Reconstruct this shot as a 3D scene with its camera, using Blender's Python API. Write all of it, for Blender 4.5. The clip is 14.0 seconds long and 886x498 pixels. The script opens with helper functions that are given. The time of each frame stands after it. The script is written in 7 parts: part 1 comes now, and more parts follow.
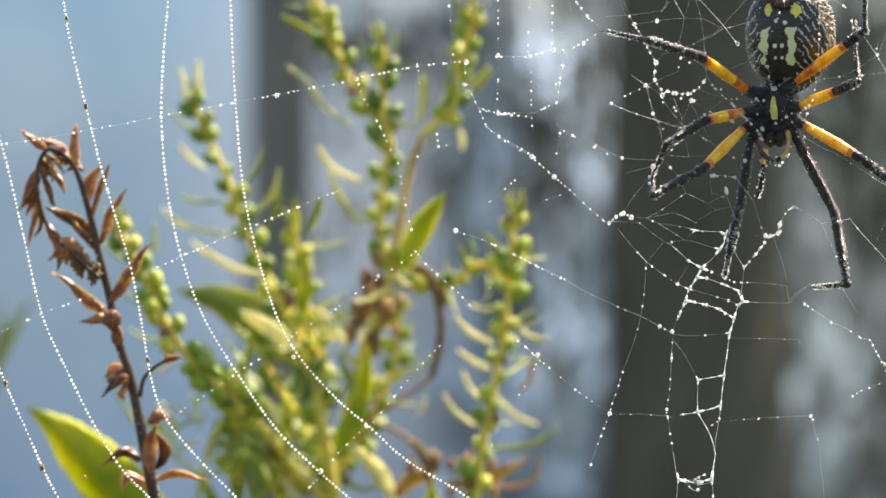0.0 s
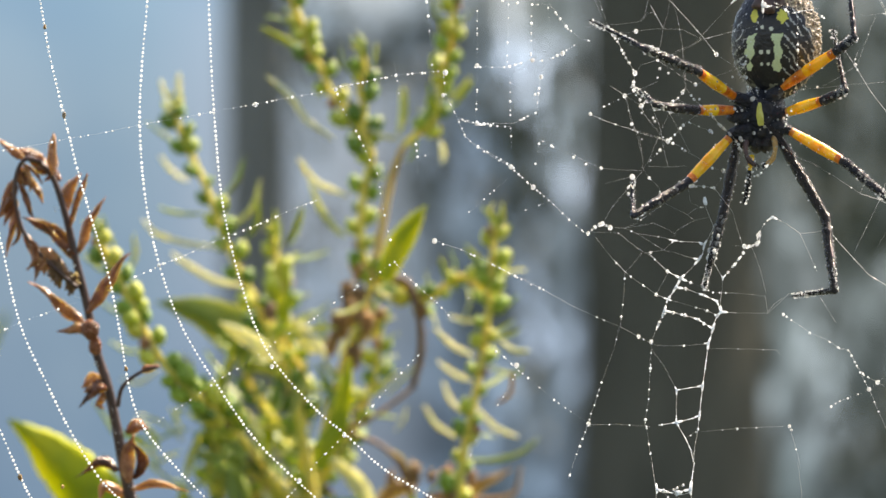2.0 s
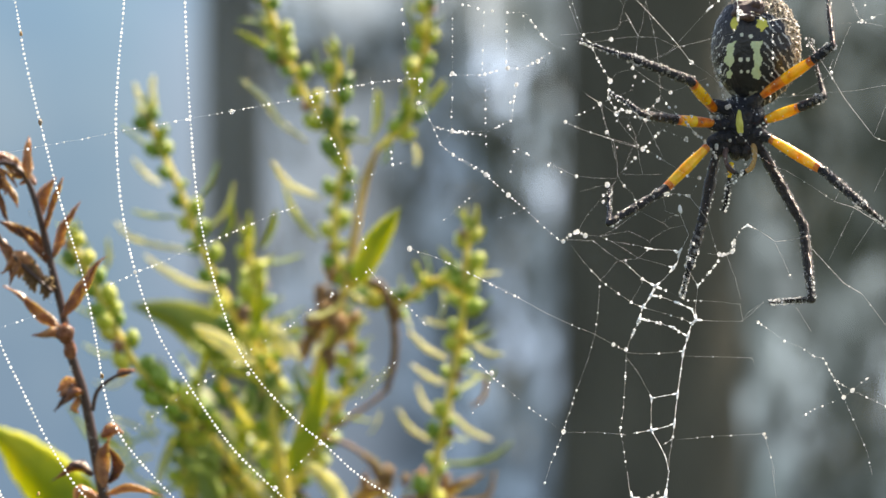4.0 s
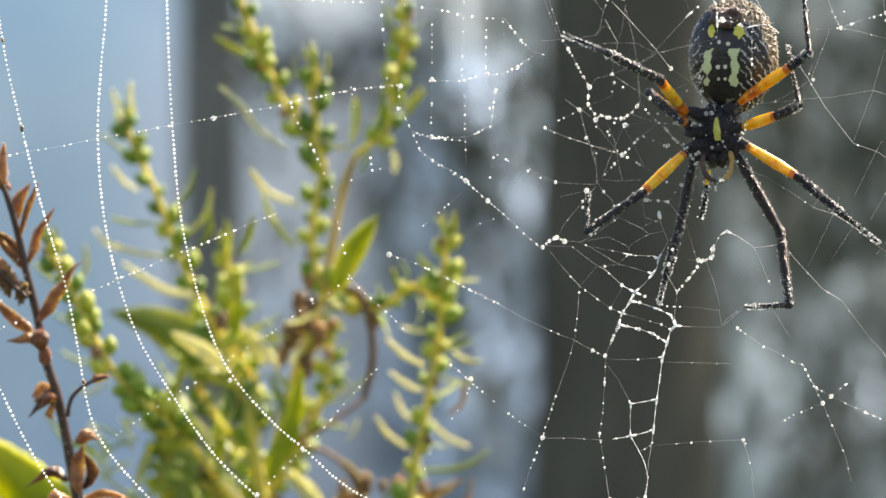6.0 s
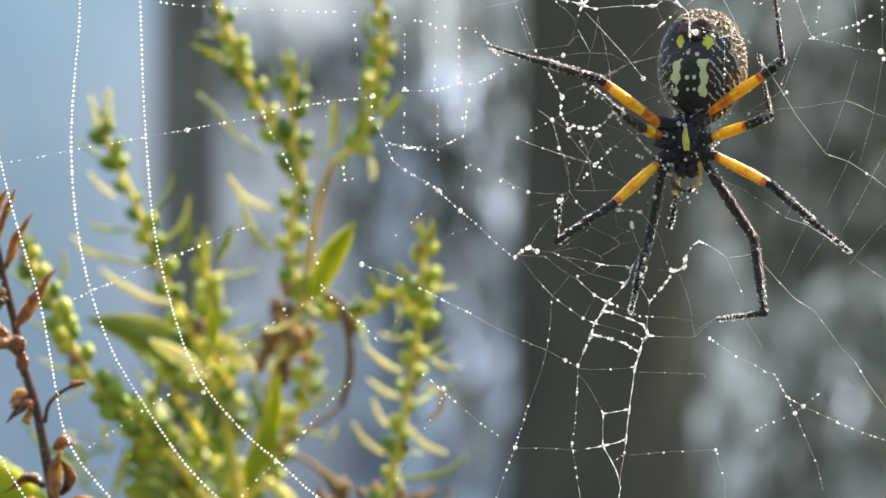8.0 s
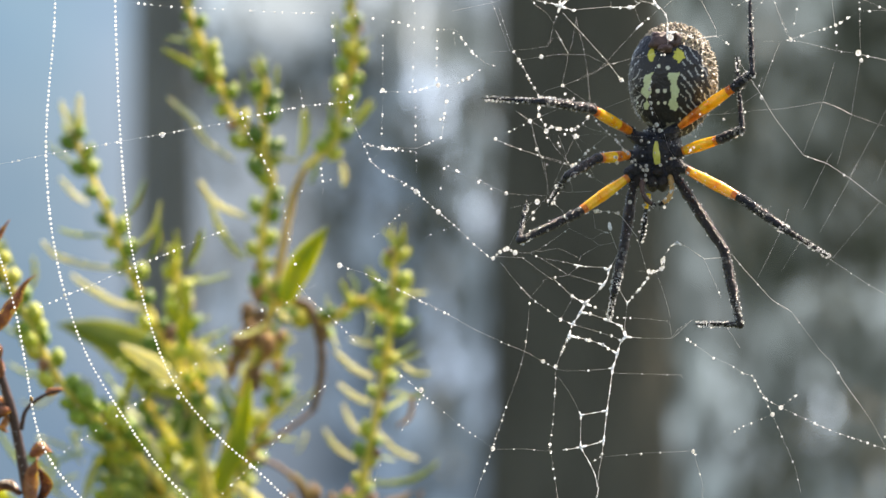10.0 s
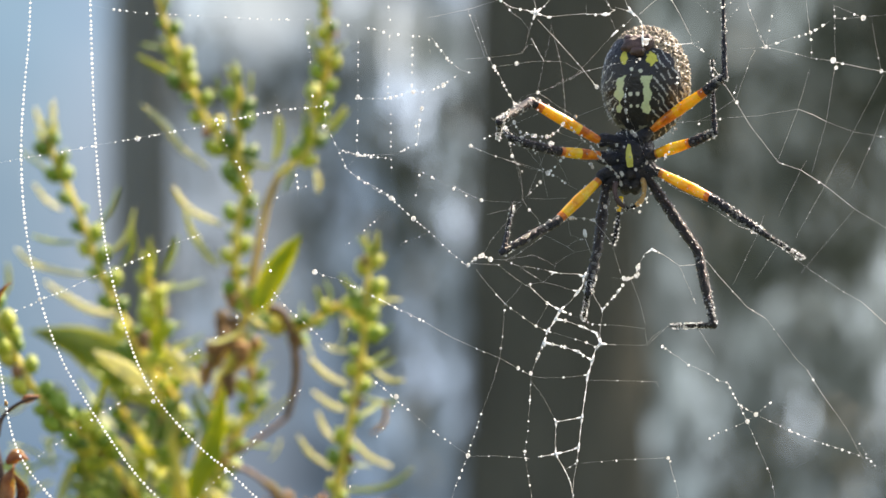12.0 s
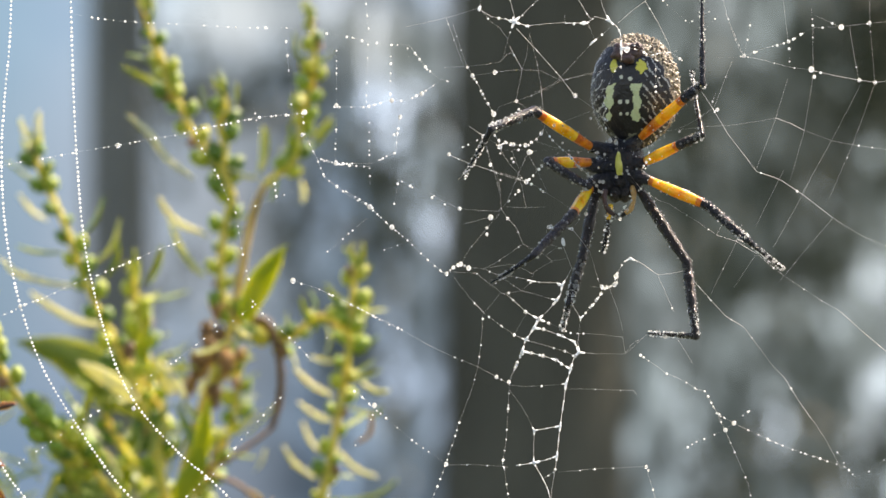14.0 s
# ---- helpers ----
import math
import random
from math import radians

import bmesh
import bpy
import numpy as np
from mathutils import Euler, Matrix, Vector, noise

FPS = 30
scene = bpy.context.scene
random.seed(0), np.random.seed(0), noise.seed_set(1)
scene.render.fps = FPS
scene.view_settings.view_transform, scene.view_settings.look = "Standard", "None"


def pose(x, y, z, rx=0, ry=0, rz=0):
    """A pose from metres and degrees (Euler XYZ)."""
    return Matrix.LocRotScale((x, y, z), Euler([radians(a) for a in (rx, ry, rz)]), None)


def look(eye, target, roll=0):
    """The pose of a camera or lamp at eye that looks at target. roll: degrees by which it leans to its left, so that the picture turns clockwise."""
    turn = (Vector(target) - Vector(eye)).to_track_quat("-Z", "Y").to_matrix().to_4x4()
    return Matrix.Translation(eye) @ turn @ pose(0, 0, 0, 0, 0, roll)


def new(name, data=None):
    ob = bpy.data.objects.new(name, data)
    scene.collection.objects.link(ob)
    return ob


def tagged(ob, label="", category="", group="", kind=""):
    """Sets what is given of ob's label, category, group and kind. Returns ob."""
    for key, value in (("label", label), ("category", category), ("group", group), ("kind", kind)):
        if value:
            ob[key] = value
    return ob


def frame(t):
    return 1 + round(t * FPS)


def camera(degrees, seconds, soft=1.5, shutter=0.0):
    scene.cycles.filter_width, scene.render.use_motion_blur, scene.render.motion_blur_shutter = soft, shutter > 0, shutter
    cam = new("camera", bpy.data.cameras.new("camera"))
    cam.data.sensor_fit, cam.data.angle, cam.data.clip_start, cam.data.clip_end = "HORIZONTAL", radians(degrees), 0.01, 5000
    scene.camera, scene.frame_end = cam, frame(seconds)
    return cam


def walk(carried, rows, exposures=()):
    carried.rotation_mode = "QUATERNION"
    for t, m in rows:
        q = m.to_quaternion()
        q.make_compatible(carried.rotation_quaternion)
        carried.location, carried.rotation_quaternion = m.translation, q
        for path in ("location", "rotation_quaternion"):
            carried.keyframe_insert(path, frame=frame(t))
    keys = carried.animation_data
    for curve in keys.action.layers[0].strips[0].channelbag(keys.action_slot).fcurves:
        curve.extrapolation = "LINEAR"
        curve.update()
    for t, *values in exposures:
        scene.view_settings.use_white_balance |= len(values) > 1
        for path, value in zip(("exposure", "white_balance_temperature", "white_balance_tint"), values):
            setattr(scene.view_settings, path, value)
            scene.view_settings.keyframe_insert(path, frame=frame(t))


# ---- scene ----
# A garden spider on its dewy web before weeds and a wooded pond's edge, at true size.
F_LEN = 0.43                                   # eye to web
EYE = Vector((0.0, -0.43, 1.25))
TILT = 5.45
cam = camera(16.0, 14.0, soft=1.5)
cam.data.dof.use_dof = True
cam.data.dof.focus_distance = 0.4325
cam.data.dof.aperture_fstop = 22.0
PAN, RISE = 1.4687, 0.4622                     # degrees to either side of the middle of the slow pan


def eye_pose(t):
    s = t / 7.0 - 1.0
    return pose(EYE.x, EYE.y, EYE.z, 90 + TILT + RISE * s, 0, -PAN * s)


walk(cam, [(t, eye_pose(t)) for t in (0.0, 2.0, 4.0, 6.0, 8.0, 10.0, 12.0, 14.0)],
     exposures=[(0.0, 1.16, 8450, 15.5), (6.0, 1.17, 8450, 15.5), (14.0, 1.21, 8550, 17)])

# the web's plane: square to the line of sight, in millimetres right, up and back
BASE = pose(EYE.x, EYE.y, EYE.z, TILT) @ Matrix.Translation((0, F_LEN, 0))


def at(x, z, back=0.0):
    return BASE @ Vector((x * 0.001, back * 0.001, z * 0.001))


# ---- world, sun ----
SUN_FROM = Vector((0.45, 0.42, 0.79)).normalized()
world = bpy.data.worlds.new("world")
scene.world = world
world.use_nodes = True
sky = world.node_tree.nodes.new("ShaderNodeTexSky")
sky.sky_type, sky.sun_disc = 'NISHITA', False
sky.sun_elevation = math.asin(SUN_FROM.z)
sky.sun_rotation = math.atan2(SUN_FROM.x, SUN_FROM.y)
world.node_tree.links.new(sky.outputs[0], world.node_tree.nodes["Background"].inputs[0])
world.node_tree.nodes["Background"].inputs[1].default_value = 0.122
lamp = bpy.data.lights.new("sun", 'SUN')
lamp.energy, lamp.angle, lamp.color = 5.7, radians(0.6), (1.0, 0.972, 0.94)
sun = new("sun", lamp)
sun.matrix_world = look(SUN_FROM * 3 + Vector((0, 0, 1.25)), (0, 0, 1.25))

# ---- materials ----
def node_material(name):
    m = bpy.data.materials.new(name)
    m.use_nodes = True
    nt = m.node_tree
    nt.nodes.clear()
    out = nt.nodes.new("ShaderNodeOutputMaterial")
    return m, nt, out


def ramp(nt, fac, stops):
    r = nt.nodes.new("ShaderNodeValToRGB")
    r.color_ramp.elements.remove(r.color_ramp.elements[1])
    r.color_ramp.elements[0].position, r.color_ramp.elements[0].color = stops[0][0], (*stops[0][1], 1)
    for p, c in stops[1:]:
        e = r.color_ramp.elements.new(p)
        e.color = (*c, 1)
    nt.links.new(fac, r.inputs[0])
    return r.outputs[0]


def grain(nt, scale, detail=3.0, rough=0.55, stretch=(1, 1, 1)):
    """Noise in object space; scale in features a metre."""
    c = nt.nodes.new("ShaderNodeTexCoord")
    mp = nt.nodes.new("ShaderNodeMapping")
    mp.inputs["Scale"].default_value = stretch
    n = nt.nodes.new("ShaderNodeTexNoise")
    n.inputs["Scale"].default_value, n.inputs["Detail"].default_value, n.inputs["Roughness"].default_value = scale, detail, rough
    nt.links.new(c.outputs["Object"], mp.inputs[0])
    nt.links.new(mp.outputs[0], n.inputs["Vector"])
    return n.outputs["Fac"]


def relief(nt, height, strength, distance):
    b = nt.nodes.new("ShaderNodeBump")
    b.inputs["Strength"].default_value, b.inputs["Distance"].default_value = strength, distance
    nt.links.new(height, b.inputs["Height"])
    return b.outputs[0]


def surface(name, stops, scale, rough=0.5, bump=0.3, dist=0.0002, lucent=0.0, lucent_tint=None, stretch=(1, 1, 1),
            vary=0.0, coat=0.0, specular=0.5, fine=6.0, depth=0.0012):
    """Grained surface: colour by coarse noise, relief by fine noise, some light scattered through it."""
    m, nt, out = node_material(name)
    p = nt.nodes.new("ShaderNodeBsdfPrincipled")
    coarse = grain(nt, scale, 4.0, 0.6, stretch)
    value = coarse
    if vary:
        info = nt.nodes.new("ShaderNodeObjectInfo")
        mix = nt.nodes.new("ShaderNodeMix")
        mix.data_type = 'FLOAT'
        mix.inputs[0].default_value = vary
        nt.links.new(coarse, mix.inputs[2])
        nt.links.new(info.outputs["Random"], mix.inputs[3])
        value = mix.outputs[0]
    colour = ramp(nt, value, stops)
    nt.links.new(colour, p.inputs["Base Color"])
    p.inputs["Roughness"].default_value = rough
    p.inputs["Specular IOR Level"].default_value = specular
    p.inputs["Coat Weight"].default_value = coat
    p.inputs["Coat Roughness"].default_value = 0.15
    nrm = relief(nt, grain(nt, scale * fine, 3.0, 0.6, stretch), bump, dist)
    nt.links.new(nrm, p.inputs["Normal"])
    if lucent:
        p.inputs["Subsurface Weight"].default_value = lucent
        p.inputs["Subsurface Radius"].default_value = lucent_tint or (1.0, 0.9, 0.45)
        p.inputs["Subsurface Scale"].default_value = depth
    nt.links.new(p.outputs[0], out.inputs[0])
    return m


def lit_through(nt, shader, tint, share):
    """A share of the light that falls on the far side comes through."""
    t = nt.nodes.new("ShaderNodeBsdfTranslucent")
    t.inputs["Color"].default_value = (*tint, 1)
    b = nt.nodes.new("ShaderNodeMixShader")
    b.inputs[0].default_value = share
    nt.links.new(shader, b.inputs[1]), nt.links.new(t.outputs[0], b.inputs[2])
    return b.outputs[0]


def silk_material(name, clear):
    """White silk that glows when lit from behind, in part clear and shiny."""
    m, nt, out = node_material(name)
    p = nt.nodes.new("ShaderNodeBsdfPrincipled")
    p.inputs["Base Color"].default_value = (0.86, 0.92, 0.98, 1)
    p.inputs["Roughness"].default_value = 0.3
    p.inputs["Subsurface Weight"].default_value, p.inputs["Subsurface Scale"].default_value = 1.0, 0.0006
    p.inputs["Subsurface Radius"].default_value = (1, 1, 1)
    g = nt.nodes.new("ShaderNodeBsdfGlass")
    g.inputs["Roughness"].default_value, g.inputs["IOR"].default_value = 0.45, 1.5
    thin = lit_through(nt, p.outputs[0], (0.86, 0.92, 0.98), 0.45)
    b = nt.nodes.new("ShaderNodeMixShader")
    b.inputs[0].default_value = clear
    nt.links.new(thin, b.inputs[1]), nt.links.new(g.outputs[0], b.inputs[2])
    nt.links.new(b.outputs[0], out.inputs[0])
    return m


def dew_material(name, milky, rough):
    """Water drops: clear, with milky white mixed in to stand for the sun's sparkle in small drops."""
    m, nt, out = node_material(name)
    g = nt.nodes.new("ShaderNodeBsdfGlass")
    g.inputs["Roughness"].default_value, g.inputs["IOR"].default_value = rough, 1.33
    p = nt.nodes.new("ShaderNodeBsdfPrincipled")
    p.inputs["Base Color"].default_value = (0.90, 0.96, 1.0, 1)
    p.inputs["Roughness"].default_value = 0.15
    p.inputs["Subsurface Weight"].default_value, p.inputs["Subsurface Scale"].default_value = 1.0, 0.0004
    p.inputs["Subsurface Radius"].default_value = (1, 1, 1)
    mx = nt.nodes.new("ShaderNodeMixShader")
    mx.inputs[0].default_value = milky
    nt.links.new(g.outputs[0], mx.inputs[1]), nt.links.new(lit_through(nt, p.outputs[0], (0.92, 0.97, 1.0), 0.7), mx.inputs[2])
    nt.links.new(mx.outputs[0], out.inputs[0])
    return m


SILK = silk_material("silk", 0.7)
CLOT = silk_material("gathered_silk", 0.05)
DEW = dew_material("fine_dew", 0.78, 0.12)
CLEAR_DEW = dew_material("clear_dew", 0.34, 0.04)
POD = surface("green_pod", [(0.25, (0.06, 0.15, 0.014)), (0.46, (0.20, 0.34, 0.03)), (0.68, (0.54, 0.58, 0.07)), (0.85, (0.50, 0.33, 0.07))], 420, 0.42, 0.35, 0.0003, 0.7, vary=0.45, depth=0.0016)
STEM = surface("green_stem", [(0.3, (0.40, 0.43, 0.07)), (0.5, (0.66, 0.58, 0.12)), (0.80, (0.62, 0.42, 0.10))], 150, 0.5, 0.3, 0.0002, 0.65, depth=0.0018)
BLADE = surface("narrow_leaf", [(0.25, (0.15, 0.25, 0.04)), (0.5, (0.29, 0.38, 0.075)), (0.8, (0.48, 0.51, 0.18))], 200, 0.42, 0.3, 0.0002, 0.4, vary=0.6, depth=0.0008)
LEAF = surface("broad_leaf", [(0.25, (0.10, 0.18, 0.008)), (0.5, (0.25, 0.33, 0.012)), (0.75, (0.45, 0.46, 0.03))], 90, 0.6, 0.4, 0.0003, 0.5, specular=0.25, fine=10, depth=0.0007)
TAN_STEM = surface("tan_stem", [(0.3, (0.44, 0.30, 0.08)), (0.7, (0.66, 0.47, 0.17))], 150, 0.5, 0.3, 0.0002, 0.5, depth=0.0012)
DULL_LEAF = surface("dull_leaf", [(0.25, (0.09, 0.16, 0.03)), (0.55, (0.17, 0.25, 0.05)), (0.8, (0.28, 0.33, 0.08))], 70, 0.45, 0.4, 0.0003, 0.25, fine=10, depth=0.0006)
PALE_LEAF = surface("pale_leaf", [(0.25, (0.48, 0.51, 0.28)), (0.75, (0.78, 0.77, 0.56))], 90, 0.5, 0.4, 0.0003, 0.55, depth=0.0008)
DRY = surface("dry_leaf", [(0.28, (0.06, 0.018, 0.010)), (0.5, (0.26, 0.088, 0.034)), (0.76, (0.60, 0.30, 0.13))], 420, 0.22, 1.0, 0.0007, 0.42, vary=0.35, fine=5, depth=0.0006)
DRY_STEM = surface("dry_stem", [(0.3, (0.03, 0.014, 0.011)), (0.7, (0.085, 0.04, 0.03))], 300, 0.45, 0.5, 0.0003)
HUSK = surface("withered_husk", [(0.25, (0.10, 0.055, 0.025)), (0.55, (0.24, 0.13, 0.06)), (0.8, (0.44, 0.22, 0.09))], 400, 0.6, 0.5, 0.0004, 0.4, vary=0.4, depth=0.001)
CUTICLE = surface("black_cuticle", [(0.3, (0.006, 0.008, 0.016)), (0.64, (0.013, 0.017, 0.030)), (0.82, (0.05, 0.055, 0.07))], 1300, 0.22, 1.0, 0.0008, coat=0.05, specular=0.5, fine=1.9)
BROWN_CUTICLE = surface("brown_cuticle", [(0.3, (0.007, 0.007, 0.010)), (0.62, (0.016, 0.014, 0.016)), (0.82, (0.085, 0.065, 0.05))], 1300, 0.22, 1.0, 0.0008, coat=0.05, specular=0.5, fine=1.9)
ORANGE = surface("orange_cuticle", [(0.3, (0.80, 0.26, 0.006)), (0.45, (0.98, 0.46, 0.014)), (0.75, (0.99, 0.64, 0.06))], 420, 0.26, 0.5, 0.0003, 0.85, coat=0.3, depth=0.0016)
RED_BAND = surface("red_cuticle", [(0.3, (0.30, 0.05, 0.004)), (0.5, (0.66, 0.15, 0.006)), (0.75, (0.92, 0.36, 0.015))], 700, 0.28, 0.5, 0.0003, 0.6, coat=0.3, depth=0.001)
MARK = surface("yellow_mark", [(0.3, (0.45, 0.44, 0.06)), (0.7, (0.72, 0.72, 0.22))], 700, 0.4, 0.4, 0.0002)
PALP = surface("tan_cuticle", [(0.3, (0.24, 0.12, 0.035)), (0.7, (0.62, 0.40, 0.15))], 800, 0.4, 0.5, 0.0002, 0.5, depth=0.0008)
BRISTLE = surface("pale_bristle", [(0.3, (0.42, 0.42, 0.40)), (0.7, (0.62, 0.62, 0.60))], 900, 0.4, 0.3, 0.0002)
SPINNERET = surface("spinneret_skin", [(0.3, (0.03, 0.015, 0.018)), (0.7, (0.12, 0.065, 0.06))], 900, 0.35, 0.6, 0.0003, coat=0.2)
BARK = surface("bark", [(0.3, (0.080, 0.080, 0.066)), (0.55, (0.118, 0.118, 0.098)), (0.8, (0.17, 0.165, 0.135))], 5, 0.9, 0.8, 0.03, stretch=(2, 2, 0.5), specular=0.1)
# lighter bark for the slim trunk: distant haze put into its colour
HAZY_BARK = surface("hazy_bark", [(0.3, (0.160, 0.172, 0.165)), (0.55, (0.225, 0.238, 0.23)), (0.8, (0.30, 0.31, 0.295))], 5, 0.9, 0.8, 0.03, stretch=(2, 2, 0.5), specular=0.1)
FOLIAGE = surface("far_foliage", [(0.3, (0.030, 0.042, 0.022)), (0.6, (0.055, 0.07, 0.035)), (0.85, (0.10, 0.11, 0.06))], 4, 0.6, 0.2, 0.01, 0)
GROUND = surface("meadow", [(0.3, (0.022, 0.032, 0.014)), (0.55, (0.038, 0.050, 0.020)), (0.8, (0.060, 0.062, 0.034))], 1.2, 0.9, 0.8, 0.05, fine=25)


def abdomen_material():
    """Speckled skin; the markings come from the colour layer of the mesh."""
    m, nt, out = node_material("abdomen_skin")
    p = nt.nodes.new("ShaderNodeBsdfPrincipled")
    a = nt.nodes.new("ShaderNodeVertexColor")
    a.layer_name = "marks"
    nt.links.new(a.outputs[0], p.inputs["Base Color"])
    p.inputs["Roughness"].default_value = 0.42
    p.inputs["Coat Weight"].default_value = 0.12
    nt.links.new(relief(nt, grain(nt, 1800, 3, 0.6), 0.55, 0.0003), p.inputs["Normal"])
    nt.links.new(p.outputs[0], out.inputs[0])
    return m


ABDOMEN = abdomen_material()


SKY_GAPS = (
    (6.82, 11.45, 0.28, 1.83, 0.12),
    (0.64, 3.81, 1.29, 2.37, 0.06), (0.85, 7.69, 1.08, 2.15, 0.03),
    (1.87, 11.45, 0.86, 2.04, 0.09), (1.28, 9.62, 1.29, 1.83, 0.07),
    (-3.35, 11.99, 2.04, 1.29, 0.08), (-2.27, 12.1, 2.15, 1.29, 0.06), (-1.09, 12.1, 2.15, 1.34, 0.06), (-0.01, 11.77, 1.61, 1.4, 0.1),
    (1.17, 10.81, 1.02, 1.51, 0.16), (0.42, 11.34, 0.97, 0.97, 0.1), (0.53, 9.78, 1.18, 1.4, 0.13), (-0.22, 10.48, 0.75, 0.65, 0.04),
    (-0.55, 9.62, 1.18, 1.18, 0.02), (0.96, 6.39, 0.97, 3.55, 0.05), (2.03, 5.75, 0.65, 3.23, 0.06), (-3.56, 5.75, 1.18, 3.44, 0.04),
    (-0.87, 7.26, 0.65, 1.29, 0.03), (1.55, 8.65, 0.65, 1.72, 0.17), (5.48, 11.56, 0.81, 1.83, 0.005), (6.39, 11.77, 0.65, 1.51, 0.02),
    (7.63, 11.88, 0.91, 1.24, 0.02), (9.03, 11.99, 0.86, 0.65, 0.03), (9.35, 7.79, 0.91, 1.02, 0.12), (6.07, 5.32, 0.65, 1.83, 0.11),
    (5.05, 6.18, 0.54, 2.26, 0.005), (8.54, 7.26, 0.43, 1.18, 0.16), (8.6, 5.64, 0.45, 1.83, 0.2), (5.91, 4.57, 0.86, 0.75, 0.1),
    (4.94, 4.03, 0.65, 0.86, 0.02), (9.57, 5.75, 0.52, 2.04, 0.22), (7.41, 6.18, 0.65, 0.75, 0.1), (9.46, 9.62, 0.97, 0.86, 0.05),
    (8.38, 10.48, 0.75, 0.65, 0.04), (8.01, 4.24, 0.48, 1.51, 0.15), (6.55, 3.27, 0.97, 0.65, 0.08), (9.19, 3.92, 0.75, 1.18, 0.18),
    (5.8, 8.98, 0.54, 0.86, 0.04), (9.89, 3.06, 0.75, 0.7, 0.24), (8.17, 8.33, 0.43, 0.65, 0.03), (9.24, 5.32, 2.47, 3.55, 0.06),
    (9.24, 9.84, 2.15, 1.72, 0.01), (10.86, 7.69, 1.18, 2.15, 0.3), (10.86, 4.67, 1.18, 1.61, 0.28),
)                                              # place across, height, half width, half height, light


def distance_material():
    """Self-lit painted distance: bright haze over the water, blue to one side; to the other dark far woods broken by
    specks and gaps of sky.
    """
    m, nt, out = node_material("distance")
    c = nt.nodes.new("ShaderNodeTexCoord")
    s = nt.nodes.new("ShaderNodeSeparateXYZ")
    nt.links.new(c.outputs["Object"], s.inputs[0])

    def spread(value, low, high):
        r = nt.nodes.new("ShaderNodeMapRange")
        r.inputs[1].default_value, r.inputs[2].default_value = low, high
        nt.links.new(value, r.inputs[0])
        return r.outputs[0]

    def blend(kind, a, b, fac=1.0):
        mix = nt.nodes.new("ShaderNodeMix")
        mix.data_type, mix.blend_type = 'RGBA', kind
        if isinstance(fac, float):
            mix.inputs[0].default_value = fac
        else:
            nt.links.new(fac, mix.inputs[0])
        for value, socket in ((a, mix.inputs[6]), (b, mix.inputs[7])):
            if isinstance(value, tuple):
                socket.default_value = value
            else:
                nt.links.new(value, socket)
        return mix.outputs[2]

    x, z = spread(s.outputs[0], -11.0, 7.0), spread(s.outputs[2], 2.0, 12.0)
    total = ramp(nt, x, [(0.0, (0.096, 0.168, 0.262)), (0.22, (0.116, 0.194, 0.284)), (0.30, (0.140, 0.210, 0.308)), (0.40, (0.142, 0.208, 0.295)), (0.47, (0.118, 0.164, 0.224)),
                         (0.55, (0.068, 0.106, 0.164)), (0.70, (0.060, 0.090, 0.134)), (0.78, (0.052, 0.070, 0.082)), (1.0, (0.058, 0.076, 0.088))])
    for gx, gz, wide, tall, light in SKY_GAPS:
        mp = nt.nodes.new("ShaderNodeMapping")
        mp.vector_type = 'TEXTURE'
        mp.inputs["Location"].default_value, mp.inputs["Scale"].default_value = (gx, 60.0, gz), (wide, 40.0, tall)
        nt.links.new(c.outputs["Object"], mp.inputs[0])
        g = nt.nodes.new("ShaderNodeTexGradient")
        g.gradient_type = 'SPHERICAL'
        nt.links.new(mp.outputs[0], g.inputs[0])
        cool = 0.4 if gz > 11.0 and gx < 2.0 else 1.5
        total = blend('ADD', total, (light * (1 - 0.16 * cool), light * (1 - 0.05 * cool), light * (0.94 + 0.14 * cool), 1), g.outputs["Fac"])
    # the woods: large masses, and small gaps between their leaves; darker and bluer towards the bottom
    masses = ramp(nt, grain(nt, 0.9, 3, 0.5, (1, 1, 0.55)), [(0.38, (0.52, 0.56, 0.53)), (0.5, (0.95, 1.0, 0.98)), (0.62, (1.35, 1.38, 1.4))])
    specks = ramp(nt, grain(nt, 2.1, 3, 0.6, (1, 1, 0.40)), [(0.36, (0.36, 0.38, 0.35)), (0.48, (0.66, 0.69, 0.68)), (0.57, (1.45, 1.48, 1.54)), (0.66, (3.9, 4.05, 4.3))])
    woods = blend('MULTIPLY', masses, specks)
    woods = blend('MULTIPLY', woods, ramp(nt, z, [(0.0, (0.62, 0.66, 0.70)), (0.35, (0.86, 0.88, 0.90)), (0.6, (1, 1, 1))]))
    # the open side, its haze painted as colour: soft cloud, deeper blue above, dimmer towards the water
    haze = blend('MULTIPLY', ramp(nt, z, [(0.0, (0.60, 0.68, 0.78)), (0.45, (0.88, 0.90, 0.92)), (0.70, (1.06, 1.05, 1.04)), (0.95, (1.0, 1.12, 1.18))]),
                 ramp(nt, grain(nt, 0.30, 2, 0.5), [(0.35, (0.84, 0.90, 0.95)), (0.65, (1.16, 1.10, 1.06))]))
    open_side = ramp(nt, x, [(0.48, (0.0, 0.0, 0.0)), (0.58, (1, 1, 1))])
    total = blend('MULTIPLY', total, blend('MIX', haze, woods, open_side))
    # the painted distance glows by itself; no lamp lights it
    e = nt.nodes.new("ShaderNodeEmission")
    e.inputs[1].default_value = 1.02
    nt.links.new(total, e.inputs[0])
    nt.links.new(e.outputs[0], out.inputs[0])
    return m


DISTANCE = distance_material()

# ---- building helpers ----
ORIGIN = {}                                    # top-level thing -> its resting pose


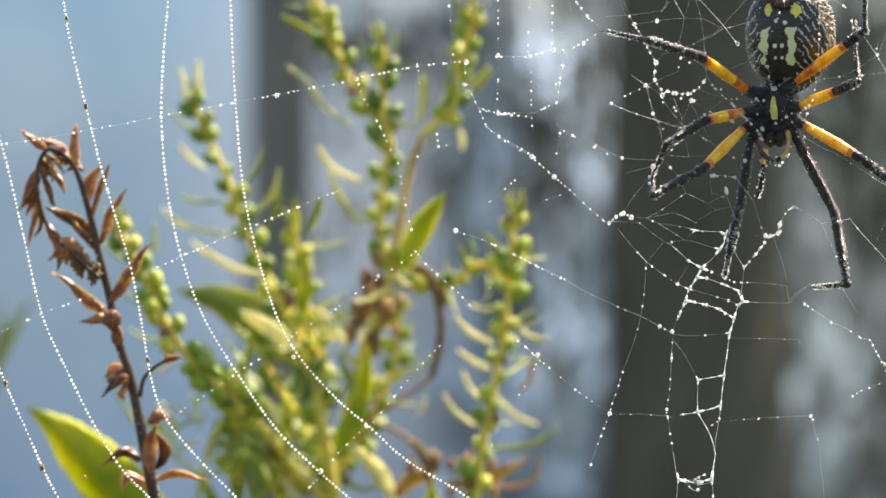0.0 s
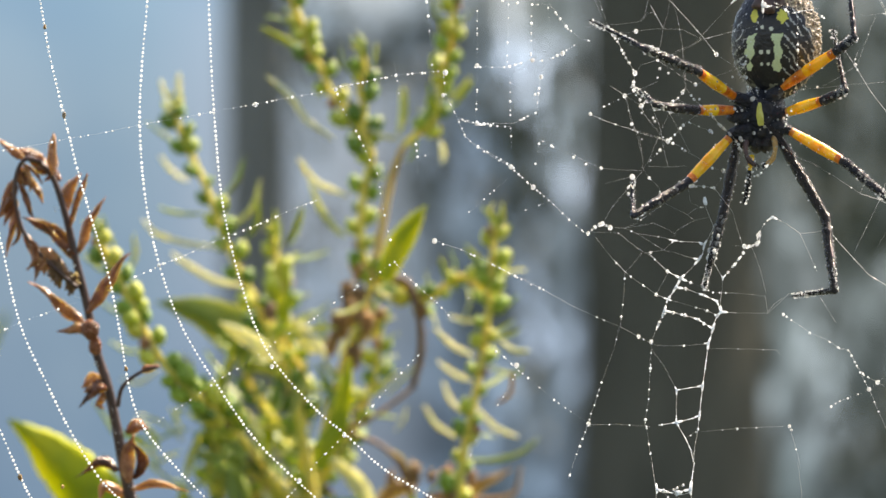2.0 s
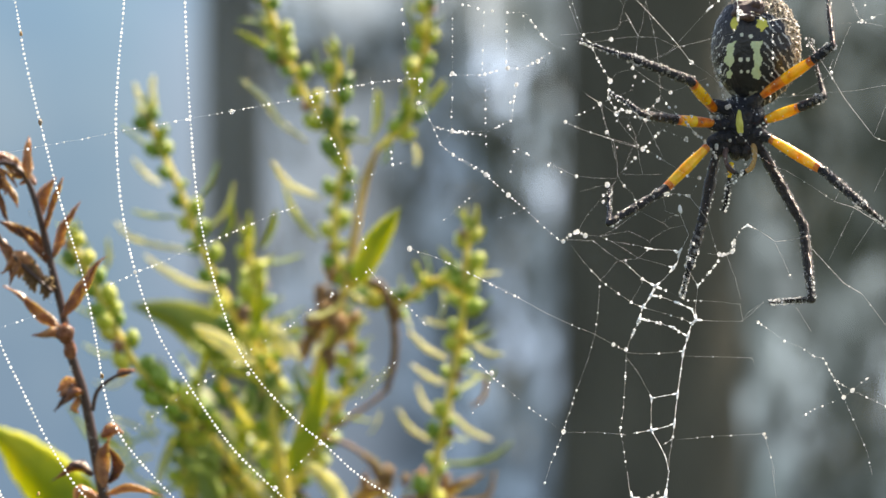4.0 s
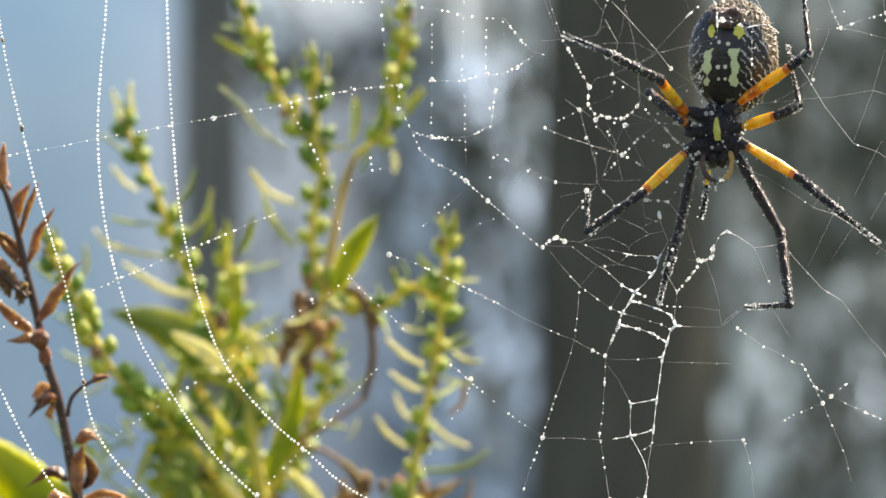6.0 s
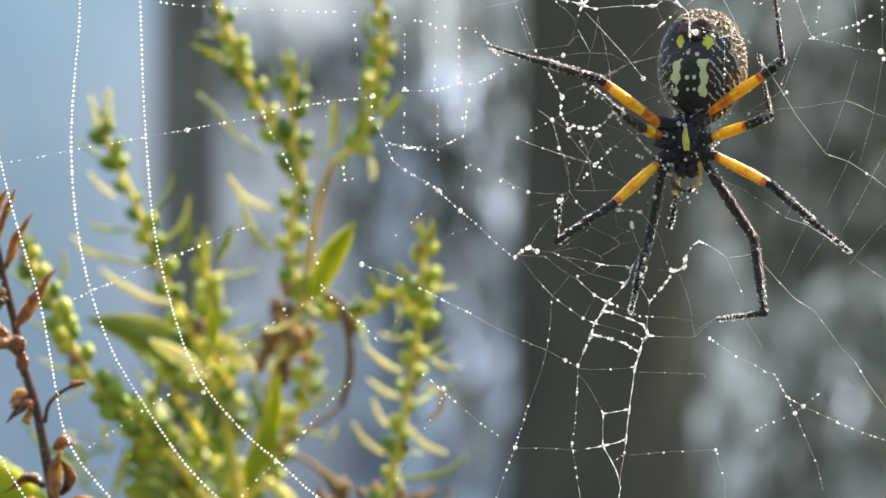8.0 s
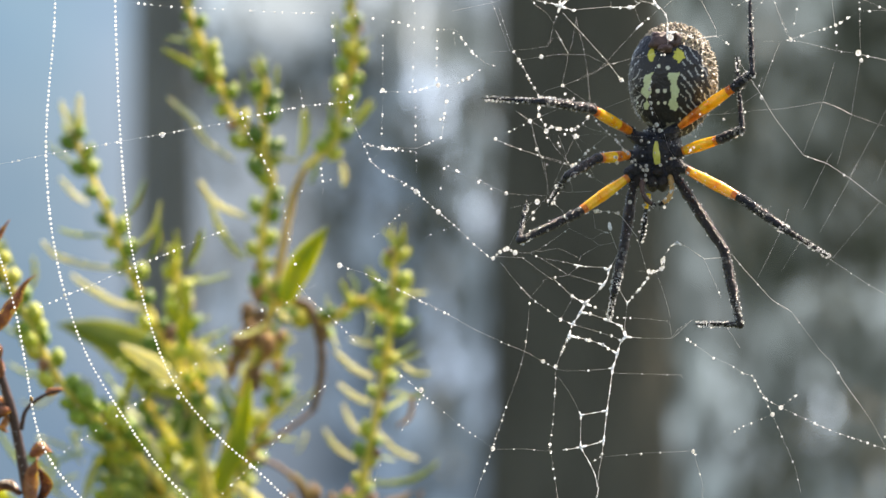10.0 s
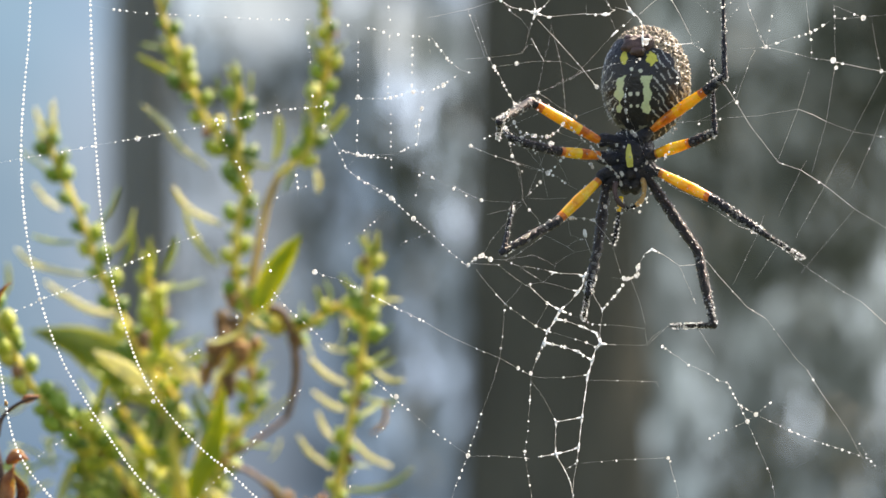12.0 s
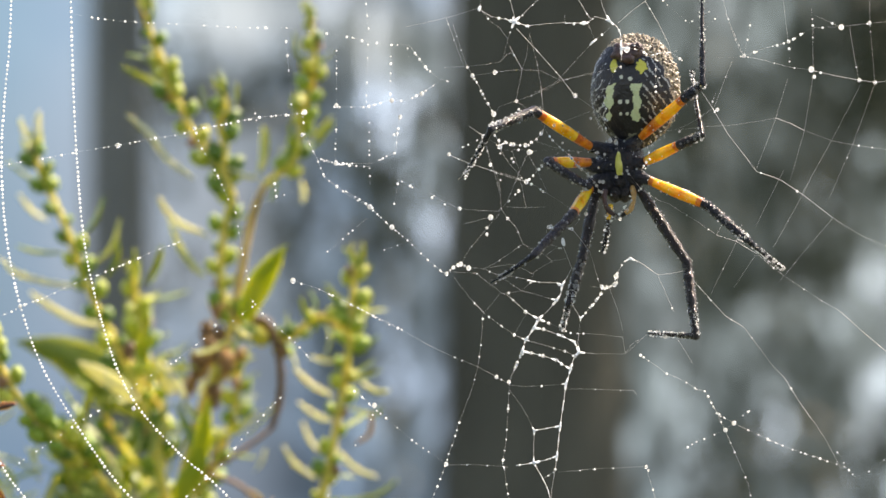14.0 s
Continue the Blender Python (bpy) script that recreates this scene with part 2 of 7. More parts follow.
def thing(name, m, label, category, group="", kind=""):
    ob = new(name)
    ob.empty_display_size = 0.005
    ob.matrix_world = m
    ORIGIN[ob.name] = m
    return tagged(ob, label, category, group, kind)


def home(ob):
    while ob.parent:
        ob = ob.parent
    return ORIGIN[ob.name]


def set_back(k):
    """Moves what it is applied to k times as far from the eye, and makes it so much larger."""
    return Matrix.Translation(EYE) @ Matrix.Scale(k, 4) @ Matrix.Translation(-EYE)


FURTHER = {}                                   # things that stand further off than the plan of their parts


def part(name, bm, material, parent=None, label="", smooth=True, local=False):
    """One mesh object; its bmesh is in world places unless local."""
    me = bpy.data.meshes.new(name)
    if parent is not None and not local:
        bm.transform(home(parent).inverted() @ FURTHER.get(parent.name, Matrix()))
    bm.to_mesh(me)
    bm.free()
    for m in material if isinstance(material, (list, tuple)) else [material]:
        me.materials.append(m)
    if smooth:
        me.polygons.foreach_set("use_smooth", [True] * len(me.polygons))
    ob = new(name, me)
    if parent is not None:
        ob.parent = parent
    if label:
        ob["label"] = label
    return ob


def copy_part(name, me, m, parent):
    """A further object on a mesh that exists, at the world pose m under a thing."""
    ob = new(name, me)
    ob.parent = parent
    ob.matrix_local = home(parent).inverted() @ FURTHER.get(parent.name, Matrix()) @ m
    return ob


def smooth_line(points, steps=6):
    """Catmull-Rom line through the points."""
    p = [Vector(q) for q in points]
    if len(p) < 3:
        return [p[0].lerp(p[-1], i / steps) for i in range(steps + 1)]
    p = [2 * p[0] - p[1]] + p + [2 * p[-1] - p[-2]]
    line = []
    for a, b, c, d in zip(p, p[1:], p[2:], p[3:]):
        for i in range(steps):
            t = i / steps
            line.append(0.5 * (2 * b + (c - a) * t + (2 * a - 5 * b + 4 * c - d) * t * t + (3 * b - a - 3 * c + d) * t ** 3))
    line.append(p[-2])
    return line


def tube(bm, line, radius, sides=8, flat=1.0, slot=0, slots=None, side_hint=Vector((0, 1, 0))):
    """Skin along a line; radius(s) for s from 0 to 1; flat squeezes it along the hint."""
    rings, n = [], len(line)
    for i, p in enumerate(line):
        d = (line[min(i + 1, n - 1)] - line[max(i - 1, 0)]).normalized()
        u = d.cross(side_hint)
        u = u.normalized() if u.length > 1e-6 else d.orthogonal().normalized()
        v = d.cross(u)
        r = radius(i / (n - 1)) if callable(radius) else radius
        rings.append([bm.verts.new(p + (u * math.cos(a) + v * math.sin(a) * flat) * r) for a in (2 * math.pi * k / sides for k in range(sides))])
    for i, (a, b) in enumerate(zip(rings, rings[1:])):
        for k in range(sides):
            f = bm.faces.new((a[k], a[(k + 1) % sides], b[(k + 1) % sides], b[k]))
            f.material_index = slots(i / (n - 1)) if slots else slot
    for ring, sign in ((rings[0], -1), (rings[-1], 1)):
        f = bm.faces.new(ring if sign > 0 else ring[::-1])
        f.material_index = slots(0 if sign < 0 else 1) if slots else slot
    return bm


UNIT = {}


def unit_ball(level):
    """Corners and faces of a unit ball."""
    if level not in UNIT:
        b = bmesh.new()
        bmesh.ops.create_icosphere(b, subdivisions=level, radius=1.0)
        b.verts.ensure_lookup_table()
        UNIT[level] = ([v.co.copy() for v in b.verts], [[v.index for v in f.verts] for f in b.faces])
        b.free()
    return UNIT[level]


def ball(bm, centre, size, level=2, slot=0, turn=None, wobble=0.0, seed=0.0):
    """A ball or egg in a bmesh; wobble dents it."""
    co, faces = unit_ball(level)
    s = Vector(size) if not isinstance(size, (int, float)) else Vector((size, size, size))
    made = []
    for c in co:
        q = Vector((c.x * s.x, c.y * s.y, c.z * s.z))
        if wobble:
            q *= 1 + wobble * noise.noise(c * 1.7 + Vector((seed, seed * 0.7, 3.1)))
        made.append(bm.verts.new(centre + (turn @ q if turn else q)))
    for f in faces:
        bm.faces.new([made[i] for i in f]).material_index = slot
    return bm


def blade(bm, line, width, thick, side, fold=0.25, cross=6):
    """A leaf blade with real thickness along a line; width(s); folded along its midrib."""
    n = len(line)
    top, low = [], []
    for i, p in enumerate(line):
        d = (line[min(i + 1, n - 1)] - line[max(i - 1, 0)]).normalized()
        u = (side - d * side.dot(d)).normalized()
        v = u.cross(d)
        w = width(i / (n - 1))
        a, b = [], []
        for k in range(cross + 1):
            e = 2 * k / cross - 1
            q = p + u * (e * w) + v * (abs(e) * w * fold + 0.06 * w * math.sin(7 * i / n + 3 * e))
            t = thick * (1.25 - abs(e))
            a.append(bm.verts.new(q + v * t))
            b.append(bm.verts.new(q - v * t))
        top.append(a), low.append(b)
    for i in range(n - 1):
        for k in range(cross):
            bm.faces.new((top[i][k], top[i][k + 1], top[i + 1][k + 1], top[i + 1][k]))
            bm.faces.new((low[i][k + 1], low[i][k], low[i + 1][k], low[i + 1][k + 1]))
        bm.faces.new((low[i][0], top[i][0], top[i + 1][0], low[i + 1][0]))
        bm.faces.new((top[i][cross], low[i][cross], low[i + 1][cross], top[i + 1][cross]))
    for i in (0, n - 1):
        bm.faces.new(top[i] + low[i][::-1]) if i else bm.faces.new(top[i][::-1] + low[i])
    return bm


def length_marks(line):
    marks = [0.0]
    for a, b in zip(line, line[1:]):
        marks.append(marks[-1] + (b - a).length)
    return marks


def along(line, marks, s):
    """The place and direction s metres along a line."""
    for i in range(len(line) - 1):
        if marks[i + 1] >= s or i == len(line) - 2:
            f = (s - marks[i]) / max(marks[i + 1] - marks[i], 1e-9)
            return line[i].lerp(line[i + 1], f), (line[i + 1] - line[i]).normalized()


# ---- ground, far trees, distance ----


def make_ground():
    bm = bmesh.new()
    n = 40
    grid = [[bm.verts.new(((i / n - 0.5) * 2 * 2000 * abs(i / n - 0.5) * 2, (j / n - 0.5) * 2 * 2000 * abs(j / n - 0.5) * 2, 0)) for j in range(n + 1)] for i in range(n + 1)]
    for i in range(n):
        for j in range(n):
            bm.faces.new((grid[i][j], grid[i + 1][j], grid[i + 1][j + 1], grid[i][j + 1]))
    tagged(part("ground", bm, GROUND), "grassy meadow bank of short dull green growth", "ground", kind="structure")


def make_distance():
    bm = bmesh.new()
    rows = []
    for i in range(25):
        a = radians(-35 + 70 * i / 24)
        rows.append([bm.verts.new((60 * math.sin(a), 60 * math.cos(a), z)) for z in (0.0, 12.0, 24.0)])
    for a, b in zip(rows, rows[1:]):
        for k in range(2):
            bm.faces.new((b[k], a[k], a[k + 1], b[k + 1]))
    tagged(part("backdrop", bm, DISTANCE), "glowing backdrop painted with pale blue haze over water and dark woods, far out of focus", "backdrop", kind="structure")


def far_tree(x, y, lean, r, height, label, limbs, seed, bark):
    tree = thing("tree", Matrix.Translation((x, y, 0)), label, "tree", "trees by the water")
    rg = random.Random(seed)
    line = smooth_line([(x, y, 0), (x + lean * 0.3, y, height * 0.3), (x + lean * 0.65, y + 0.05, height * 0.65), (x + lean, y, height)], 10)
    bm = bmesh.new()
    tube(bm, line, lambda s: r * (1.35 - 0.35 * min(1, s * 8)) * (1 - 0.45 * s), 20)
    for v in bm.verts:
        k = 1 + 0.10 * noise.noise(Vector((v.co.x * 5, v.co.y * 5, v.co.z * 1.5)))
        c = Vector((x + lean * v.co.z / height, y, v.co.z))
        v.co = c + (v.co - c) * k
    part("trunk", bm, bark, tree)
    for k in range(limbs):
        z = height * rg.uniform(0.45, 0.95)
        a = rg.uniform(0, 2 * math.pi)
        p = Vector((x + lean * z / height, y, z))
        q = p + Vector((math.cos(a), math.sin(a), 0.45)) * rg.uniform(0.8, 1.6)
        bm = bmesh.new()
        tube(bm, smooth_line([p, p.lerp(q, 0.5) + Vector((0, 0, 0.1)), q], 5), lambda s: r * 0.28 * (1 - 0.75 * s), 8)
        part("limb", bm, bark, tree)
    return tree


def leaf_sprays(tree, sprays, leaf, seed, y_mid, y_wide):
    """Hanging sprays of leaves: each a middle, a width, a length and a count."""
    rg = random.Random(seed)
    bm = bmesh.new()
    for x, z, wide, tall, count in sprays:
        for _ in range(count):
            c = Vector((rg.gauss(x, wide), rg.gauss(y_mid, y_wide), rg.gauss(z, tall)))
            d = Vector((rg.gauss(0, 0.5), rg.gauss(0, 0.5), -1)).normalized()
            u = d.orthogonal().normalized()
            u = (u * math.cos(rg.uniform(0, 6.3)) + d.cross(u) * math.sin(rg.uniform(0, 6.3))).normalized()
            l = leaf * rg.uniform(0.6, 1.3)
            a, b = bm.verts.new(c - d * l), bm.verts.new(c + d * l)
            m1, m2 = bm.verts.new(c + u * l * 0.38), bm.verts.new(c - u * l * 0.38 + u.cross(d) * l * 0.15)
            bm.faces.new((a, m1, b)), bm.faces.new((a, b, m2))
    part("hanging_foliage", bm, FOLIAGE, tree, smooth=False)["kind"] = "stuff"


def shading_crown(tree, x, y, z, wide, tall, count, leaf, seed):
    """An unseen leafy head added sunward of a trunk to shade it, in many uneven clumps with gaps."""
    rg = random.Random(seed)
    bm = bmesh.new()
    clumps = [(Vector((x + rg.gauss(0, wide * 0.55), y + rg.gauss(0, wide * 0.55), z + rg.gauss(0, tall * 0.5))), rg.uniform(0.35, 0.75)) for _ in range(46)]
    for k in range(count):
        c, r = clumps[k % len(clumps)]
        p = c + Vector((rg.gauss(0, r), rg.gauss(0, r), rg.gauss(0, r * 0.7)))
        d = Vector((rg.gauss(0, 1), rg.gauss(0, 1), rg.gauss(0, 1))).normalized()
        u = d.orthogonal().normalized()
        l = leaf * rg.uniform(0.6, 1.3)
        a, b = bm.verts.new(p - d * l), bm.verts.new(p + d * l)
        m1, m2 = bm.verts.new(p + u * l * 0.42), bm.verts.new(p - u * l * 0.42 + u.cross(d) * l * 0.15)
        bm.faces.new((a, m1, b)), bm.faces.new((a, b, m2))
    part("shade_crown", bm, FOLIAGE, tree, smooth=False)["kind"] = "stuff"


make_ground()
make_distance()
tree = far_tree(0.497, 9, 0.06, 0.315, 7.5, "broad dark tree trunk, blurred, beside the water", 7, 3, BARK)
shading_crown(tree, 1.7, 10, 6.38, 2.6, 1.3, 6500, 0.12, 60)
leaf_sprays(tree, [(1.51, 2.38, 0.086, 0.133, 90), (1.68, 2.91, 0.114, 0.114, 45), (1.51, 1.73, 0.091, 0.152, 80), (1.99, 2.81, 0.114, 0.152, 80), (1.25, 1.56, 0.091, 0.095, 54), (1.06, 2.63, 0.091, 0.171, 81), (1.21, 2.77, 0.095, 0.152, 60), (1.17, 2.19, 0.061, 0.171, 50), (1.73, 2.8, 0.114, 0.114, 40), (1.78, 3.08, 0.133, 0.133, 160), (1.94, 2.92, 0.114, 0.152, 140), (1.73, 2.7, 0.095, 0.095, 30), (1.48, 2.27, 0.095, 0.114, 80), (1.55, 2.77, 0.114, 0.133, 60), (1.86, 3.2, 0.152, 0.114, 160), (1.75, 1.65, 0.095, 0.114, 50)], 0.055, 0, 10.2, 0.35)
tree = far_tree(-0.744, 9.6, -0.1, 0.13, 7, "slim dark tree trunk, blurred, beside the water", 5, 4, HAZY_BARK)
shading_crown(tree, 0.46, 10.6, 5.95, 2.0, 1.3, 4000, 0.12, 61)
leaf_sprays(tree, [(-0.61, 3, 0.097, 0.056, 69), (-0.41, 2.96, 0.097, 0.06, 69), (-0.21, 3.02, 0.081, 0.06, 54), (-0.17, 2.61, 0.113, 0.161, 81), (0.07, 2.69, 0.097, 0.161, 91), (0.13, 2.36, 0.064, 0.121, 59), (-0.29, 2.36, 0.081, 0.121, 42), (-0.69, 2.98, 0.081, 0.121, 37), (0.19, 2.85, 0.064, 0.121, 47), (-0.05, 2.08, 0.081, 0.121, 27), (-0.63, 2.24, 0.032, 0.282, 37), (0.15, 1.8, 0.048, 0.161, 32)], 0.05, 10, 10.8, 0.35)

# ---- the web ----
WEB = thing("spider_web", BASE, "torn orb web of white silk beaded with dew drops", "spider web")
EDGE = thing("web_edge_threads", BASE, "long sagging silk threads strung with white dew drops", "spider web")
HOST = [EDGE]
# kind: silk radius, spacing of drops, least and largest drop, chance of a drop (millimetres)
STRANDS = {
    "dense": (0.008, 0.62, 0.135, 0.212, 1.0),
    "beaded": (0.007, 1.02, 0.10, 0.215, 0.85),
    "dotted": (0.0028, 1.30, 0.095, 0.205, 0.75),
    "fine": (0.008, 2.40, 0.09, 0.18, 0.55),
    "bare": (0.0080, 9.00, 0.07, 0.12, 0.4),
    "taut": (0.022, 2.60, 0.10, 0.20, 0.5),
    "sheet": (0.056, 1.70, 0.12, 0.26, 0.5),
    "hub": (0.012, 0.95, 0.15, 0.33, 0.9),
}
strand_count = 0
TRACED = []


def drawn_line(places, n):
    """A tight thread: straight from place to place."""
    out = [places[0]]
    for a, b in zip(places, places[1:]):
        out += [a.lerp(b, (k + 1) / n) for k in range(n)]
    return out


def strand(kind, *points):
    """One silk strand through places on the web (x, z in millimetres), with its drops."""
    global strand_count
    strand_count += 1
    rg = random.Random(strand_count)
    silk, gap, small, large, chance = STRANDS[kind]
    bow = rg.uniform(-0.5, 0.5)
    TRACED.append(points)
    places = [at(x, z, bow * math.sin(0.35 * x + 0.21 * z)) for x, z in points]
    line = smooth_line(places, 7 if kind == "dense" else 5) if kind in ("dense", "sheet", "hub") else drawn_line(places, 5)
    bm = bmesh.new()
    if kind == "sheet":
        ends = len(points) - 1
        tube(bm, line, lambda s: silk * 0.001 * (0.42 + 0.75 * abs(math.cos(math.pi * s * ends)) ** 6), 7)
    else:
        tube(bm, line, lambda s: silk * 0.001 * (0.85 + 0.3 * noise.noise(Vector((s * 9, strand_count, 0)))), 5)
    thread = part("thread", bm, CLOT if kind == "sheet" else SILK, HOST[0])
    marks = length_marks(line)
    s = gap * 0.001 * rg.uniform(0.2, 0.8)
    bm = bmesh.new()
    while s < marks[-1]:
        if rg.random() < chance:
            p, d = along(line, marks, s)
            r = 0.001 * (small + (large - small) * rg.random() ** (1.0 if kind == "dense" else 2.2))
            p = p + Vector((0, 0, -r * rg.uniform(0.1, 0.5)))
            ball(bm, p, (r * rg.uniform(0.9, 1.05), r, r * rg.uniform(0.95, 1.15)), 3 if r > 0.00025 else 2)
            if kind in ("hub", "beaded", "dotted") and rg.random() < 0.3:
                ball(bm, p + d * r * 1.7 + Vector((0, 0, -r * 0.3)), r * rg.uniform(0.45, 0.7), 2)
        s += gap * 0.001 * (rg.uniform(0.8, 1.2) if kind == "dense" else rg.uniform(0.5, 1.6))
    if len(bm.verts):
        part("dew", bm, CLEAR_DEW if kind == "hub" else DEW, thread)["kind"] = "stuff"
    else:
        bm.free()


def knot(x, z, wide, tall, turn=0.0):
    """A thin web of gathered silk where strands meet, drawn out along each of them in a hollow-sided star, with a clot in it."""
    rg = random.Random(int(x * 131 + z * 17))
    bm = bmesh.new()
    if max(wide, tall) > 1.6 * min(wide, tall):
        ball(bm, at(x, z), (wide * 0.0007, min(wide, tall) * 0.0005, tall * 0.0007), 4, 0, Matrix.Rotation(radians(turn), 3, 'Y'), 0.6, x)
        part("silk_knot", bm, CLOT, HOST[0])
        return
    arms = []
    for points in TRACED:
        for i, (px, pz) in enumerate(points):
            if math.hypot(px - x, pz - z) < 0.45:
                for j in (i - 1, i + 1):
                    if 0 <= j < len(points):
                        a = math.atan2(points[j][1] - z, points[j][0] - x)
                        if all(abs((a - b + math.pi) % (2 * math.pi) - math.pi) > 0.25 for b, _ in arms):
                            arms.append((a, rg.uniform(0.8, 1.5)))
    if len(arms) < 2:
        arms = [(rg.uniform(0, 6.28) + k * 2.1, 1.0) for k in range(3)]
    size, n, rings = 0.56 * (wide + tall), 54, 5
    top, low = [], []
    for k in range(n):
        a = 2 * math.pi * k / n
        reach = size * (0.30 + max(m * (0.75 * max(0.0, math.cos(a - b)) ** 22 + 0.28 * max(0.0, math.cos(a - b)) ** 4) for b, m in arms))
        up, down = [], []
        for r in range(1, rings + 1):
            f = r / rings
            h = size * 0.28 * (1 - f) ** 1.5 + 0.018
            px, pz = x + reach * f * math.cos(a), z + reach * f * math.sin(a)
            up.append(bm.verts.new(at(px, pz, -h)))
            down.append(bm.verts.new(at(px, pz, h)))
        top.append(up), low.append(down)
    peak, foot = bm.verts.new(at(x, z, -size * 0.28 - 0.02)), bm.verts.new(at(x, z, size * 0.28 + 0.02))
    for k in range(n):
        q = (k + 1) % n
        bm.faces.new((peak, top[k][0], top[q][0])), bm.faces.new((foot, low[q][0], low[k][0]))
        for r in range(rings - 1):
            bm.faces.new((top[k][r], top[k][r + 1], top[q][r + 1], top[q][r]))
            bm.faces.new((low[q][r], low[q][r + 1], low[k][r + 1], low[k][r]))
        bm.faces.new((top[k][-1], low[k][-1], low[q][-1], top[q][-1]))
    bmesh.ops.recalc_face_normals(bm, faces=bm.faces)
    ball(bm, at(x, z, -size * 0.1), size * 0.00036, 3, 0, None, 0.4, x)
    part("silk_knot", bm, CLOT, HOST[0])


def drop(x, z, r):
    """A large single drop."""
    bm = bmesh.new()
    ball(bm, at(x, z, -0.2), (r * 0.00085, r * 0.00085, r * 0.00095), 3)
    part("dew_drop", bm, CLEAR_DEW, HOST[0])


HOST[0] = EDGE
strand("dense", (-76.23, 26.17), (-73.54, 16.88), (-71.62, 11.84), (-70.09, 6.04), (-68.18, -2.48), (-65.88, -12.54), (-62.41, -20.29), (-58.95, -27.26), (-55.09, -33.45), (-51.22, -37.48), (-46.97, -42.74))
strand("dense", (-74.81, -9.43), (-72.5, -17.95), (-70.19, -23.76), (-68.27, -28.02), (-65.18, -34.99), (-62.48, -39.64))
strand("dense", (-65.8, 46.0), (-64.8, 41.0), (-63.78, 35.39), (-62.86, 30.75), (-61.87, 24.95), (-59.96, 16.83), (-58.81, 12.19), (-57.67, 7.55), (-56.13, 2.13), (-53.83, -5.6), (-52.31, -13.34), (-50.78, -21.85), (-48.71, -26.88), (-44.61, -31.91), (-39.21, -37.48), (-34.57, -41.58))
strand("dense", (-48.1, 47.0), (-48.15, 41.0), (-48.28, 35.32), (-48.45, 30.69), (-49.09, 23.74), (-49.5, 15.25), (-48.76, 5.2), (-46.85, -4.07), (-43.78, -12.58), (-39.16, -20.32), (-33.76, -28.05), (-28.36, -33.46), (-23.73, -37.48), (-19.11, -40.81))
strand("dense", (-40.5, 47.0), (-40.28, 41.0), (-40.08, 35.28), (-39.93, 30.65), (-39.65, 22.93), (-39.21, 15.22), (-38.31, 5.18), (-36.4, -4.1), (-33.72, -12.6), (-30.64, -18.16), (-25.24, -24.19), (-21.39, -27.44), (-15.99, -32.31), (-9.83, -35.94), (-5.98, -38.49), (-0.58, -41.19))
strand("beaded", (-76.29, 10.31), (-71.24, 11.07), (-65.41, 11.82), (-58.81, 13.12), (-54.16, 13.87), (-49.5, 14.86), (-42.92, 16), (-39.05, 16.76), (-33.63, 17.67), (-29.38, 18.5), (-25.13, 19.18), (-22.81, 19.94), (-19.33, 20.55), (-14.7, 21.53), (-9.69, 22.05), (-7.76, 22.2))
strand("dotted", (-71.72, -14.7), (-68.6, -13.31), (-65.1, -11.77), (-61.61, -10.62), (-58.11, -9.31))
strand("dotted", (-51.12, -6.23), (-47.63, -4.84), (-46.7, -4.23))
strand("beaded", (-46.7, -4.23), (-43.75, -3.15), (-39.49, -1.15), (-35.61, 0.3), (-31.74, 1.92), (-28.26, 3.45), (-24.78, 4.75))
strand("dotted", (-38.77, -19.93), (-36.06, -18.39), (-32.57, -16.07), (-30.63, -14.53), (-25.98, -11.84), (-22.11, -8.76), (-19.02, -7.06), (-17.08, -5.53), (-15.15, -4.14), (-12.45, -2.76))
strand("dotted", (-48.47, -26.88), (-46.14, -24.95), (-43.04, -23.02), (-38.77, -19.93))
strand("dotted", (-21, -27.67), (-18.29, -24.2), (-16.35, -21.89), (-12.87, -18.03), (-10.94, -16.11))
strand("dotted", (-29.92, -36.55), (-28.37, -35.01), (-25.26, -31.15), (-21.39, -27.44))
HOST[0] = WEB
strand("dotted", (-22.81, 19.94), (-22.04, 17.47), (-19.74, 13.61), (-18.2, 10.13), (-17.05, 8.2), (-16.67, 5.12), (-15.91, 1.26), (-15.3, -1.06))
strand("dotted", (-17.44, 8.2), (-13.57, 9.58), (-11.64, 10.35), (-9.33, 11.26))
strand("beaded", (-15.15, -3.37), (-13.23, -5.69), (-8.99, -9.4), (-7.07, -11.48))
strand("dotted", (-7.07, -11.48), (-5.91, -10.33), (-4.52, -8.4))
strand("beaded", (-8.15, 22.04), (-7.77, 18.96), (-6.23, 15.88), (-5.08, 13.18), (-3.55, 12.02), (-0.47, 10.31), (1.45, 9.07))
strand("beaded", (-6.23, 15.88), (-3.54, 15.1), (-1.23, 14.78), (1.08, 14.62))
strand("dotted", (-3.54, 15.1), (-4.47, 13.94), (-5.08, 13.18))
strand("dotted", (-3.5, 31.27), (-3.52, 25.11), (-3.52, 22.8), (-3.53, 19.72), (-3.69, 16.25), (-3.54, 15.1))
strand("dotted", (-10.43, 32.07), (-10.06, 28.21), (-9.69, 23.21), (-9.46, 22.05))
strand("dotted", (-14.93, 23.61), (-14.47, 21.53), (-14.17, 18.99))
strand("dotted", (-12.02, 13.2), (-11.64, 10.35), (-11.65, 8.19))
strand("dotted", (-40.21, 35.58), (-37.9, 34.97), (-33.29, 34.38), (-22.54, 33.89), (-15.61, 33.53), (-10.23, 33.56), (-1.75, 32.36))
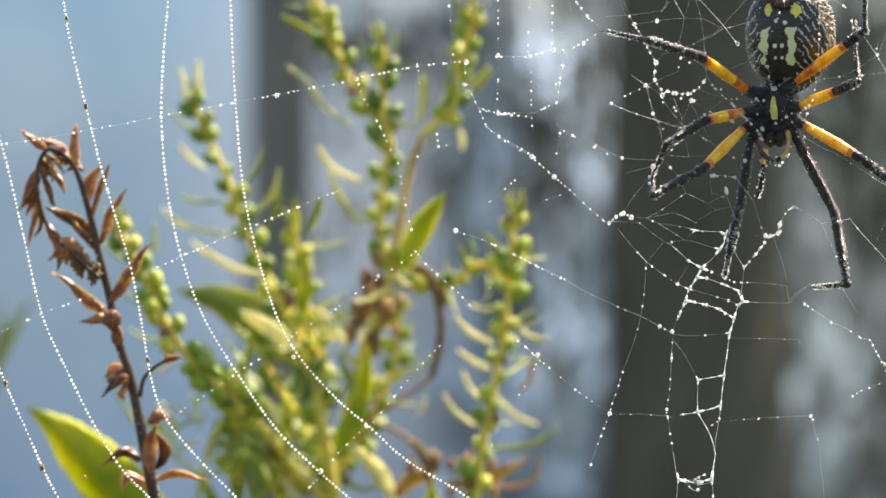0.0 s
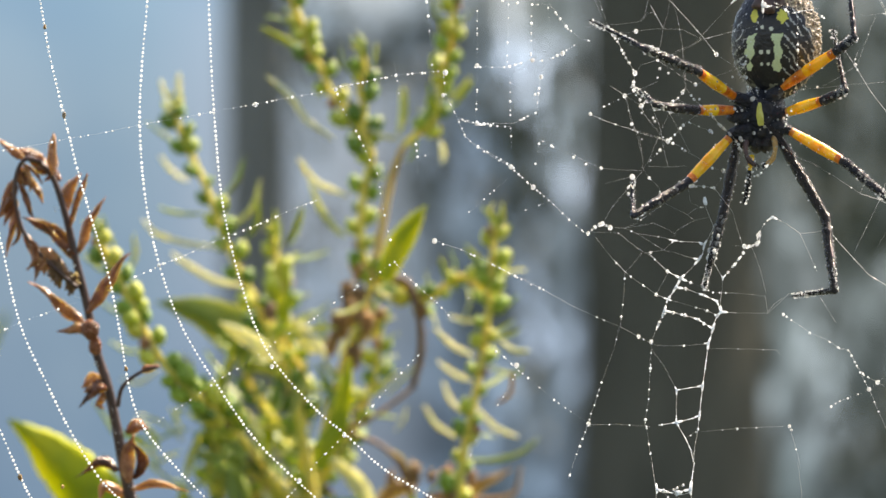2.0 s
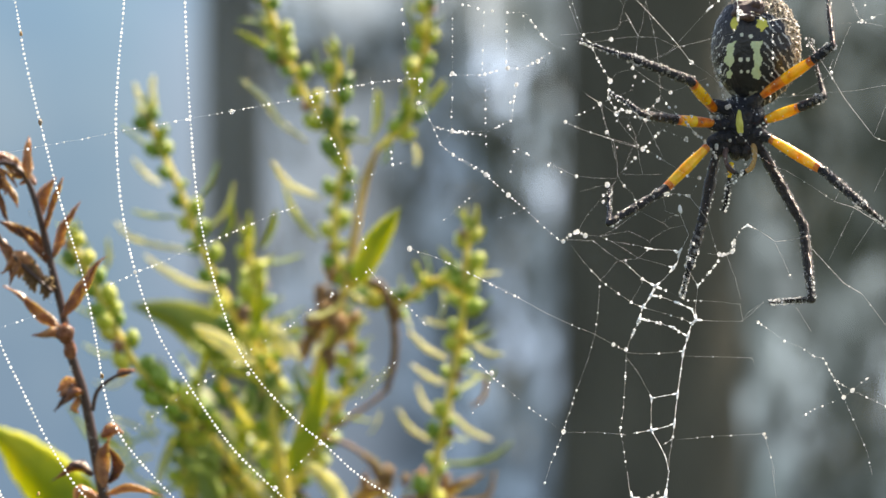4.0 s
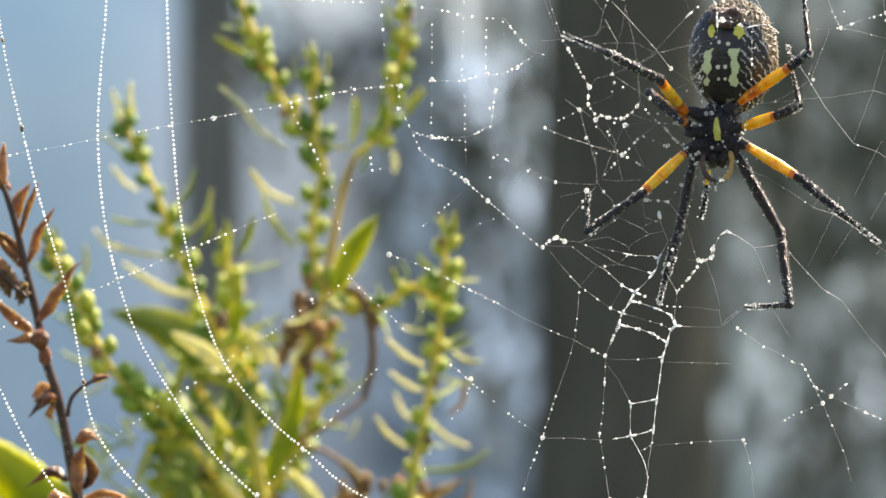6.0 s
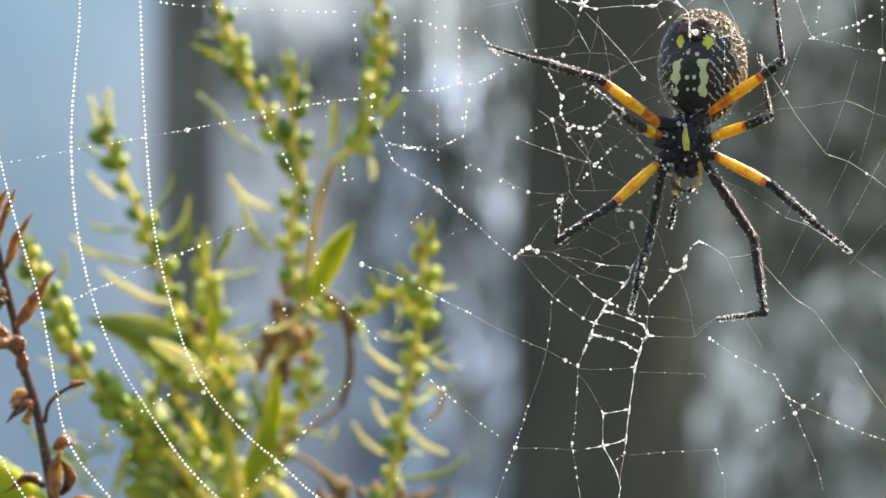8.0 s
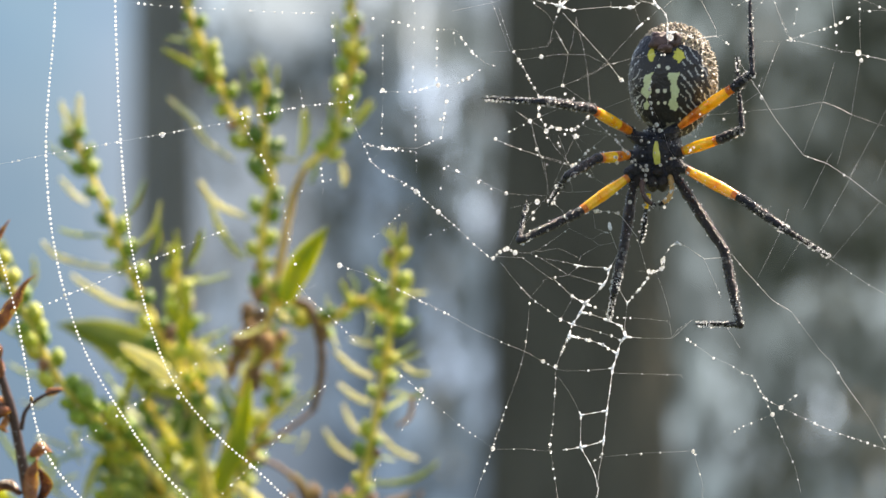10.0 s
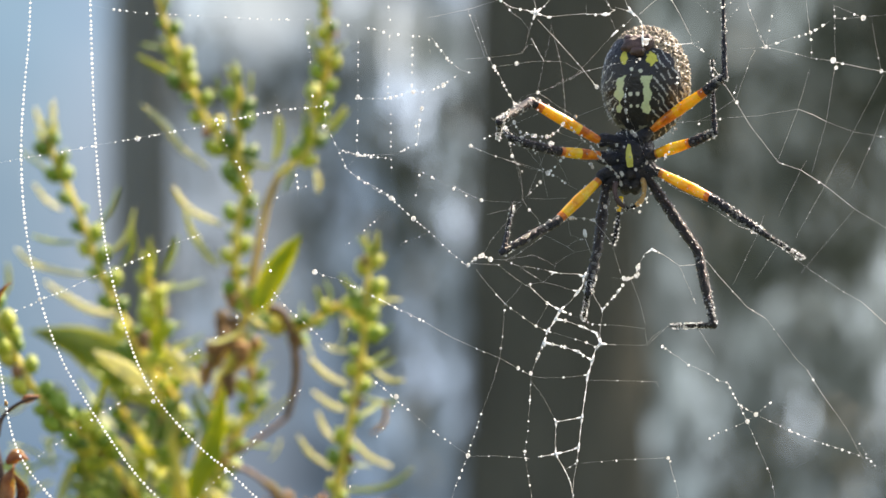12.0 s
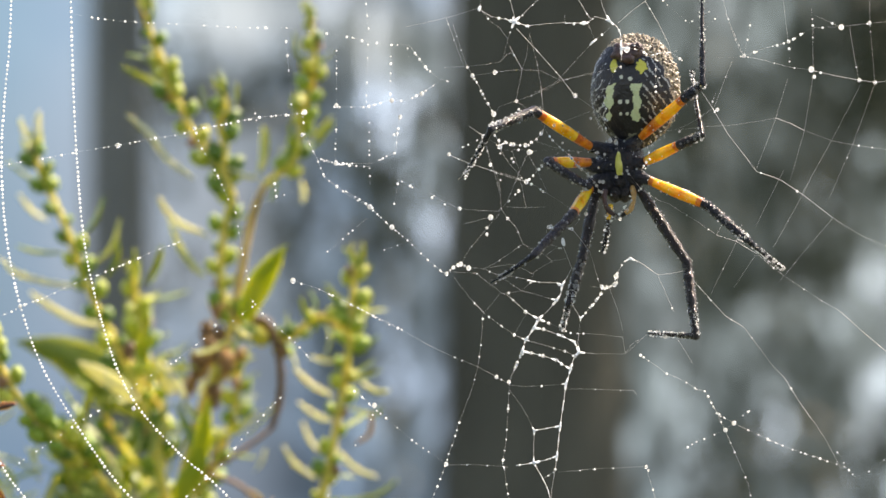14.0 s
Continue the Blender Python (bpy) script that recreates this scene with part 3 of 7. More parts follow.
strand("dotted", (-1.75, 32.36), (0.95, 31.68), (4.03, 31.31), (6.35, 31.32))
strand("beaded", (6.35, 31.32), (8.67, 28.24), (10.45, 26.7), (11.91, 26.32))
strand("dotted", (0.79, 31.68), (0.73, 28.21), (0.58, 24.73), (0.59, 22.42), (0.98, 20.88), (0.98, 17.8), (0.99, 15.87), (1.15, 11.63))
strand("dotted", (3.88, 31.31), (3.89, 28.6), (3.82, 24.36), (3.67, 23.74))
strand("dotted", (6.12, 31.31), (6.35, 29))
strand("beaded", (-4.04, 22.79), (0.59, 22.81), (3.67, 23.74), (5.98, 23.6), (7.91, 24.61), (9.45, 25.54), (10.22, 26.08))
strand("beaded", (5.21, 21.67), (4.83, 19.35), (4.61, 16.65), (3.69, 16.26), (1.38, 15.1), (-4.02, 15.08), (-6.33, 15.69))
strand("dotted", (4.29, 20.89), (4.37, 18.96), (4.46, 16.65))
strand("dotted", (5.21, 21.67), (5.83, 22.83), (5.98, 23.6))
strand("dotted", (5, 13.18), (4.63, 10.48), (4.32, 9.32))
strand("beaded", (-5.17, 13.38), (-4.01, 12.23), (-1.31, 10.46), (1.01, 9.16), (4.1, 6.39), (6.41, 4.47), (9.12, 1.86), (11.28, 0.09))
strand("beaded", (-9.44, -0.73), (-8.2, -1.34), (-6.28, -1.88), (-3.2, -3.26), (-0.11, -4.79), (3.75, -6.86), (5.67, -7.63))
strand("fine", (-0.11, -4.79), (3.74, -6.63), (9.15, -9.7), (13.01, -11.47))
strand("dotted", (-5.14, 2.75), (-3.98, 3.52), (-2.06, 5.3), (0.63, 7.54))
strand("dotted", (2.33, 2.77), (2.95, 3.31), (3.87, 3.54), (6.8, 4.71))
strand("beaded", (-1.24, -15.73), (0.31, -16.88), (1.85, -18.42))
strand("dotted", (1.85, -18.42), (3.78, -19.96), (7.25, -22.88), (11.65, -25.88))
strand("dotted", (1.85, -18.42), (1.08, -20.35), (-0.07, -22.27), (-0.99, -23.58))
strand("dotted", (-3.06, -26.74), (-4.05, -28.66), (-4.66, -30.74))
strand("dotted", (0.95, 32.84), (0.55, 35.92), (0.39, 39.01))
strand("dotted", (5.94, 39.03), (7.1, 36.72))
strand("fine", (11.35, 35.2), (13.84, 28.41))
strand("bare", (5.95, 33.78), (11.74, 35.04), (15.98, 36.38))
strand("fine", (16.36, 38.7), (15.98, 36.38), (17.53, 34.45), (18.69, 33.69), (19.85, 32.15))
strand("taut", (15.98, 36.14), (17.53, 35.23), (19.46, 34.85), (20.78, 34.47))
strand("sheet", (19.46, 34.92), (20.78, 34.47), (22.55, 33.93))
strand("taut", (22.55, 34.01), (25.26, 34.26), (27.66, 34.42))
strand("sheet", (27.66, 34.34), (30.36, 34.43), (31.6, 34.98))
strand("bare", (27.66, 34.34), (27.58, 35.43))
strand("taut", (19.45, 39.87), (20.23, 37.17), (20.93, 34.47))
strand("taut", (20.93, 34.47), (22.55, 36.18), (24.86, 38.35))
strand("fine", (20.62, 34.31), (19.85, 32.15), (19.32, 29.83), (18.7, 28.9))
strand("taut", (28.34, 39.91), (29.51, 37.6), (31.06, 35.05), (31.6, 34.98))
strand("taut", (31.6, 35.29), (32.61, 35.06), (33.77, 34.68))
strand("taut", (32.21, 39.16), (32.76, 36.84), (33.61, 34.68))
strand("sheet", (33.3, 34.83), (34.08, 34.53), (35.16, 33.29), (35.48, 31.05))
strand("taut", (35.48, 30.82), (35.4, 29.28))
strand("fine", (30.91, 34.13), (31.22, 33.35), (31.68, 32.2))
strand("fine", (31.61, 32.04), (33, 32.98), (33.92, 33.91))
strand("taut", (34.93, 34.38), (36.86, 36.09), (38.64, 37.41), (39.57, 38.81))
strand("taut", (38.64, 37.41), (40.35, 34.56), (41.9, 31.47))
strand("beaded", (41.9, 31.47), (42.14, 30.31), (43.84, 29.31))
strand("taut", (45.01, 27.23), (47.73, 23.14), (50.06, 19.28), (53.56, 14.73))
strand("fine", (47.73, 23.14), (48.35, 24.92))
strand("beaded", (40.16, 29.89), (40.16, 27.27), (40.16, 24.58), (40.01, 22.65))
strand("dotted", (39.95, 38.81), (42.05, 36.57), (43.44, 35.5), (44.61, 34.42), (46.16, 35.35), (47.86, 36.29))
strand("dotted", (47.09, 33.66), (47.86, 34.59), (48.64, 35.52))
strand("fine", (43.07, 30.7), (42.14, 30.31), (39.97, 30.3), (36.87, 31.45))
strand("dotted", (4.85, 12.95), (8.48, 11.11), (11.03, 9.73), (12.81, 8.66))
strand("fine", (35.74, 14.67), (37.06, 13.05), (38.46, 11.36))
strand("beaded", (33.43, 7.64), (34.98, 8.1), (36.14, 9.65))
strand("hub", (32.45, -1.63), (34.23, -1.4), (34.76, -0.08))
strand("beaded", (34.76, -0.08), (35.77, 1.7), (36.69, 2.32))
strand("taut", (36.69, 2.32), (38.32, 1.47), (40.41, 0.01))
strand("taut", (40.41, 0.01), (42.35, 0.17), (44.13, 0.56))
strand("fine", (40.41, 0.01), (41.58, -2.54), (42.74, -5.24))
strand("bare", (33.84, -1.78), (35.01, -4.87), (35.79, -7.96))
strand("taut", (44.13, 0.71), (45.84, -1.37), (49.72, -5.61), (52.28, -7.15))
strand("fine", (52.28, -7.15), (56.31, -12.55), (58.02, -14.25))
strand("taut", (58.02, -14.25), (59.81, -17.18), (61.75, -19.89))
strand("bare", (61.75, -19.89), (63.31, -22.2), (65.64, -26.45))
strand("sheet", (27.92, -14.91), (27.54, -18), (27.15, -20.7))
strand("sheet", (27.15, -20.7), (26.93, -22.63), (26.7, -24.79))
strand("fine", (20.12, -15.08), (21.89, -15.31), (24.59, -15.23), (27.92, -14.99))
strand("beaded", (20.19, -14.54), (20.12, -16.47), (19.97, -19.17), (19.75, -22.64), (19.44, -24.56), (19.21, -26.18))
strand("bare", (20.12, -15.7), (21.9, -18.01), (23.6, -21.24))
strand("sheet", (23.6, -21.32), (25.38, -21.01), (27.15, -20.7))
strand("taut", (23.6, -21.32), (23.53, -23.4), (23.54, -25.71))
strand("sheet", (21.14, -26.1), (23.54, -25.71), (25.39, -25.25), (26.7, -24.79))
strand("sheet", (23.54, -25.71), (24.78, -27.87), (25.55, -29.57), (25.86, -31.11))
strand("beaded", (24.85, -27.87), (25.78, -27.25), (26.78, -26.71))
strand("taut", (26.7, -24.79), (26.47, -26.87), (26.01, -29.18), (25.86, -31.11))
strand("sheet", (25.99, -31.18), (25.68, -33.1), (25.44, -35.03))
strand("beaded", (19.46, -26.16), (19.84, -28.86), (20.22, -31.17))
strand("taut", (20.22, -31.17), (20.76, -35.03))
strand("sheet", (20.68, -34.87), (21.75, -35.26), (22.91, -35.26), (24.21, -35.1), (25.44, -34.95))
strand("sheet", (20.83, -34.72), (22.14, -35.03), (23.68, -35.57), (25.44, -35.26))
strand("hub", (21.37, -34.87), (22.68, -35.03), (23.68, -34.64), (24.68, -34.1))
strand("hub", (21.91, -35.41), (23.14, -36.41), (24.06, -35.95))
strand("taut", (20.83, -35.18), (20.67, -37.49), (20.51, -41.19))
strand("taut", (25.52, -35.18), (25.67, -37.49), (25.74, -41.19))
strand("bare", (36.02, -10.73), (36.79, -9.65), (38.11, -8.72))
strand("fine", (28.07, -15.61), (32.32, -15.68), (37.19, -15.83))
strand("bare", (37.19, -15.83), (37.58, -16.44))
strand("fine", (26.94, -26.95), (32.34, -26.48), (38.92, -26.24))
strand("fine", (38.92, -26.24), (39.93, -29.56), (40.47, -31.87))
strand("fine", (40.04, -31.18), (40.57, -35.03), (40.79, -38.88))
strand("fine", (11.5, -25.88), (12.27, -26.03), (15.36, -25.95), (19.21, -26.18))
strand("hub", (19.21, -26.18), (19.99, -26.33))
strand("fine", (13.01, -11.47), (15.87, -12.62), (18.41, -14), (20.12, -14.93))
strand("beaded", (13.18, -20.72), (12.5, -23.03), (11.88, -24.57), (11.58, -25.88))
strand("beaded", (11.58, -25.88), (10.73, -28.04), (9.82, -30.35), (8.82, -33.43))
strand("fine", (49.25, 38.46), (49.49, 36.92), (50.42, 33.83), (51.44, 31.12), (52.21, 29.97))
strand("dotted", (48.49, 29.72), (50.28, 29.72), (52.21, 29.97))
strand("beaded", (52.21, 29.97), (54.69, 30.9), (58.34, 31.93))
strand("dotted", (58.34, 31.93), (60.12, 33.1), (61.67, 33.88))
strand("fine", (61.67, 33.88), (65.56, 34.05), (69.44, 34.53), (73.33, 34.86))
strand("fine", (52.21, 29.97), (55.08, 29.36), (58.34, 28.44), (61.45, 28.07))
strand("taut", (61.45, 28.07), (64.79, 27.31), (67.9, 26.7), (70.23, 26.4), (73.34, 26.72))
strand("dotted", (61.44, 36.59), (61.67, 33.88))
strand("fine", (61.67, 33.88), (61.68, 30), (61.92, 27.3))
strand("fine", (61.83, 35.66), (63.61, 34.89), (65.56, 34.05))
strand("fine", (57.47, 39.28), (57.87, 35.41), (58.34, 31.93))
strand("dotted", (58.34, 31.93), (58.5, 30.38), (58.5, 28.44))
strand("fine", (66.72, 33.9), (67.27, 30.42), (68.05, 26.7))
strand("bare", (69.43, 39.33), (69.52, 34.3), (70.23, 26.4))
strand("bare", (46.96, 20.28), (51.07, 20.52), (56.65, 21.47))
strand("taut", (56.65, 21.47), (58.59, 20.78), (60.53, 19.78))
strand("fine", (60.53, 19.78), (64.26, 18.4), (67.13, 17.87), (73.35, 17.04))
strand("bare", (61.68, 26.91), (60.53, 19.78), (58.6, 12.97))
strand("bare", (68.29, 26.16), (64.26, 18.4), (60.16, 11.04))
strand("bare", (70.23, 26.17), (67.13, 17.87), (64.04, 10.66))
strand("bare", (58.19, 26.89), (56.65, 21.47), (53.95, 14.5))
strand("taut", (53.56, 14.73), (53.95, 14.19))
strand("taut", (53.95, 14.19), (57.05, 13.12), (60.31, 11.04), (64.43, 7.8))
strand("bare", (64.43, 7.8), (68.7, 5.26), (74.15, 2.95))
strand("bare", (57.82, 14.51), (57.05, 13.12), (53.96, 6.77))
strand("bare", (61.32, 12.98), (60.31, 11.04), (56.29, 3.68))
strand("bare", (64.43, 7.8), (60.94, 3.69), (57.07, -0.96))
strand("fine", (41.94, 9.67), (45.43, 7.52), (48.53, 5.44))
strand("taut", (48.53, 5.44), (51.25, 4.59), (53.96, 2.9))
strand("fine", (53.96, 2.9), (57.85, -0.18), (62.51, -3.26), (65.61, -5.04))
strand("taut", (65.61, -5.04), (68.33, -7.5), (73.39, -11.75))
strand("bare", (49.46, 7.3), (48.53, 5.44))
strand("bare", (52.02, 6.92), (51.25, 4.59), (47.77, -2.52))
strand("bare", (53.96, 2.9), (50.87, -1.74))
strand("beaded", (37.73, -10.65), (39.27, -11.81), (40.44, -12.58), (41.44, -13.35))
strand("beaded", (41.44, -13.35), (44.08, -14.5), (45.86, -15.66), (47.02, -15.89))
strand("beaded", (47.02, -15.89), (47.96, -17.82), (48.96, -19.13))
strand("beaded", (50.9, -20.28), (54.78, -22.06), (58.66, -23.75), (61.76, -24.75), (65.64, -26.06))
strand("beaded", (48.96, -19.13), (50.9, -20.28))
strand("dotted", (65.64, -26.06), (66.42, -26.29), (67.58, -27.61), (69.14, -27.06), (71.85, -25.05), (75.73, -23.35))
strand("fine", (47.02, -15.89), (49.74, -21.21), (50.91, -23.91), (51.69, -25.69), (52.85, -28.39), (53.63, -31.86))
strand("dotted", (43.94, -23.92), (45.87, -22.76), (47.03, -22.37), (49.74, -21.21), (50.9, -20.28), (52.45, -18.97), (53.22, -18.35))
strand("dotted", (64.86, -23.82), (65.41, -24.52), (66.42, -26.29))
strand("bare", (43.14, -8.71), (45.31, -12.18))
strand("fine", (12.34, 34.22), (13.35, 31.14), (14.12, 28.82), (15.04, 27.13))
strand("hub", (15.04, 27.13), (15.81, 25.89), (16.43, 24.58), (17.20, 23.27), (17.97, 21.89))
strand("hub", (17.97, 21.89), (17.81, 20.73), (17.81, 19.57), (18.59, 18.26), (18.82, 17.42))
strand("bare", (11.19, 28.21), (14.27, 28.44), (16.58, 28.67), (18.89, 28.98), (19.67, 30.05), (20.59, 30.21))
strand("bare", (15.04, 27.13), (18.12, 27.59), (20.44, 27.90), (22.75, 27.90), (24.44, 27.82), (26.99, 26.51))
strand("bare", (26.99, 26.51), (28.14, 26.74), (32.00, 27.66), (35.08, 28.43))
strand("taut", (20.13, 31.13), (21.05, 29.44), (21.82, 28.05))
strand("bare", (21.82, 28.05), (21.51, 26.12), (21.21, 24.97), (21.05, 23.81))
strand("taut", (21.05, 33.60), (23.52, 30.98), (26.99, 27.12), (29.07, 24.43))
strand("fine", (29.07, 24.43), (30.84, 23.27), (32.15, 22.27), (33.07, 21.27))
strand("bare", (33.07, 21.27), (33.69, 19.96), (34.31, 18.64))
strand("bare", (22.90, 33.06), (22.36, 29.59), (21.82, 28.05))
strand("bare", (22.90, 32.67), (23.90, 28.82), (24.44, 25.74), (24.75, 20.34))
strand("bare", (31.61, 31.90), (27.37, 27.28), (25.83, 25.74))
strand("bare", (17.97, 21.89), (18.89, 23.04), (21.05, 23.66), (23.52, 24.58), (25.83, 25.58), (26.99, 26.51))
strand("fine", (21.05, 23.66), (22.75, 22.50), (24.67, 21.27), (26.21, 20.34))
strand("bare", (26.21, 20.34), (28.53, 21.27), (31.22, 22.27))
strand("bare", (21.05, 20.73), (19.28, 19.96), (16.58, 18.80))
strand("hub", (18.82, 17.42), (19.51, 18.03), (20.67, 17.72), (22.13, 17.72), (23.13, 18.03), (23.67, 18.34))
strand("hub", (23.67, 18.34), (24.44, 19.26), (24.90, 20.03))
strand("beaded", (24.90, 19.88), (26.06, 18.26), (27.37, 17.11), (28.29, 16.33), (29.30, 15.10))
strand("hub", (28.29, 16.33), (29.30, 15.10), (30.07, 14.33), (30.84, 13.56), (31.84, 12.48), (32.38, 11.40))
strand("dotted", (19.28, 16.95), (21.59, 17.11), (22.90, 16.80), (25.21, 17.03), (27.37, 17.11))
strand("dotted", (27.37, 17.11), (29.07, 16.87), (30.84, 16.80), (32.61, 16.64))
strand("dotted", (13.19, 17.11), (13.88, 17.42), (14.65, 17.80), (16.58, 18.73))
strand("fine", (11.65, 16.26), (13.34, 15.72), (14.42, 15.26), (16.81, 14.41), (19.66, 13.41), (22.44, 12.64))
strand("beaded", (22.44, 12.64), (23.90, 12.02), (24.75, 11.33))
strand("bare", (24.75, 11.33), (26.60, 10.32), (28.14, 9.17))
strand("beaded", (25.21, 15.33), (24.52, 14.79), (23.67, 13.79), (22.44, 12.64))
strand("dotted", (22.44, 12.64), (21.36, 11.40), (20.20, 10.17), (19.28, 9.17), (18.12, 8.40))
strand("bare", (25.21, 15.33), (26.21, 16.10), (27.37, 17.11))
strand("bare", (23.52, 18.34), (25.21, 17.65), (27.37, 17.11))
strand("dotted", (22.90, 16.80), (23.67, 16.10), (25.21, 15.26), (27.37, 14.33), (28.37, 13.87))
strand("bare", (16.58, 18.80), (17.20, 16.49), (17.51, 14.95), (18.51, 13.41), (18.89, 11.10), (19.05, 8.78))
strand("bare", (16.58, 18.80), (15.81, 19.34), (14.65, 20.19))
strand("fine", (9.26, 11.10), (10.41, 10.33), (11.49, 9.79), (13.34, 8.94), (15.81, 8.71), (18.89, 8.63))
strand("bare", (19.66, 9.25), (21.97, 9.09), (25.06, 9.24))
strand("bare", (13.88, 6.86), (15.81, 7.40), (17.50, 7.78))
strand("fine", (18.89, 9.17), (19.82, 7.63), (21.05, 6.47), (21.59, 5.08), (21.97, 4.16))
strand("bare", (21.97, 4.16), (23.52, 3.39), (25.06, 2.62))
strand("bare", (20.43, 16.88), (21.36, 14.56), (21.98, 11.09), (22.44, 9.17))
strand("bare", (25.44, 11.09), (23.52, 14.95), (22.44, 16.88))
strand("fine", (25.06, 2.62), (26.21, 3.39), (27.37, 3.77))
strand("taut", (27.52, 3.77), (28.14, 2.23), (28.68, 0.92))
strand("bare", (25.06, 2.62), (26.06, 1.85), (28.14, 2.23))
strand("bare", (26.06, 1.85), (24.67, 1.07), (23.51, 0.30), (23.28, -0.47))
strand("hub", (25.21, 6.62), (27.37, 6.47), (28.76, 6.24))
strand("taut", (28.76, 6.16), (30.07, 4.54), (31.22, 3.00))
strand("fine", (31.22, 3.00), (31.99, 0.30), (32.61, -1.62))
strand("dotted", (27.75, 9.40), (28.60, 8.94), (29.37, 8.70), (29.99, 8.55))
strand("dotted", (29.99, 8.55), (29.84, 8.01), (29.53, 7.24), (28.91, 6.39))
strand("bare", (13.50, 1.23), (14.65, 3.39), (16.58, 5.70), (18.89, 8.40))
strand("bare", (25.21, 6.08), (25.52, 4.16), (27.37, 3.54))
strand("hub", (11.57, 0.07), (12.49, 0.92), (13.50, 1.38), (14.57, 0.92))
strand("bare", (14.57, 0.92), (16.58, 0.77), (18.12, 1.46))
strand("fine", (18.12, 1.46), (20.05, 2.77), (21.97, 4.16))
strand("bare", (16.58, 0.77), (20.43, 1.46), (22.36, 0.61), (23.28, 0.07))
strand("fine", (16.58, 0.77), (18.12, 0.07), (21.59, -0.47), (23.36, -0.93))
strand("taut", (23.36, -1.01), (25.06, -1.08), (26.60, -1.16))
strand("sheet", (26.60, -1.16), (27.37, -1.55))
strand("bare", (18.12, 0.07), (20.05, -1.08), (21.82, -2.24))
strand("bare", (11.57, 0.31), (15.65, 0.15), (17.35, -1.24), (19.28, -2.62), (20.05, -2.93))
strand("taut", (20.05, -2.93), (22.36, -5.09))
strand("sheet", (22.36, -5.09), (24.13, -6.09))
strand("bare", (19.28, -2.62), (21.82, -2.24), (23.51, -2.62), (26.44, -3.55))
strand("bare", (21.82, -2.24), (23.28, -0.93))
strand("bare", (18.89, -2.62), (17.35, -4.47), (16.58, -5.24))
strand("fine", (16.58, -5.24), (16.42, -8.17), (16.11, -11.26), (15.88, -12.64), (15.03, -15.73), (14.19, -18.04), (13.18, -20.74))
strand("fine", (12.57, -0.46), (14.27, -2.62), (15.42, -3.93))
strand("taut", (15.42, -3.93), (16.73, -5.32))
strand("fine", (16.73, -5.32), (19.04, -7.02), (20.82, -8.25), (22.36, -8.94))
strand("sheet", (27.37, -1.47), (27.14, -2.78), (26.60, -3.55))
strand("taut", (26.60, -3.55), (25.44, -4.94), (24.13, -6.09))
strand("sheet", (24.13, -6.09), (23.51, -7.40), (22.97, -8.17), (22.36, -8.94))
strand("taut", (28.68, 0.92), (27.98, -0.47), (27.37, -1.47))
strand("sheet", (23.51, -7.33), (24.82, -7.48))
strand("taut", (24.82, -7.48), (27.37, -8.41))
strand("sheet", (27.37, -8.41), (29.06, -9.18))
strand("dotted", (24.13, -6.09), (25.52, -6.63), (27.37, -7.40), (28.14, -7.79))
strand("dotted", (27.75, -7.79), (28.91, -8.02), (29.91, -8.02))
strand("fine", (22.36, -8.94), (24.13, -9.41), (27.75, -10.49), (29.06, -11.10))
strand("sheet", (21.97, -10.49), (23.13, -10.72), (24.75, -11.10))
strand("taut", (24.75, -11.10), (26.60, -11.72))
strand("sheet", (26.60, -11.72), (28.52, -12.95))
strand("fine", (22.36, -8.94), (21.97, -10.49))
strand("hub", (21.97, -10.49), (21.05, -12.41), (20.28, -14.49))
strand("sheet", (29.06, -9.18), (29.68, -10.64))
strand("taut", (29.68, -8.02), (29.52, -9.33), (29.68, -10.64))
strand("sheet", (29.68, -10.64), (29.06, -11.26), (28.52, -12.95), (28.22, -14.10), (27.92, -14.91))
strand("beaded", (29.91, -6.02), (30.60, -5.25), (31.22, -4.48), (31.99, -3.55), (32.68, -2.63), (32.84, -1.78))
strand("taut", (28.37, -3.40), (29.06, -4.63), (29.91, -6.02))
strand("hub", (32.84, -1.86), (34.53, -1.39), (35.07, -0.31))
strand("bare", (31.22, -1.62), (32.84, -1.78))
strand("bare", (29.91, -6.02), (29.68, -8.02))
strand("bare", (20.82, -8.25), (21.97, -6.25), (22.59, -5.09))
strand("fine", (29.68, -8.02), (32.76, -8.18), (35.69, -8.56))
strand("taut", (29.68, -10.64), (31.84, -10.80))
strand("bare", (31.84, -10.80), (36.07, -10.87))
strand("bare", (35.69, -8.56), (36.07, -10.87), (38.93, -8.18))
strand("beaded", (35.69, 31.13), (36.77, 30.97), (38.16, 30.67), (39.32, 30.05), (40.47, 30.20))
strand("sheet", (39.39, 29.97), (40.63, 30.28), (42.09, 30.43))
strand("dotted", (40.01, 22.65), (39.78, 19.57), (39.62, 18.64), (39.01, 15.87), (38.16, 14.33))
strand("dotted", (34.85, 28.59), (33.92, 26.51), (33.38, 25.35), (32.84, 22.65), (33.07, 21.11), (33.38, 19.57))
strand("fine", (39.70, 19.57), (42.94, 19.80), (46.63, 20.18))
strand("bare", (42.94, 19.80), (45.25, 20.95), (48.02, 22.80))
strand("bare", (34.85, 17.41), (35.15, 16.33), (35.77, 14.64))
strand("beaded", (37.77, 12.17), (38.47, 11.48), (39.47, 10.86))
strand("bare", (39.47, 10.86), (40.62, 10.17), (41.93, 9.70))
strand("bare", (31.61, 27.66), (27.37, 26.51), (23.52, 24.81))
strand("bare", (34.31, 18.64), (34.85, 17.41))
strand("bare", (14.65, 20.19), (16.74, 18.80), (18.82, 17.42))
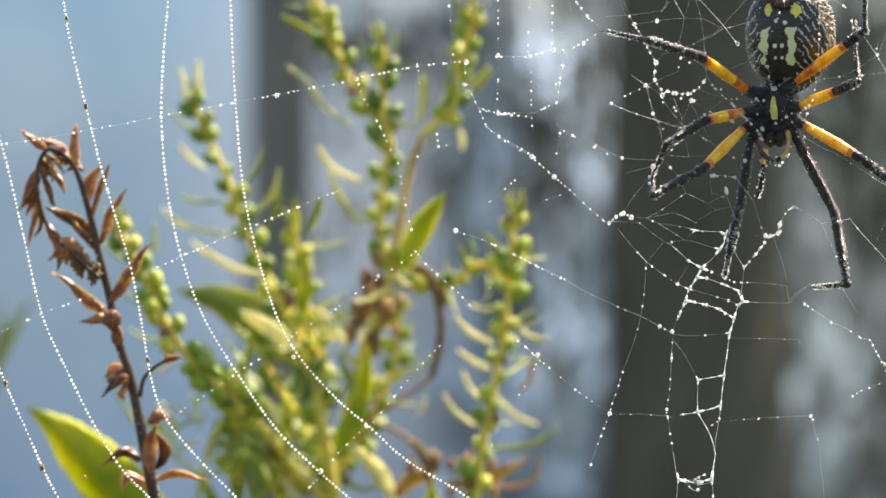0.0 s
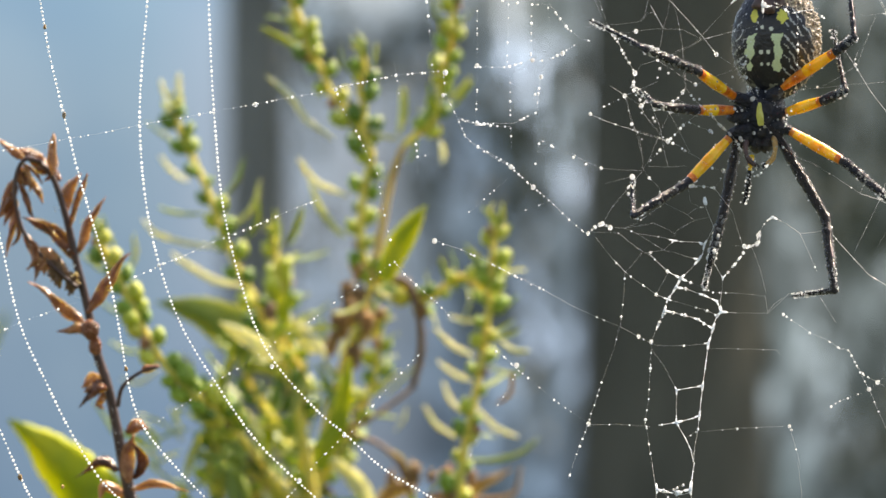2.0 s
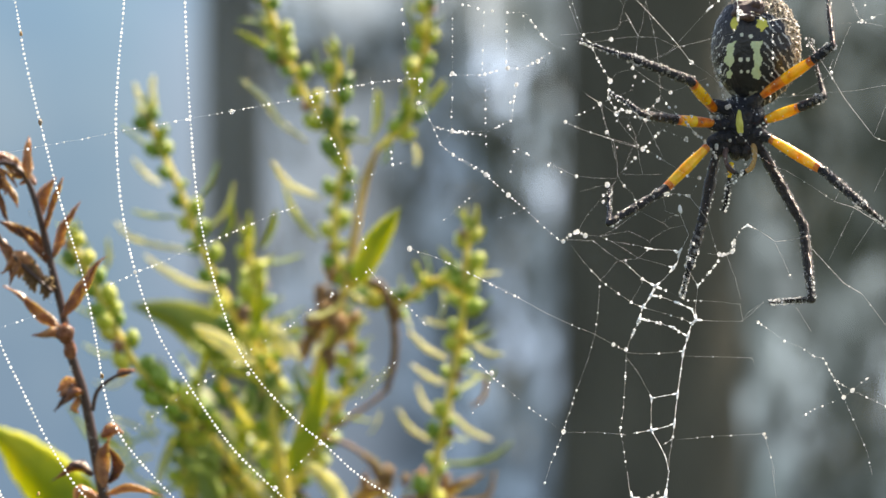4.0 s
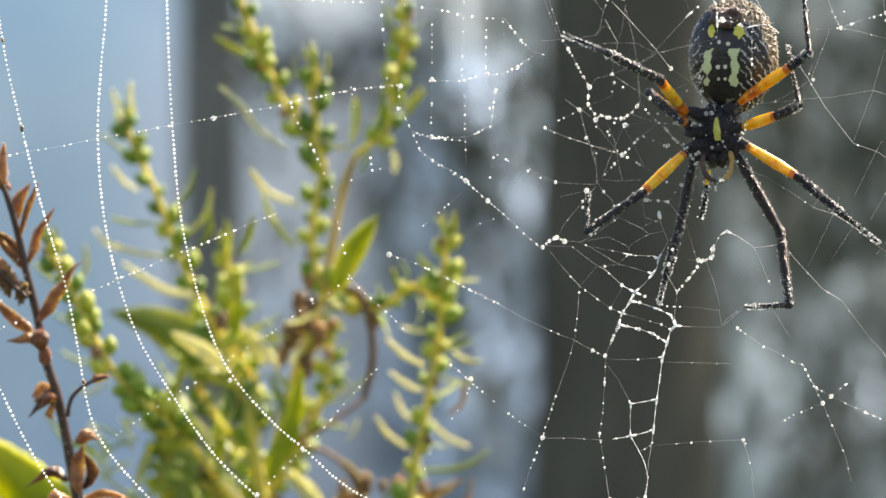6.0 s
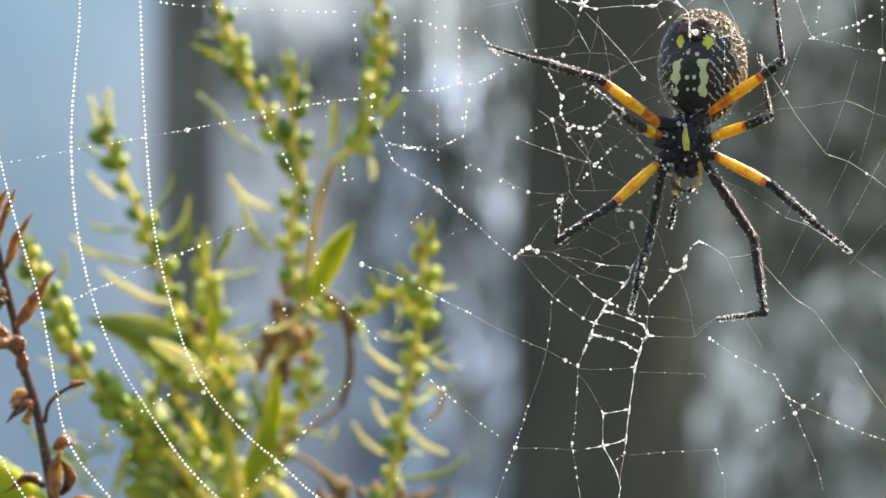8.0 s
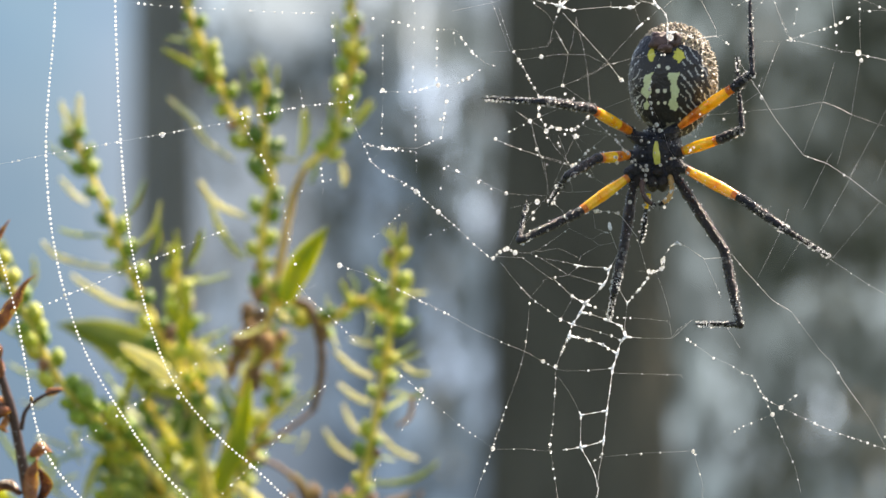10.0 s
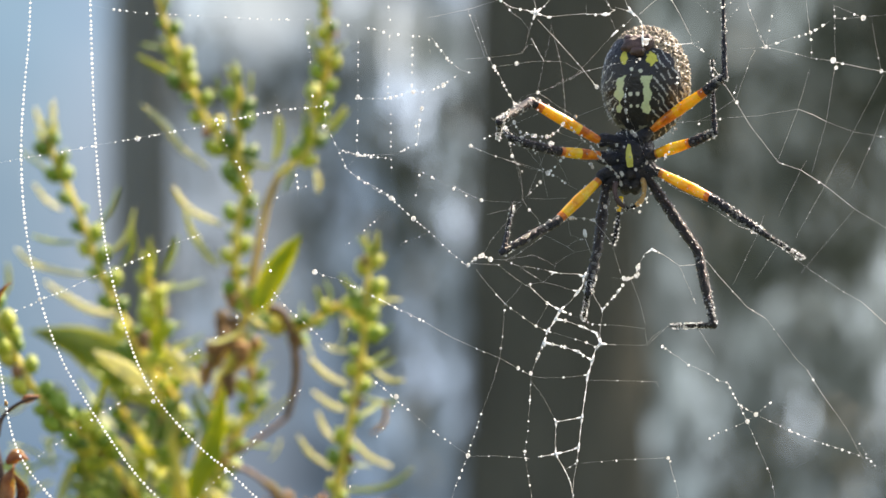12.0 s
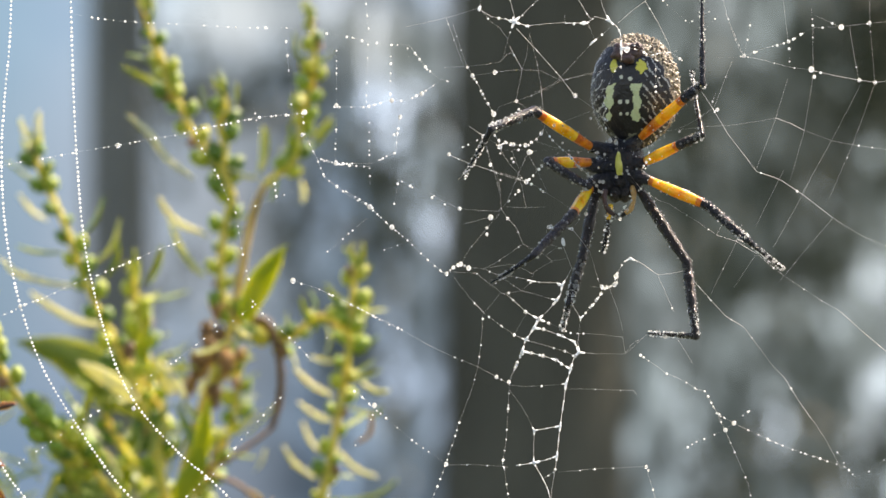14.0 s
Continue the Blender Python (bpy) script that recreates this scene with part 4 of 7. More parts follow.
strand("bare", (18.82, 17.42), (19.28, 16.34), (20.28, 14.95), (21.98, 13.02))
strand("bare", (16.74, 18.80), (17.35, 16.11), (18.12, 13.79), (18.74, 11.10))
strand("bare", (24.90, 19.88), (24.75, 22.65), (24.44, 25.74))
strand("bare", (22.75, 16.80), (21.59, 14.18), (19.66, 9.55))
strand("fine", (11.57, 16.49), (14.27, 15.26), (16.73, 14.49), (20.43, 13.41), (22.44, 12.64))
strand("bare", (48.18, 22.88), (48.95, 25.11), (50.10, 28.20), (50.64, 29.43))
strand("fine", (52.18, 29.97), (50.87, 33.05), (49.72, 35.75))
strand("dotted", (52.18, 29.97), (52.65, 31.89), (53.11, 34.59))
knot(27.52, 4.39, 0.34, 0.85, -12)
knot(27.37, -1.47, 0.50, 0.50, 0)
knot(26.60, -3.55, 0.50, 0.50, 0)
knot(24.13, -6.09, 0.55, 0.50, 0)
knot(23.51, -7.33, 0.50, 0.50, 0)
knot(27.37, -8.41, 0.42, 0.42, 0)
knot(29.06, -9.18, 0.45, 0.45, 0)
knot(29.68, -10.64, 0.60, 0.50, 0)
knot(21.97, -10.49, 0.55, 0.55, 0)
knot(28.52, -12.95, 0.50, 0.50, 0)
knot(26.60, -11.72, 0.42, 0.36, 0)
knot(23.28, -0.93, 0.30, 0.30, 0)
knot(29.91, -6.02, 0.30, 0.30, 0)
knot(22.36, -8.94, 0.35, 0.35, 0)
drop(14.35, 28.21, 0.22)
drop(15.04, 27.13, 0.32)
drop(18.12, 27.59, 0.34)
drop(16.43, 24.58, 0.22)
drop(17.97, 21.89, 0.40)
drop(17.81, 20.65, 0.27)
drop(17.81, 19.57, 0.29)
drop(16.58, 18.80, 0.34)
drop(18.66, 18.26, 0.24)
drop(18.82, 17.42, 0.38)
drop(20.67, 17.72, 0.30)
drop(19.51, 18.03, 0.24)
drop(23.13, 18.03, 0.24)
drop(24.44, 19.26, 0.29)
drop(22.82, 16.72, 0.37)
drop(17.20, 23.27, 0.22)
drop(21.05, 23.66, 0.27)
drop(21.36, 22.50, 0.22)
drop(22.52, 21.88, 0.19)
drop(21.05, 21.27, 0.14)
drop(26.21, 20.34, 0.29)
drop(29.07, 24.43, 0.35)
drop(18.89, 16.49, 0.16)
drop(26.06, 18.26, 0.20)
drop(28.29, 16.26, 0.24)
drop(29.30, 14.95, 0.21)
drop(31.22, 21.34, 0.20)
drop(32.92, 23.11, 0.26)
drop(33.07, 21.27, 0.29)
drop(17.51, 14.95, 0.29)
drop(11.88, 16.34, 0.29)
drop(22.44, 12.64, 0.38)
drop(21.36, 11.40, 0.26)
drop(24.52, 14.79, 0.24)
drop(28.37, 13.87, 0.24)
drop(24.75, 11.33, 0.21)
drop(13.34, 8.94, 0.29)
drop(17.58, 7.78, 0.42)
drop(17.04, 6.32, 0.24)
drop(17.04, 5.47, 0.26)
drop(19.89, 7.63, 0.24)
drop(11.57, 0.07, 0.32)
drop(12.49, 0.92, 0.30)
drop(13.50, 1.38, 0.37)
drop(14.57, 0.85, 0.40)
drop(20.05, -2.55, 0.21)
drop(22.36, -5.09, 0.27)
drop(24.13, -6.09, 0.32)
drop(24.82, -7.48, 0.27)
drop(25.52, -6.63, 0.22)
drop(20.82, -8.25, 0.26)
drop(19.04, -7.02, 0.18)
drop(24.75, -11.10, 0.29)
drop(23.13, -10.72, 0.24)
drop(26.60, -11.72, 0.27)
drop(27.75, -10.49, 0.22)
drop(28.75, -2.32, 0.32)
drop(29.29, -0.24, 0.26)
drop(32.84, -1.78, 0.30)
drop(32.68, -2.63, 0.26)
drop(31.99, -3.55, 0.22)
drop(31.22, -4.48, 0.21)
drop(30.60, -5.25, 0.21)
drop(34.53, -1.39, 0.34)
drop(29.14, -11.18, 0.27)
drop(27.37, -8.41, 0.24)
drop(16.04, -11.26, 0.18)
drop(21.12, -12.41, 0.21)
drop(25.52, 6.47, 0.29)
drop(27.37, 6.39, 0.22)
drop(28.68, 6.24, 0.27)
drop(20.43, 15.80, 0.19)
drop(20.67, 15.33, 0.18)
drop(18.89, 12.87, 0.14)
drop(32.38, 11.40, 0.24)
drop(32.46, 12.71, 0.27)
knot(15.98, 36.3, 0.27, 0.54, 15)
knot(20.7, 34.47, 0.62, 0.46, 0)
knot(22.55, 33.93, 0.39, 0.23, 0)
knot(30.36, 34.36, 0.77, 0.31, -5)
knot(33.77, 34.68, 0.54, 0.39, 30)
knot(31.45, 31.73, 0.46, 0.31, 0)
knot(35.4, 30.9, 0.42, 0.62, 0)
knot(36.69, 2.24, 0.62, 0.39, -5)
knot(27.92, -14.91, 0.39, 0.54, 0)
knot(27.15, -20.7, 0.39, 0.46, 0)
knot(23.6, -21.32, 0.46, 0.39, 0)
knot(23.54, -25.71, 0.54, 0.46, 20)
knot(26.7, -24.79, 0.39, 0.46, 0)
knot(25.44, -34.87, 0.54, 0.69, 0)
knot(20.91, -34.87, 0.39, 0.54, 0)
knot(23.83, -35.26, 0.69, 0.31, 0)
drop(33.88, 18.3, 0.35)
drop(4.05, 23.67, 0.35)
drop(8.14, 24.61, 0.35)
drop(5.21, 21.44, 0.31)
drop(61.45, 28.15, 0.46)
drop(61.84, 27.14, 0.31)
drop(65.56, 33.97, 0.42)
drop(69.44, 34.53, 0.31)
drop(52.21, 29.97, 0.31)
drop(68.05, 26.7, 0.31)
drop(70.23, 26.4, 0.31)
drop(58.34, 31.93, 0.27)
drop(49.74, -21.21, 0.35)
drop(50.9, -20.28, 0.35)
drop(38.92, -26.24, 0.28)
drop(20.11, -14.69, 0.31)
drop(18.41, -14, 0.31)
drop(11.58, -25.88, 0.35)
drop(4.1, 6.39, 0.39)
drop(1.01, 9.16, 0.35)
drop(-9.36, -0.92, 0.42)
drop(39.2, -26.72, 0.18)
drop(-3.54, 15.1, 0.35)
drop(-3.52, 22.95, 0.35)
drop(-7.84, 22.04, 0.42)
drop(1.07, 9.15, 0.39)
drop(-8.15, 18.96, 0.31)
drop(-19.95, -7.06, 0.27)
drop(-22.81, 19.79, 0.31)
drop(1.78, -17.9, 0.39)
HOST[0] = EDGE
drop(-33.63, 17.59, 0.39)
drop(-21.54, -27.6, 0.35)
drop(-27.74, -33.77, 0.39)
drop(-31.41, -18.16, 0.35)
drop(-46.85, -4.3, 0.31)
drop(-59.81, 16.37, 0.31)
drop(34.23, 18.26, 0.34)
drop(35.77, 14.41, 0.24)
drop(34.31, 13.56, 0.26)
drop(32.46, 12.87, 0.30)
drop(32.30, 11.48, 0.26)
drop(32.69, 16.64, 0.22)
drop(31.69, 16.87, 0.25)
drop(38.39, 15.56, 0.22)
drop(38.85, 15.95, 0.18)
drop(34.84, 7.78, 0.24)
drop(35.85, 9.09, 0.18)
drop(33.61, 11.09, 0.15)
drop(30.14, 8.47, 0.32)
drop(35.69, 30.97, 0.48)
drop(37.39, 11.71, 0.14)
drop(26.91, 18.18, 0.20)
drop(28.37, 13.87, 0.28)
drop(29.07, 16.87, 0.20)
drop(40.16, 27.12, 0.14)
drop(32.84, 22.88, 0.20)
drop(33.00, 21.27, 0.22)
drop(34.85, 28.59, 0.20)
drop(42.94, 19.80, 0.20)
drop(48.10, 22.80, 0.28)
drop(44.86, 26.50, 0.20)
drop(44.63, 27.43, 0.20)
drop(35.15, 14.02, 0.13)
drop(39.85, 19.11, 0.20)
drop(33.53, 15.25, 0.13)
drop(31.84, 14.79, 0.16)
drop(30.91, 13.56, 0.20)
drop(30.38, 14.02, 0.22)
drop(36.15, 10.94, 0.16)
drop(36.39, 10.32, 0.20)

# ---- the spider, hanging head down behind the web, its underside shown ----
SPIDER_HOME = BASE @ Matrix.Translation((35.24 * 0.001, 0.0062, 15.27 * 0.001))
SPIDER = thing("garden_spider", SPIDER_HOME, "black and yellow garden spider with orange-banded legs, wet with dew", "spider")
MM = 0.001


def mm(x, y, z):
    return Vector((x, y, z)) * MM


def blot(x, z, cx, cz, rx, rz, seed):
    """How deep a place lies in a rough-edged mark: above 0 inside."""
    n = noise.noise(Vector((x * 1.9 + seed, z * 1.9, seed))) * 0.35 + noise.noise(Vector((x * 5, z * 5, seed))) * 0.18
    return 1 - math.hypot((x - cx) / rx, (z - cz) / rz) + n


def bar(x, z, x0, x1, z0, z1, seed):
    n = noise.noise(Vector((x * 0.5 + seed, z * 0.9, seed))) * 0.55 + noise.noise(Vector((x * 3, z * 3, seed))) * 0.10
    return min(x - x0, x1 - x, (z - z0) * 0.8, (z1 - z) * 0.8) + n


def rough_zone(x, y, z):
    """Above 0 on the sunlit back and flank: pimpled tan skin, a golden highlight put into its colour."""
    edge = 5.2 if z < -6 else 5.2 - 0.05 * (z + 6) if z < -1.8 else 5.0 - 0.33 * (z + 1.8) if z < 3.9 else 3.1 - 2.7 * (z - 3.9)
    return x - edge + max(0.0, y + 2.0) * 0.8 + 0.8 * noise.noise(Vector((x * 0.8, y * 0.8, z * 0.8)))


def skin(x, y, z):
    """The colour of the abdomen at a place, in millimetres from its middle."""
    if y < 0:
        if bar(x, z, -4.30, -3.30 + 0.10 * z, -4.25, 0.75, 3.0) > 0 or bar(x, z, -0.95, 0.25, -4.4, 0.75, 8.0) > 0:
            return (0.55, 0.66, 0.42)
        if blot(x, z, -3.3, 3.35, 0.55, 1.0, 1.5) > 0.15 or blot(x, z, 0.35, 3.2, 0.85, 0.95, 5.5) > 0.15:
            return (0.66, 0.64, 0.10)
        for cx, cz, r in ((-2.35, 1.75, 0.26), (-1.15, 1.5, 0.28), (-2.5, -1.65, 0.30), (-1.55, -1.65, 0.28), (-2.4, -3.3, 0.22), (-1.5, -3.3, 0.22)):
            if math.hypot(x - cx, z - cz) < r:
                return (0.62, 0.66, 0.58)
        fork = abs(abs(x + 1.9) - 0.9 * (z + 7.5)) + 0.5 * noise.noise(Vector((x * 2.2, z * 2.2, 4.0)))
        if -7.3 < z < -5.9 and fork < 0.30:
            return (0.20, 0.21, 0.18)
    flank = abs(x + 1.9) / 4.0
    warp = noise.noise(Vector((x * 0.9, y * 0.9, z * 0.9))) * 2.6 + noise.noise(Vector((x * 2.7, y * 2.7, z * 2.7 + 5))) * 1.1
    line = math.sin((x * 1.3 * (1 if x > -1.9 else -1) + z * 0.9) * 4.4 + warp)
    broken = noise.noise(Vector((x * 1.6, y * 1.6, z * 1.6 + 31)))
    fleck = noise.noise(Vector((x * 4.2, y * 4.2, z * 4.2 + 9)))
    # brown-gold pimples; the rim's golden highlight is mixed into this tan
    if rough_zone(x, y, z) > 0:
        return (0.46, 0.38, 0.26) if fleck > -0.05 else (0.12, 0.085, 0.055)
    if flank > 0.60 and line > 0.80 and broken > -0.16:
        return (0.47, 0.50, 0.51)
    k = 0.008 + 0.010 * max(0, fleck)
    return (k * 0.85, k, k * 1.7)


def make_abdomen():
    a, b, c = 6.15, 5.0, 8.0
    mid = Vector((2.62, 0.9, 10.21))
    nu, nv = 300, 260
    bm = bmesh.new()
    layer = bm.loops.layers.float_color.new("marks")
    grid, tint = [], []
    for j in range(nv + 1):
        th = math.pi * j / nv
        ring, tr = [], []
        for i in range(nu):
            ph = 2 * math.pi * i / nu
            d = Vector((math.sin(th) * math.cos(ph), math.sin(th) * math.sin(ph), math.cos(th)))
            taper = 1.0 - 0.13 * max(0.0, -d.z) ** 2 + 0.03 * d.z
            dent = 1 + 0.018 * noise.noise(d * 6) + 0.010 * noise.noise(d * 17)
            p = Vector((d.x * a * taper, d.y * b * taper, d.z * c)) * dent
            ring.append(bm.verts.new((mid + p) * MM))
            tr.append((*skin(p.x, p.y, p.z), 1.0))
            pimple = min(1.0, max(0.0, rough_zone(p.x, p.y, p.z)))
            if pimple:
                near = noise.voronoi(p * 1.9)[0][0]
                ring[-1].co += d.normalized() * MM * pimple * 0.75 * (0.42 - min(near, 0.75))
            if j in (0, nv):
                break
        grid.append(ring), tint.append(tr)
    for j in range(nv):
        for i in range(nu):
            k = (i + 1) % nu
            if j == 0:
                corner = [(0, 0), (1, i), (1, k)]
            elif j == nv - 1:
                corner = [(j, k), (j, i), (nv, 0)]
            else:
                corner = [(j, k), (j, i), (j + 1, i), (j + 1, k)]
            f = bm.faces.new([grid[q][w] for q, w in corner])
            for loop, (q, w) in zip(f.loops, corner):
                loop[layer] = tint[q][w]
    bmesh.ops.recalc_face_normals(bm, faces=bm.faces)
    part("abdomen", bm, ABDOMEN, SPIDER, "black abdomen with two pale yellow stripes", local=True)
    # spinnerets on the underside
    for k, (x, z, r, s) in enumerate(((-1.4, 5.1, 2.3, 1.35), (-2.6, 5.9, 0.8, 0.75), (-0.3, 5.9, 0.85, 0.8), (-1.5, 4.2, 1.0, 0.7))):
        bm = bmesh.new()
        front = -b * math.sqrt(max(0.05, 1 - (x / a) ** 2 - (z / c) ** 2))
        ball(bm, (mid + Vector((x, front - (0.1 if k == 0 else 0.6), z))) * MM, (r * MM, 0.9 * MM, s * MM), 3, 0, None, 0.25, k * 3.3)
        part("spinneret", bm, SPINNERET, SPIDER, local=True)
    # short pale bristles and fine drops, thick on the sunlit flank
    rg = random.Random(11)
    bm, wet = bmesh.new(), bmesh.new()
    for _ in range(3000):
        d = Vector((rg.gauss(0, 1), rg.gauss(0, 1), rg.gauss(0, 1))).normalized()
        p = Vector((d.x * a, d.y * b, d.z * c))
        n = Vector((p.x / a ** 2, p.y / b ** 2, p.z / c ** 2)).normalized()
        lit = d.x * 0.55 + d.z * 0.45 + d.y * 0.5
        if lit > 0.40 and d.y > -0.78:
            r = 0.05 + 0.11 * rg.random() ** 2
            q = n.to_track_quat('Z', 'Y').to_matrix()
            ball(wet, (mid + p * 1.006) * MM, (r * MM, r * 1.2 * MM, r * 0.6 * MM), 1 if r < 0.12 else 2, 0, q)
        elif d.x < -0.72 and rg.random() < 0.8 or rg.random() < 0.03:
            ball(wet, (mid + p * 1.008) * MM, (0.04 + 0.08 * rg.random() ** 3) * MM, 1)
        if rg.random() < 0.10 and (d.y > -0.5 or abs(d.x) > 0.7):
            e = (n + Vector((rg.gauss(0, 0.4), rg.gauss(0, 0.4), -0.8))).normalized()
            tube(bm, [(mid + p) * MM, (mid + p + e * rg.uniform(0.3, 0.6)) * MM], lambda s: 0.024 * MM * (1 - 0.8 * s), 4)
    part("fuzz", bm, BRISTLE, SPIDER, "pale short bristles", local=True)["kind"] = "stuff"
    part("dew", wet, CLEAR_DEW, SPIDER, "fine dew on the abdomen", local=True)["kind"] = "stuff"


def make_front_body():
    bm = bmesh.new()
    ball(bm, mm(0.5, 0.3, 0.0), (3.4 * MM, 2.6 * MM, 4.0 * MM), 5, 0, None, 0.05)
    ball(bm, mm(0.4, -0.4, -2.6), (2.3 * MM, 2.0 * MM, 2.2 * MM), 4, 0, None, 0.05, 4)
    for v in bm.verts:
        v.co += v.co.normalized() * 0.18 * MM * noise.noise(v.co * 900)
    part("cephalothorax", bm, CUTICLE, SPIDER, local=True)
    bm = bmesh.new()
    ball(bm, mm(0.3, -2.0, 0.1), (1.75 * MM, 0.7 * MM, 2.3 * MM), 4, 0, None, 0.12, 9)
    part("sternum", bm, CUTICLE, SPIDER, local=True)
    bm = bmesh.new()
    ball(bm, mm(0.05, -2.62, 0.1), (0.5 * MM, 0.22 * MM, 1.7 * MM), 4, 0, Matrix.Rotation(radians(-3), 3, 'Y'), 0.3, 2)
    for v in bm.verts:
        low = (0.0001 - v.co.z) / (1.7 * MM)
        v.co.x = 0.05 * MM + (v.co.x - 0.05 * MM) * (1.0 + 0.45 * low)
    part("sternum_mark", bm, MARK, SPIDER, "bright yellow mark", local=True)
    for x, t in ((-0.45, 4), (1.05, -4)):
        bm = bmesh.new()
        ball(bm, mm(x * 0.85, -1.3, -3.95), (1.05 * MM, 1.35 * MM, 1.35 * MM), 4, 0, Matrix.Rotation(radians(t), 3, 'Y'), 0.08, x)
        part("chelicera", bm, BROWN_CUTICLE, SPIDER, local=True)
    bm = bmesh.new()
    ball(bm, mm(0.3, -2.3, -2.5), (0.8 * MM, 0.5 * MM, 0.7 * MM), 3, 0, None, 0.1, 5)
    part("mouth_plate", bm, BROWN_CUTICLE, SPIDER, local=True)
    for pts, orange, wet in ((((1.9, -1.6, -2.9), (2.15, -2.4, -4.5), (1.7, -2.8, -6.1), (0.35, -2.9, -7.2)), 0.0, 26),
                             (((-1.5, -1.6, -2.9), (-1.95, -2.4, -4.5), (-1.5, -2.8, -6.2), (-0.1, -2.9, -7.3)), 0.0, 20),
                             (((-1.0, -1.7, -5.6), (-1.35, -2.5, -7.4), (-1.6, -2.7, -9.6), (-2.2, -2.5, -12.2)), 0.36, 90)):
        bm = bmesh.new()
        line = smooth_line([mm(*q) for q in pts], 8)
        tube(bm, line, lambda s: MM * ((0.34 if orange else 0.40) - 0.12 * s + 0.05 * math.sin(11 * s)), 10, slots=lambda s: 0 if not orange and s < 0.85 or s < orange else 1)
        hair(bm, line, 0.5, 70, 7, 1, 2, wet, 0.22, 0.42)
        part("palp", bm, [ORANGE if orange else PALP if pts[0][0] > 0 else SPINNERET, BROWN_CUTICLE, CLEAR_DEW, DEW], SPIDER, local=True)
    rg = random.Random(5)
    bm = bmesh.new()
    for _ in range(300):
        d = Vector((rg.gauss(0, 1), -abs(rg.gauss(0, 1)), rg.gauss(0, 1))).normalized()
        r = 0.03 + 0.14 * rg.random() ** 5
        ball(bm, mm(0.5 + d.x * 3.5, 0.3 + d.y * 2.8, d.z * 4.1), r * MM, 2)
    part("dew", bm, DEW, SPIDER, local=True)["kind"] = "stuff"


def hair(bm, line, length, count, seed, slot, wet_slot=None, wet=0, wet_size=0.2, thick=0.6):
    """Fine hairs, and drops caught on them, round a line (local metres)."""
    rg = random.Random(seed)
    marks = length_marks(line)
    for k in range(count):
        p, d = along(line, marks, marks[-1] * rg.random())
        u = d.orthogonal().normalized()
        a = rg.uniform(0, 2 * math.pi)
        e = (u * math.cos(a) + d.cross(u) * math.sin(a) + d * 0.7).normalized()
        tube(bm, [p + e * 0.3 * MM, p + e * length * MM * rg.uniform(0.9, 2.0)], lambda s: 0.03 * MM * (1 - 0.8 * s), 3, slot=slot)
    for k in range(wet):
        p, d = along(line, marks, marks[-1] * rg.random())
        u = d.orthogonal().normalized()
        a = rg.uniform(0, 2 * math.pi)
        e = u * math.cos(a) + d.cross(u) * math.sin(a)
        r = wet_size * (0.18 + 0.82 * rg.random() ** 3.5)
        ball(bm, p + e * (thick + r * 0.3) * MM, r * MM, 1 if r < 0.12 else 2, wet_slot + (r < 0.11))


LEGS = {}
MOVES = {}


def limb_poses(joints):
    """Poses of one piece over time, its x axis along it; it turns no more than its direction does."""
    out, last = [], None
    for a, b in joints:
        x = (b - a).normalized()
        if last is None:
            z = x.cross(Vector((0, 1, 0))).normalized()
            m = Matrix((x, z.cross(x), z)).transposed()
        else:
            m = last.col[0].rotation_difference(x).to_matrix() @ last
        last = m
        m = m.to_4x4()
        m.translation = a
        out.append(m)
    return out


EYE_MM = Vector((-35.24, -436.2, -15.27))      # the eye, from the spider's home


def bones(rows, hip_y=-1.4):
    """Joints in depth: each piece keeps its length and ends on its joint's line of sight, on whichever side turns it least."""
    sight = [[(Vector((r[i], 0, r[i + 1])) - EYE_MM).normalized() for i in (1, 3, 5, 7)] for r in rows]
    flat = [[Vector((r[i], 0, r[i + 1])) for i in (1, 3, 5, 7)] for r in rows]
    here = [EYE_MM + w[0] * ((hip_y - EYE_MM.y) / w[0].y) for w in sight]
    out, size = [[p] for p in here], []
    for k, liked in ((0, -1), (1, -1), (2, 1)):
        n = 1.02 * max((f[k + 1] - f[k]).length for f in flat)
        size.append(n)
        best = {}
        for i, w in enumerate(sight):
            step = {}
            for sign in (-1, 1):
                off = EYE_MM - here[i]
                half = off.dot(w[k + 1])
                gone = math.sqrt(max(0.0, half * half - off.length_squared + n * n))
                q = (off + w[k + 1] * (-half + sign * gone)).normalized()
                cost = 0.0 if sign == liked else 0.12
                if i:
                    prior = min((best[p][0] + best[p][1][-1].angle(q) ** 2, p) for p in (-1, 1))
                    step[sign] = (prior[0] + cost, best[prior[1]][1] + [q])
                else:
                    step[sign] = (cost, [q])
            best = step
        way = min(best.values(), key=lambda c: c[0])[1]
        here = [p + q * n for p, q in zip(here, way)]
        for chain, p in zip(out, here):
            chain.append(p)
    return size, [[q * MM for q in chain] for chain in out]


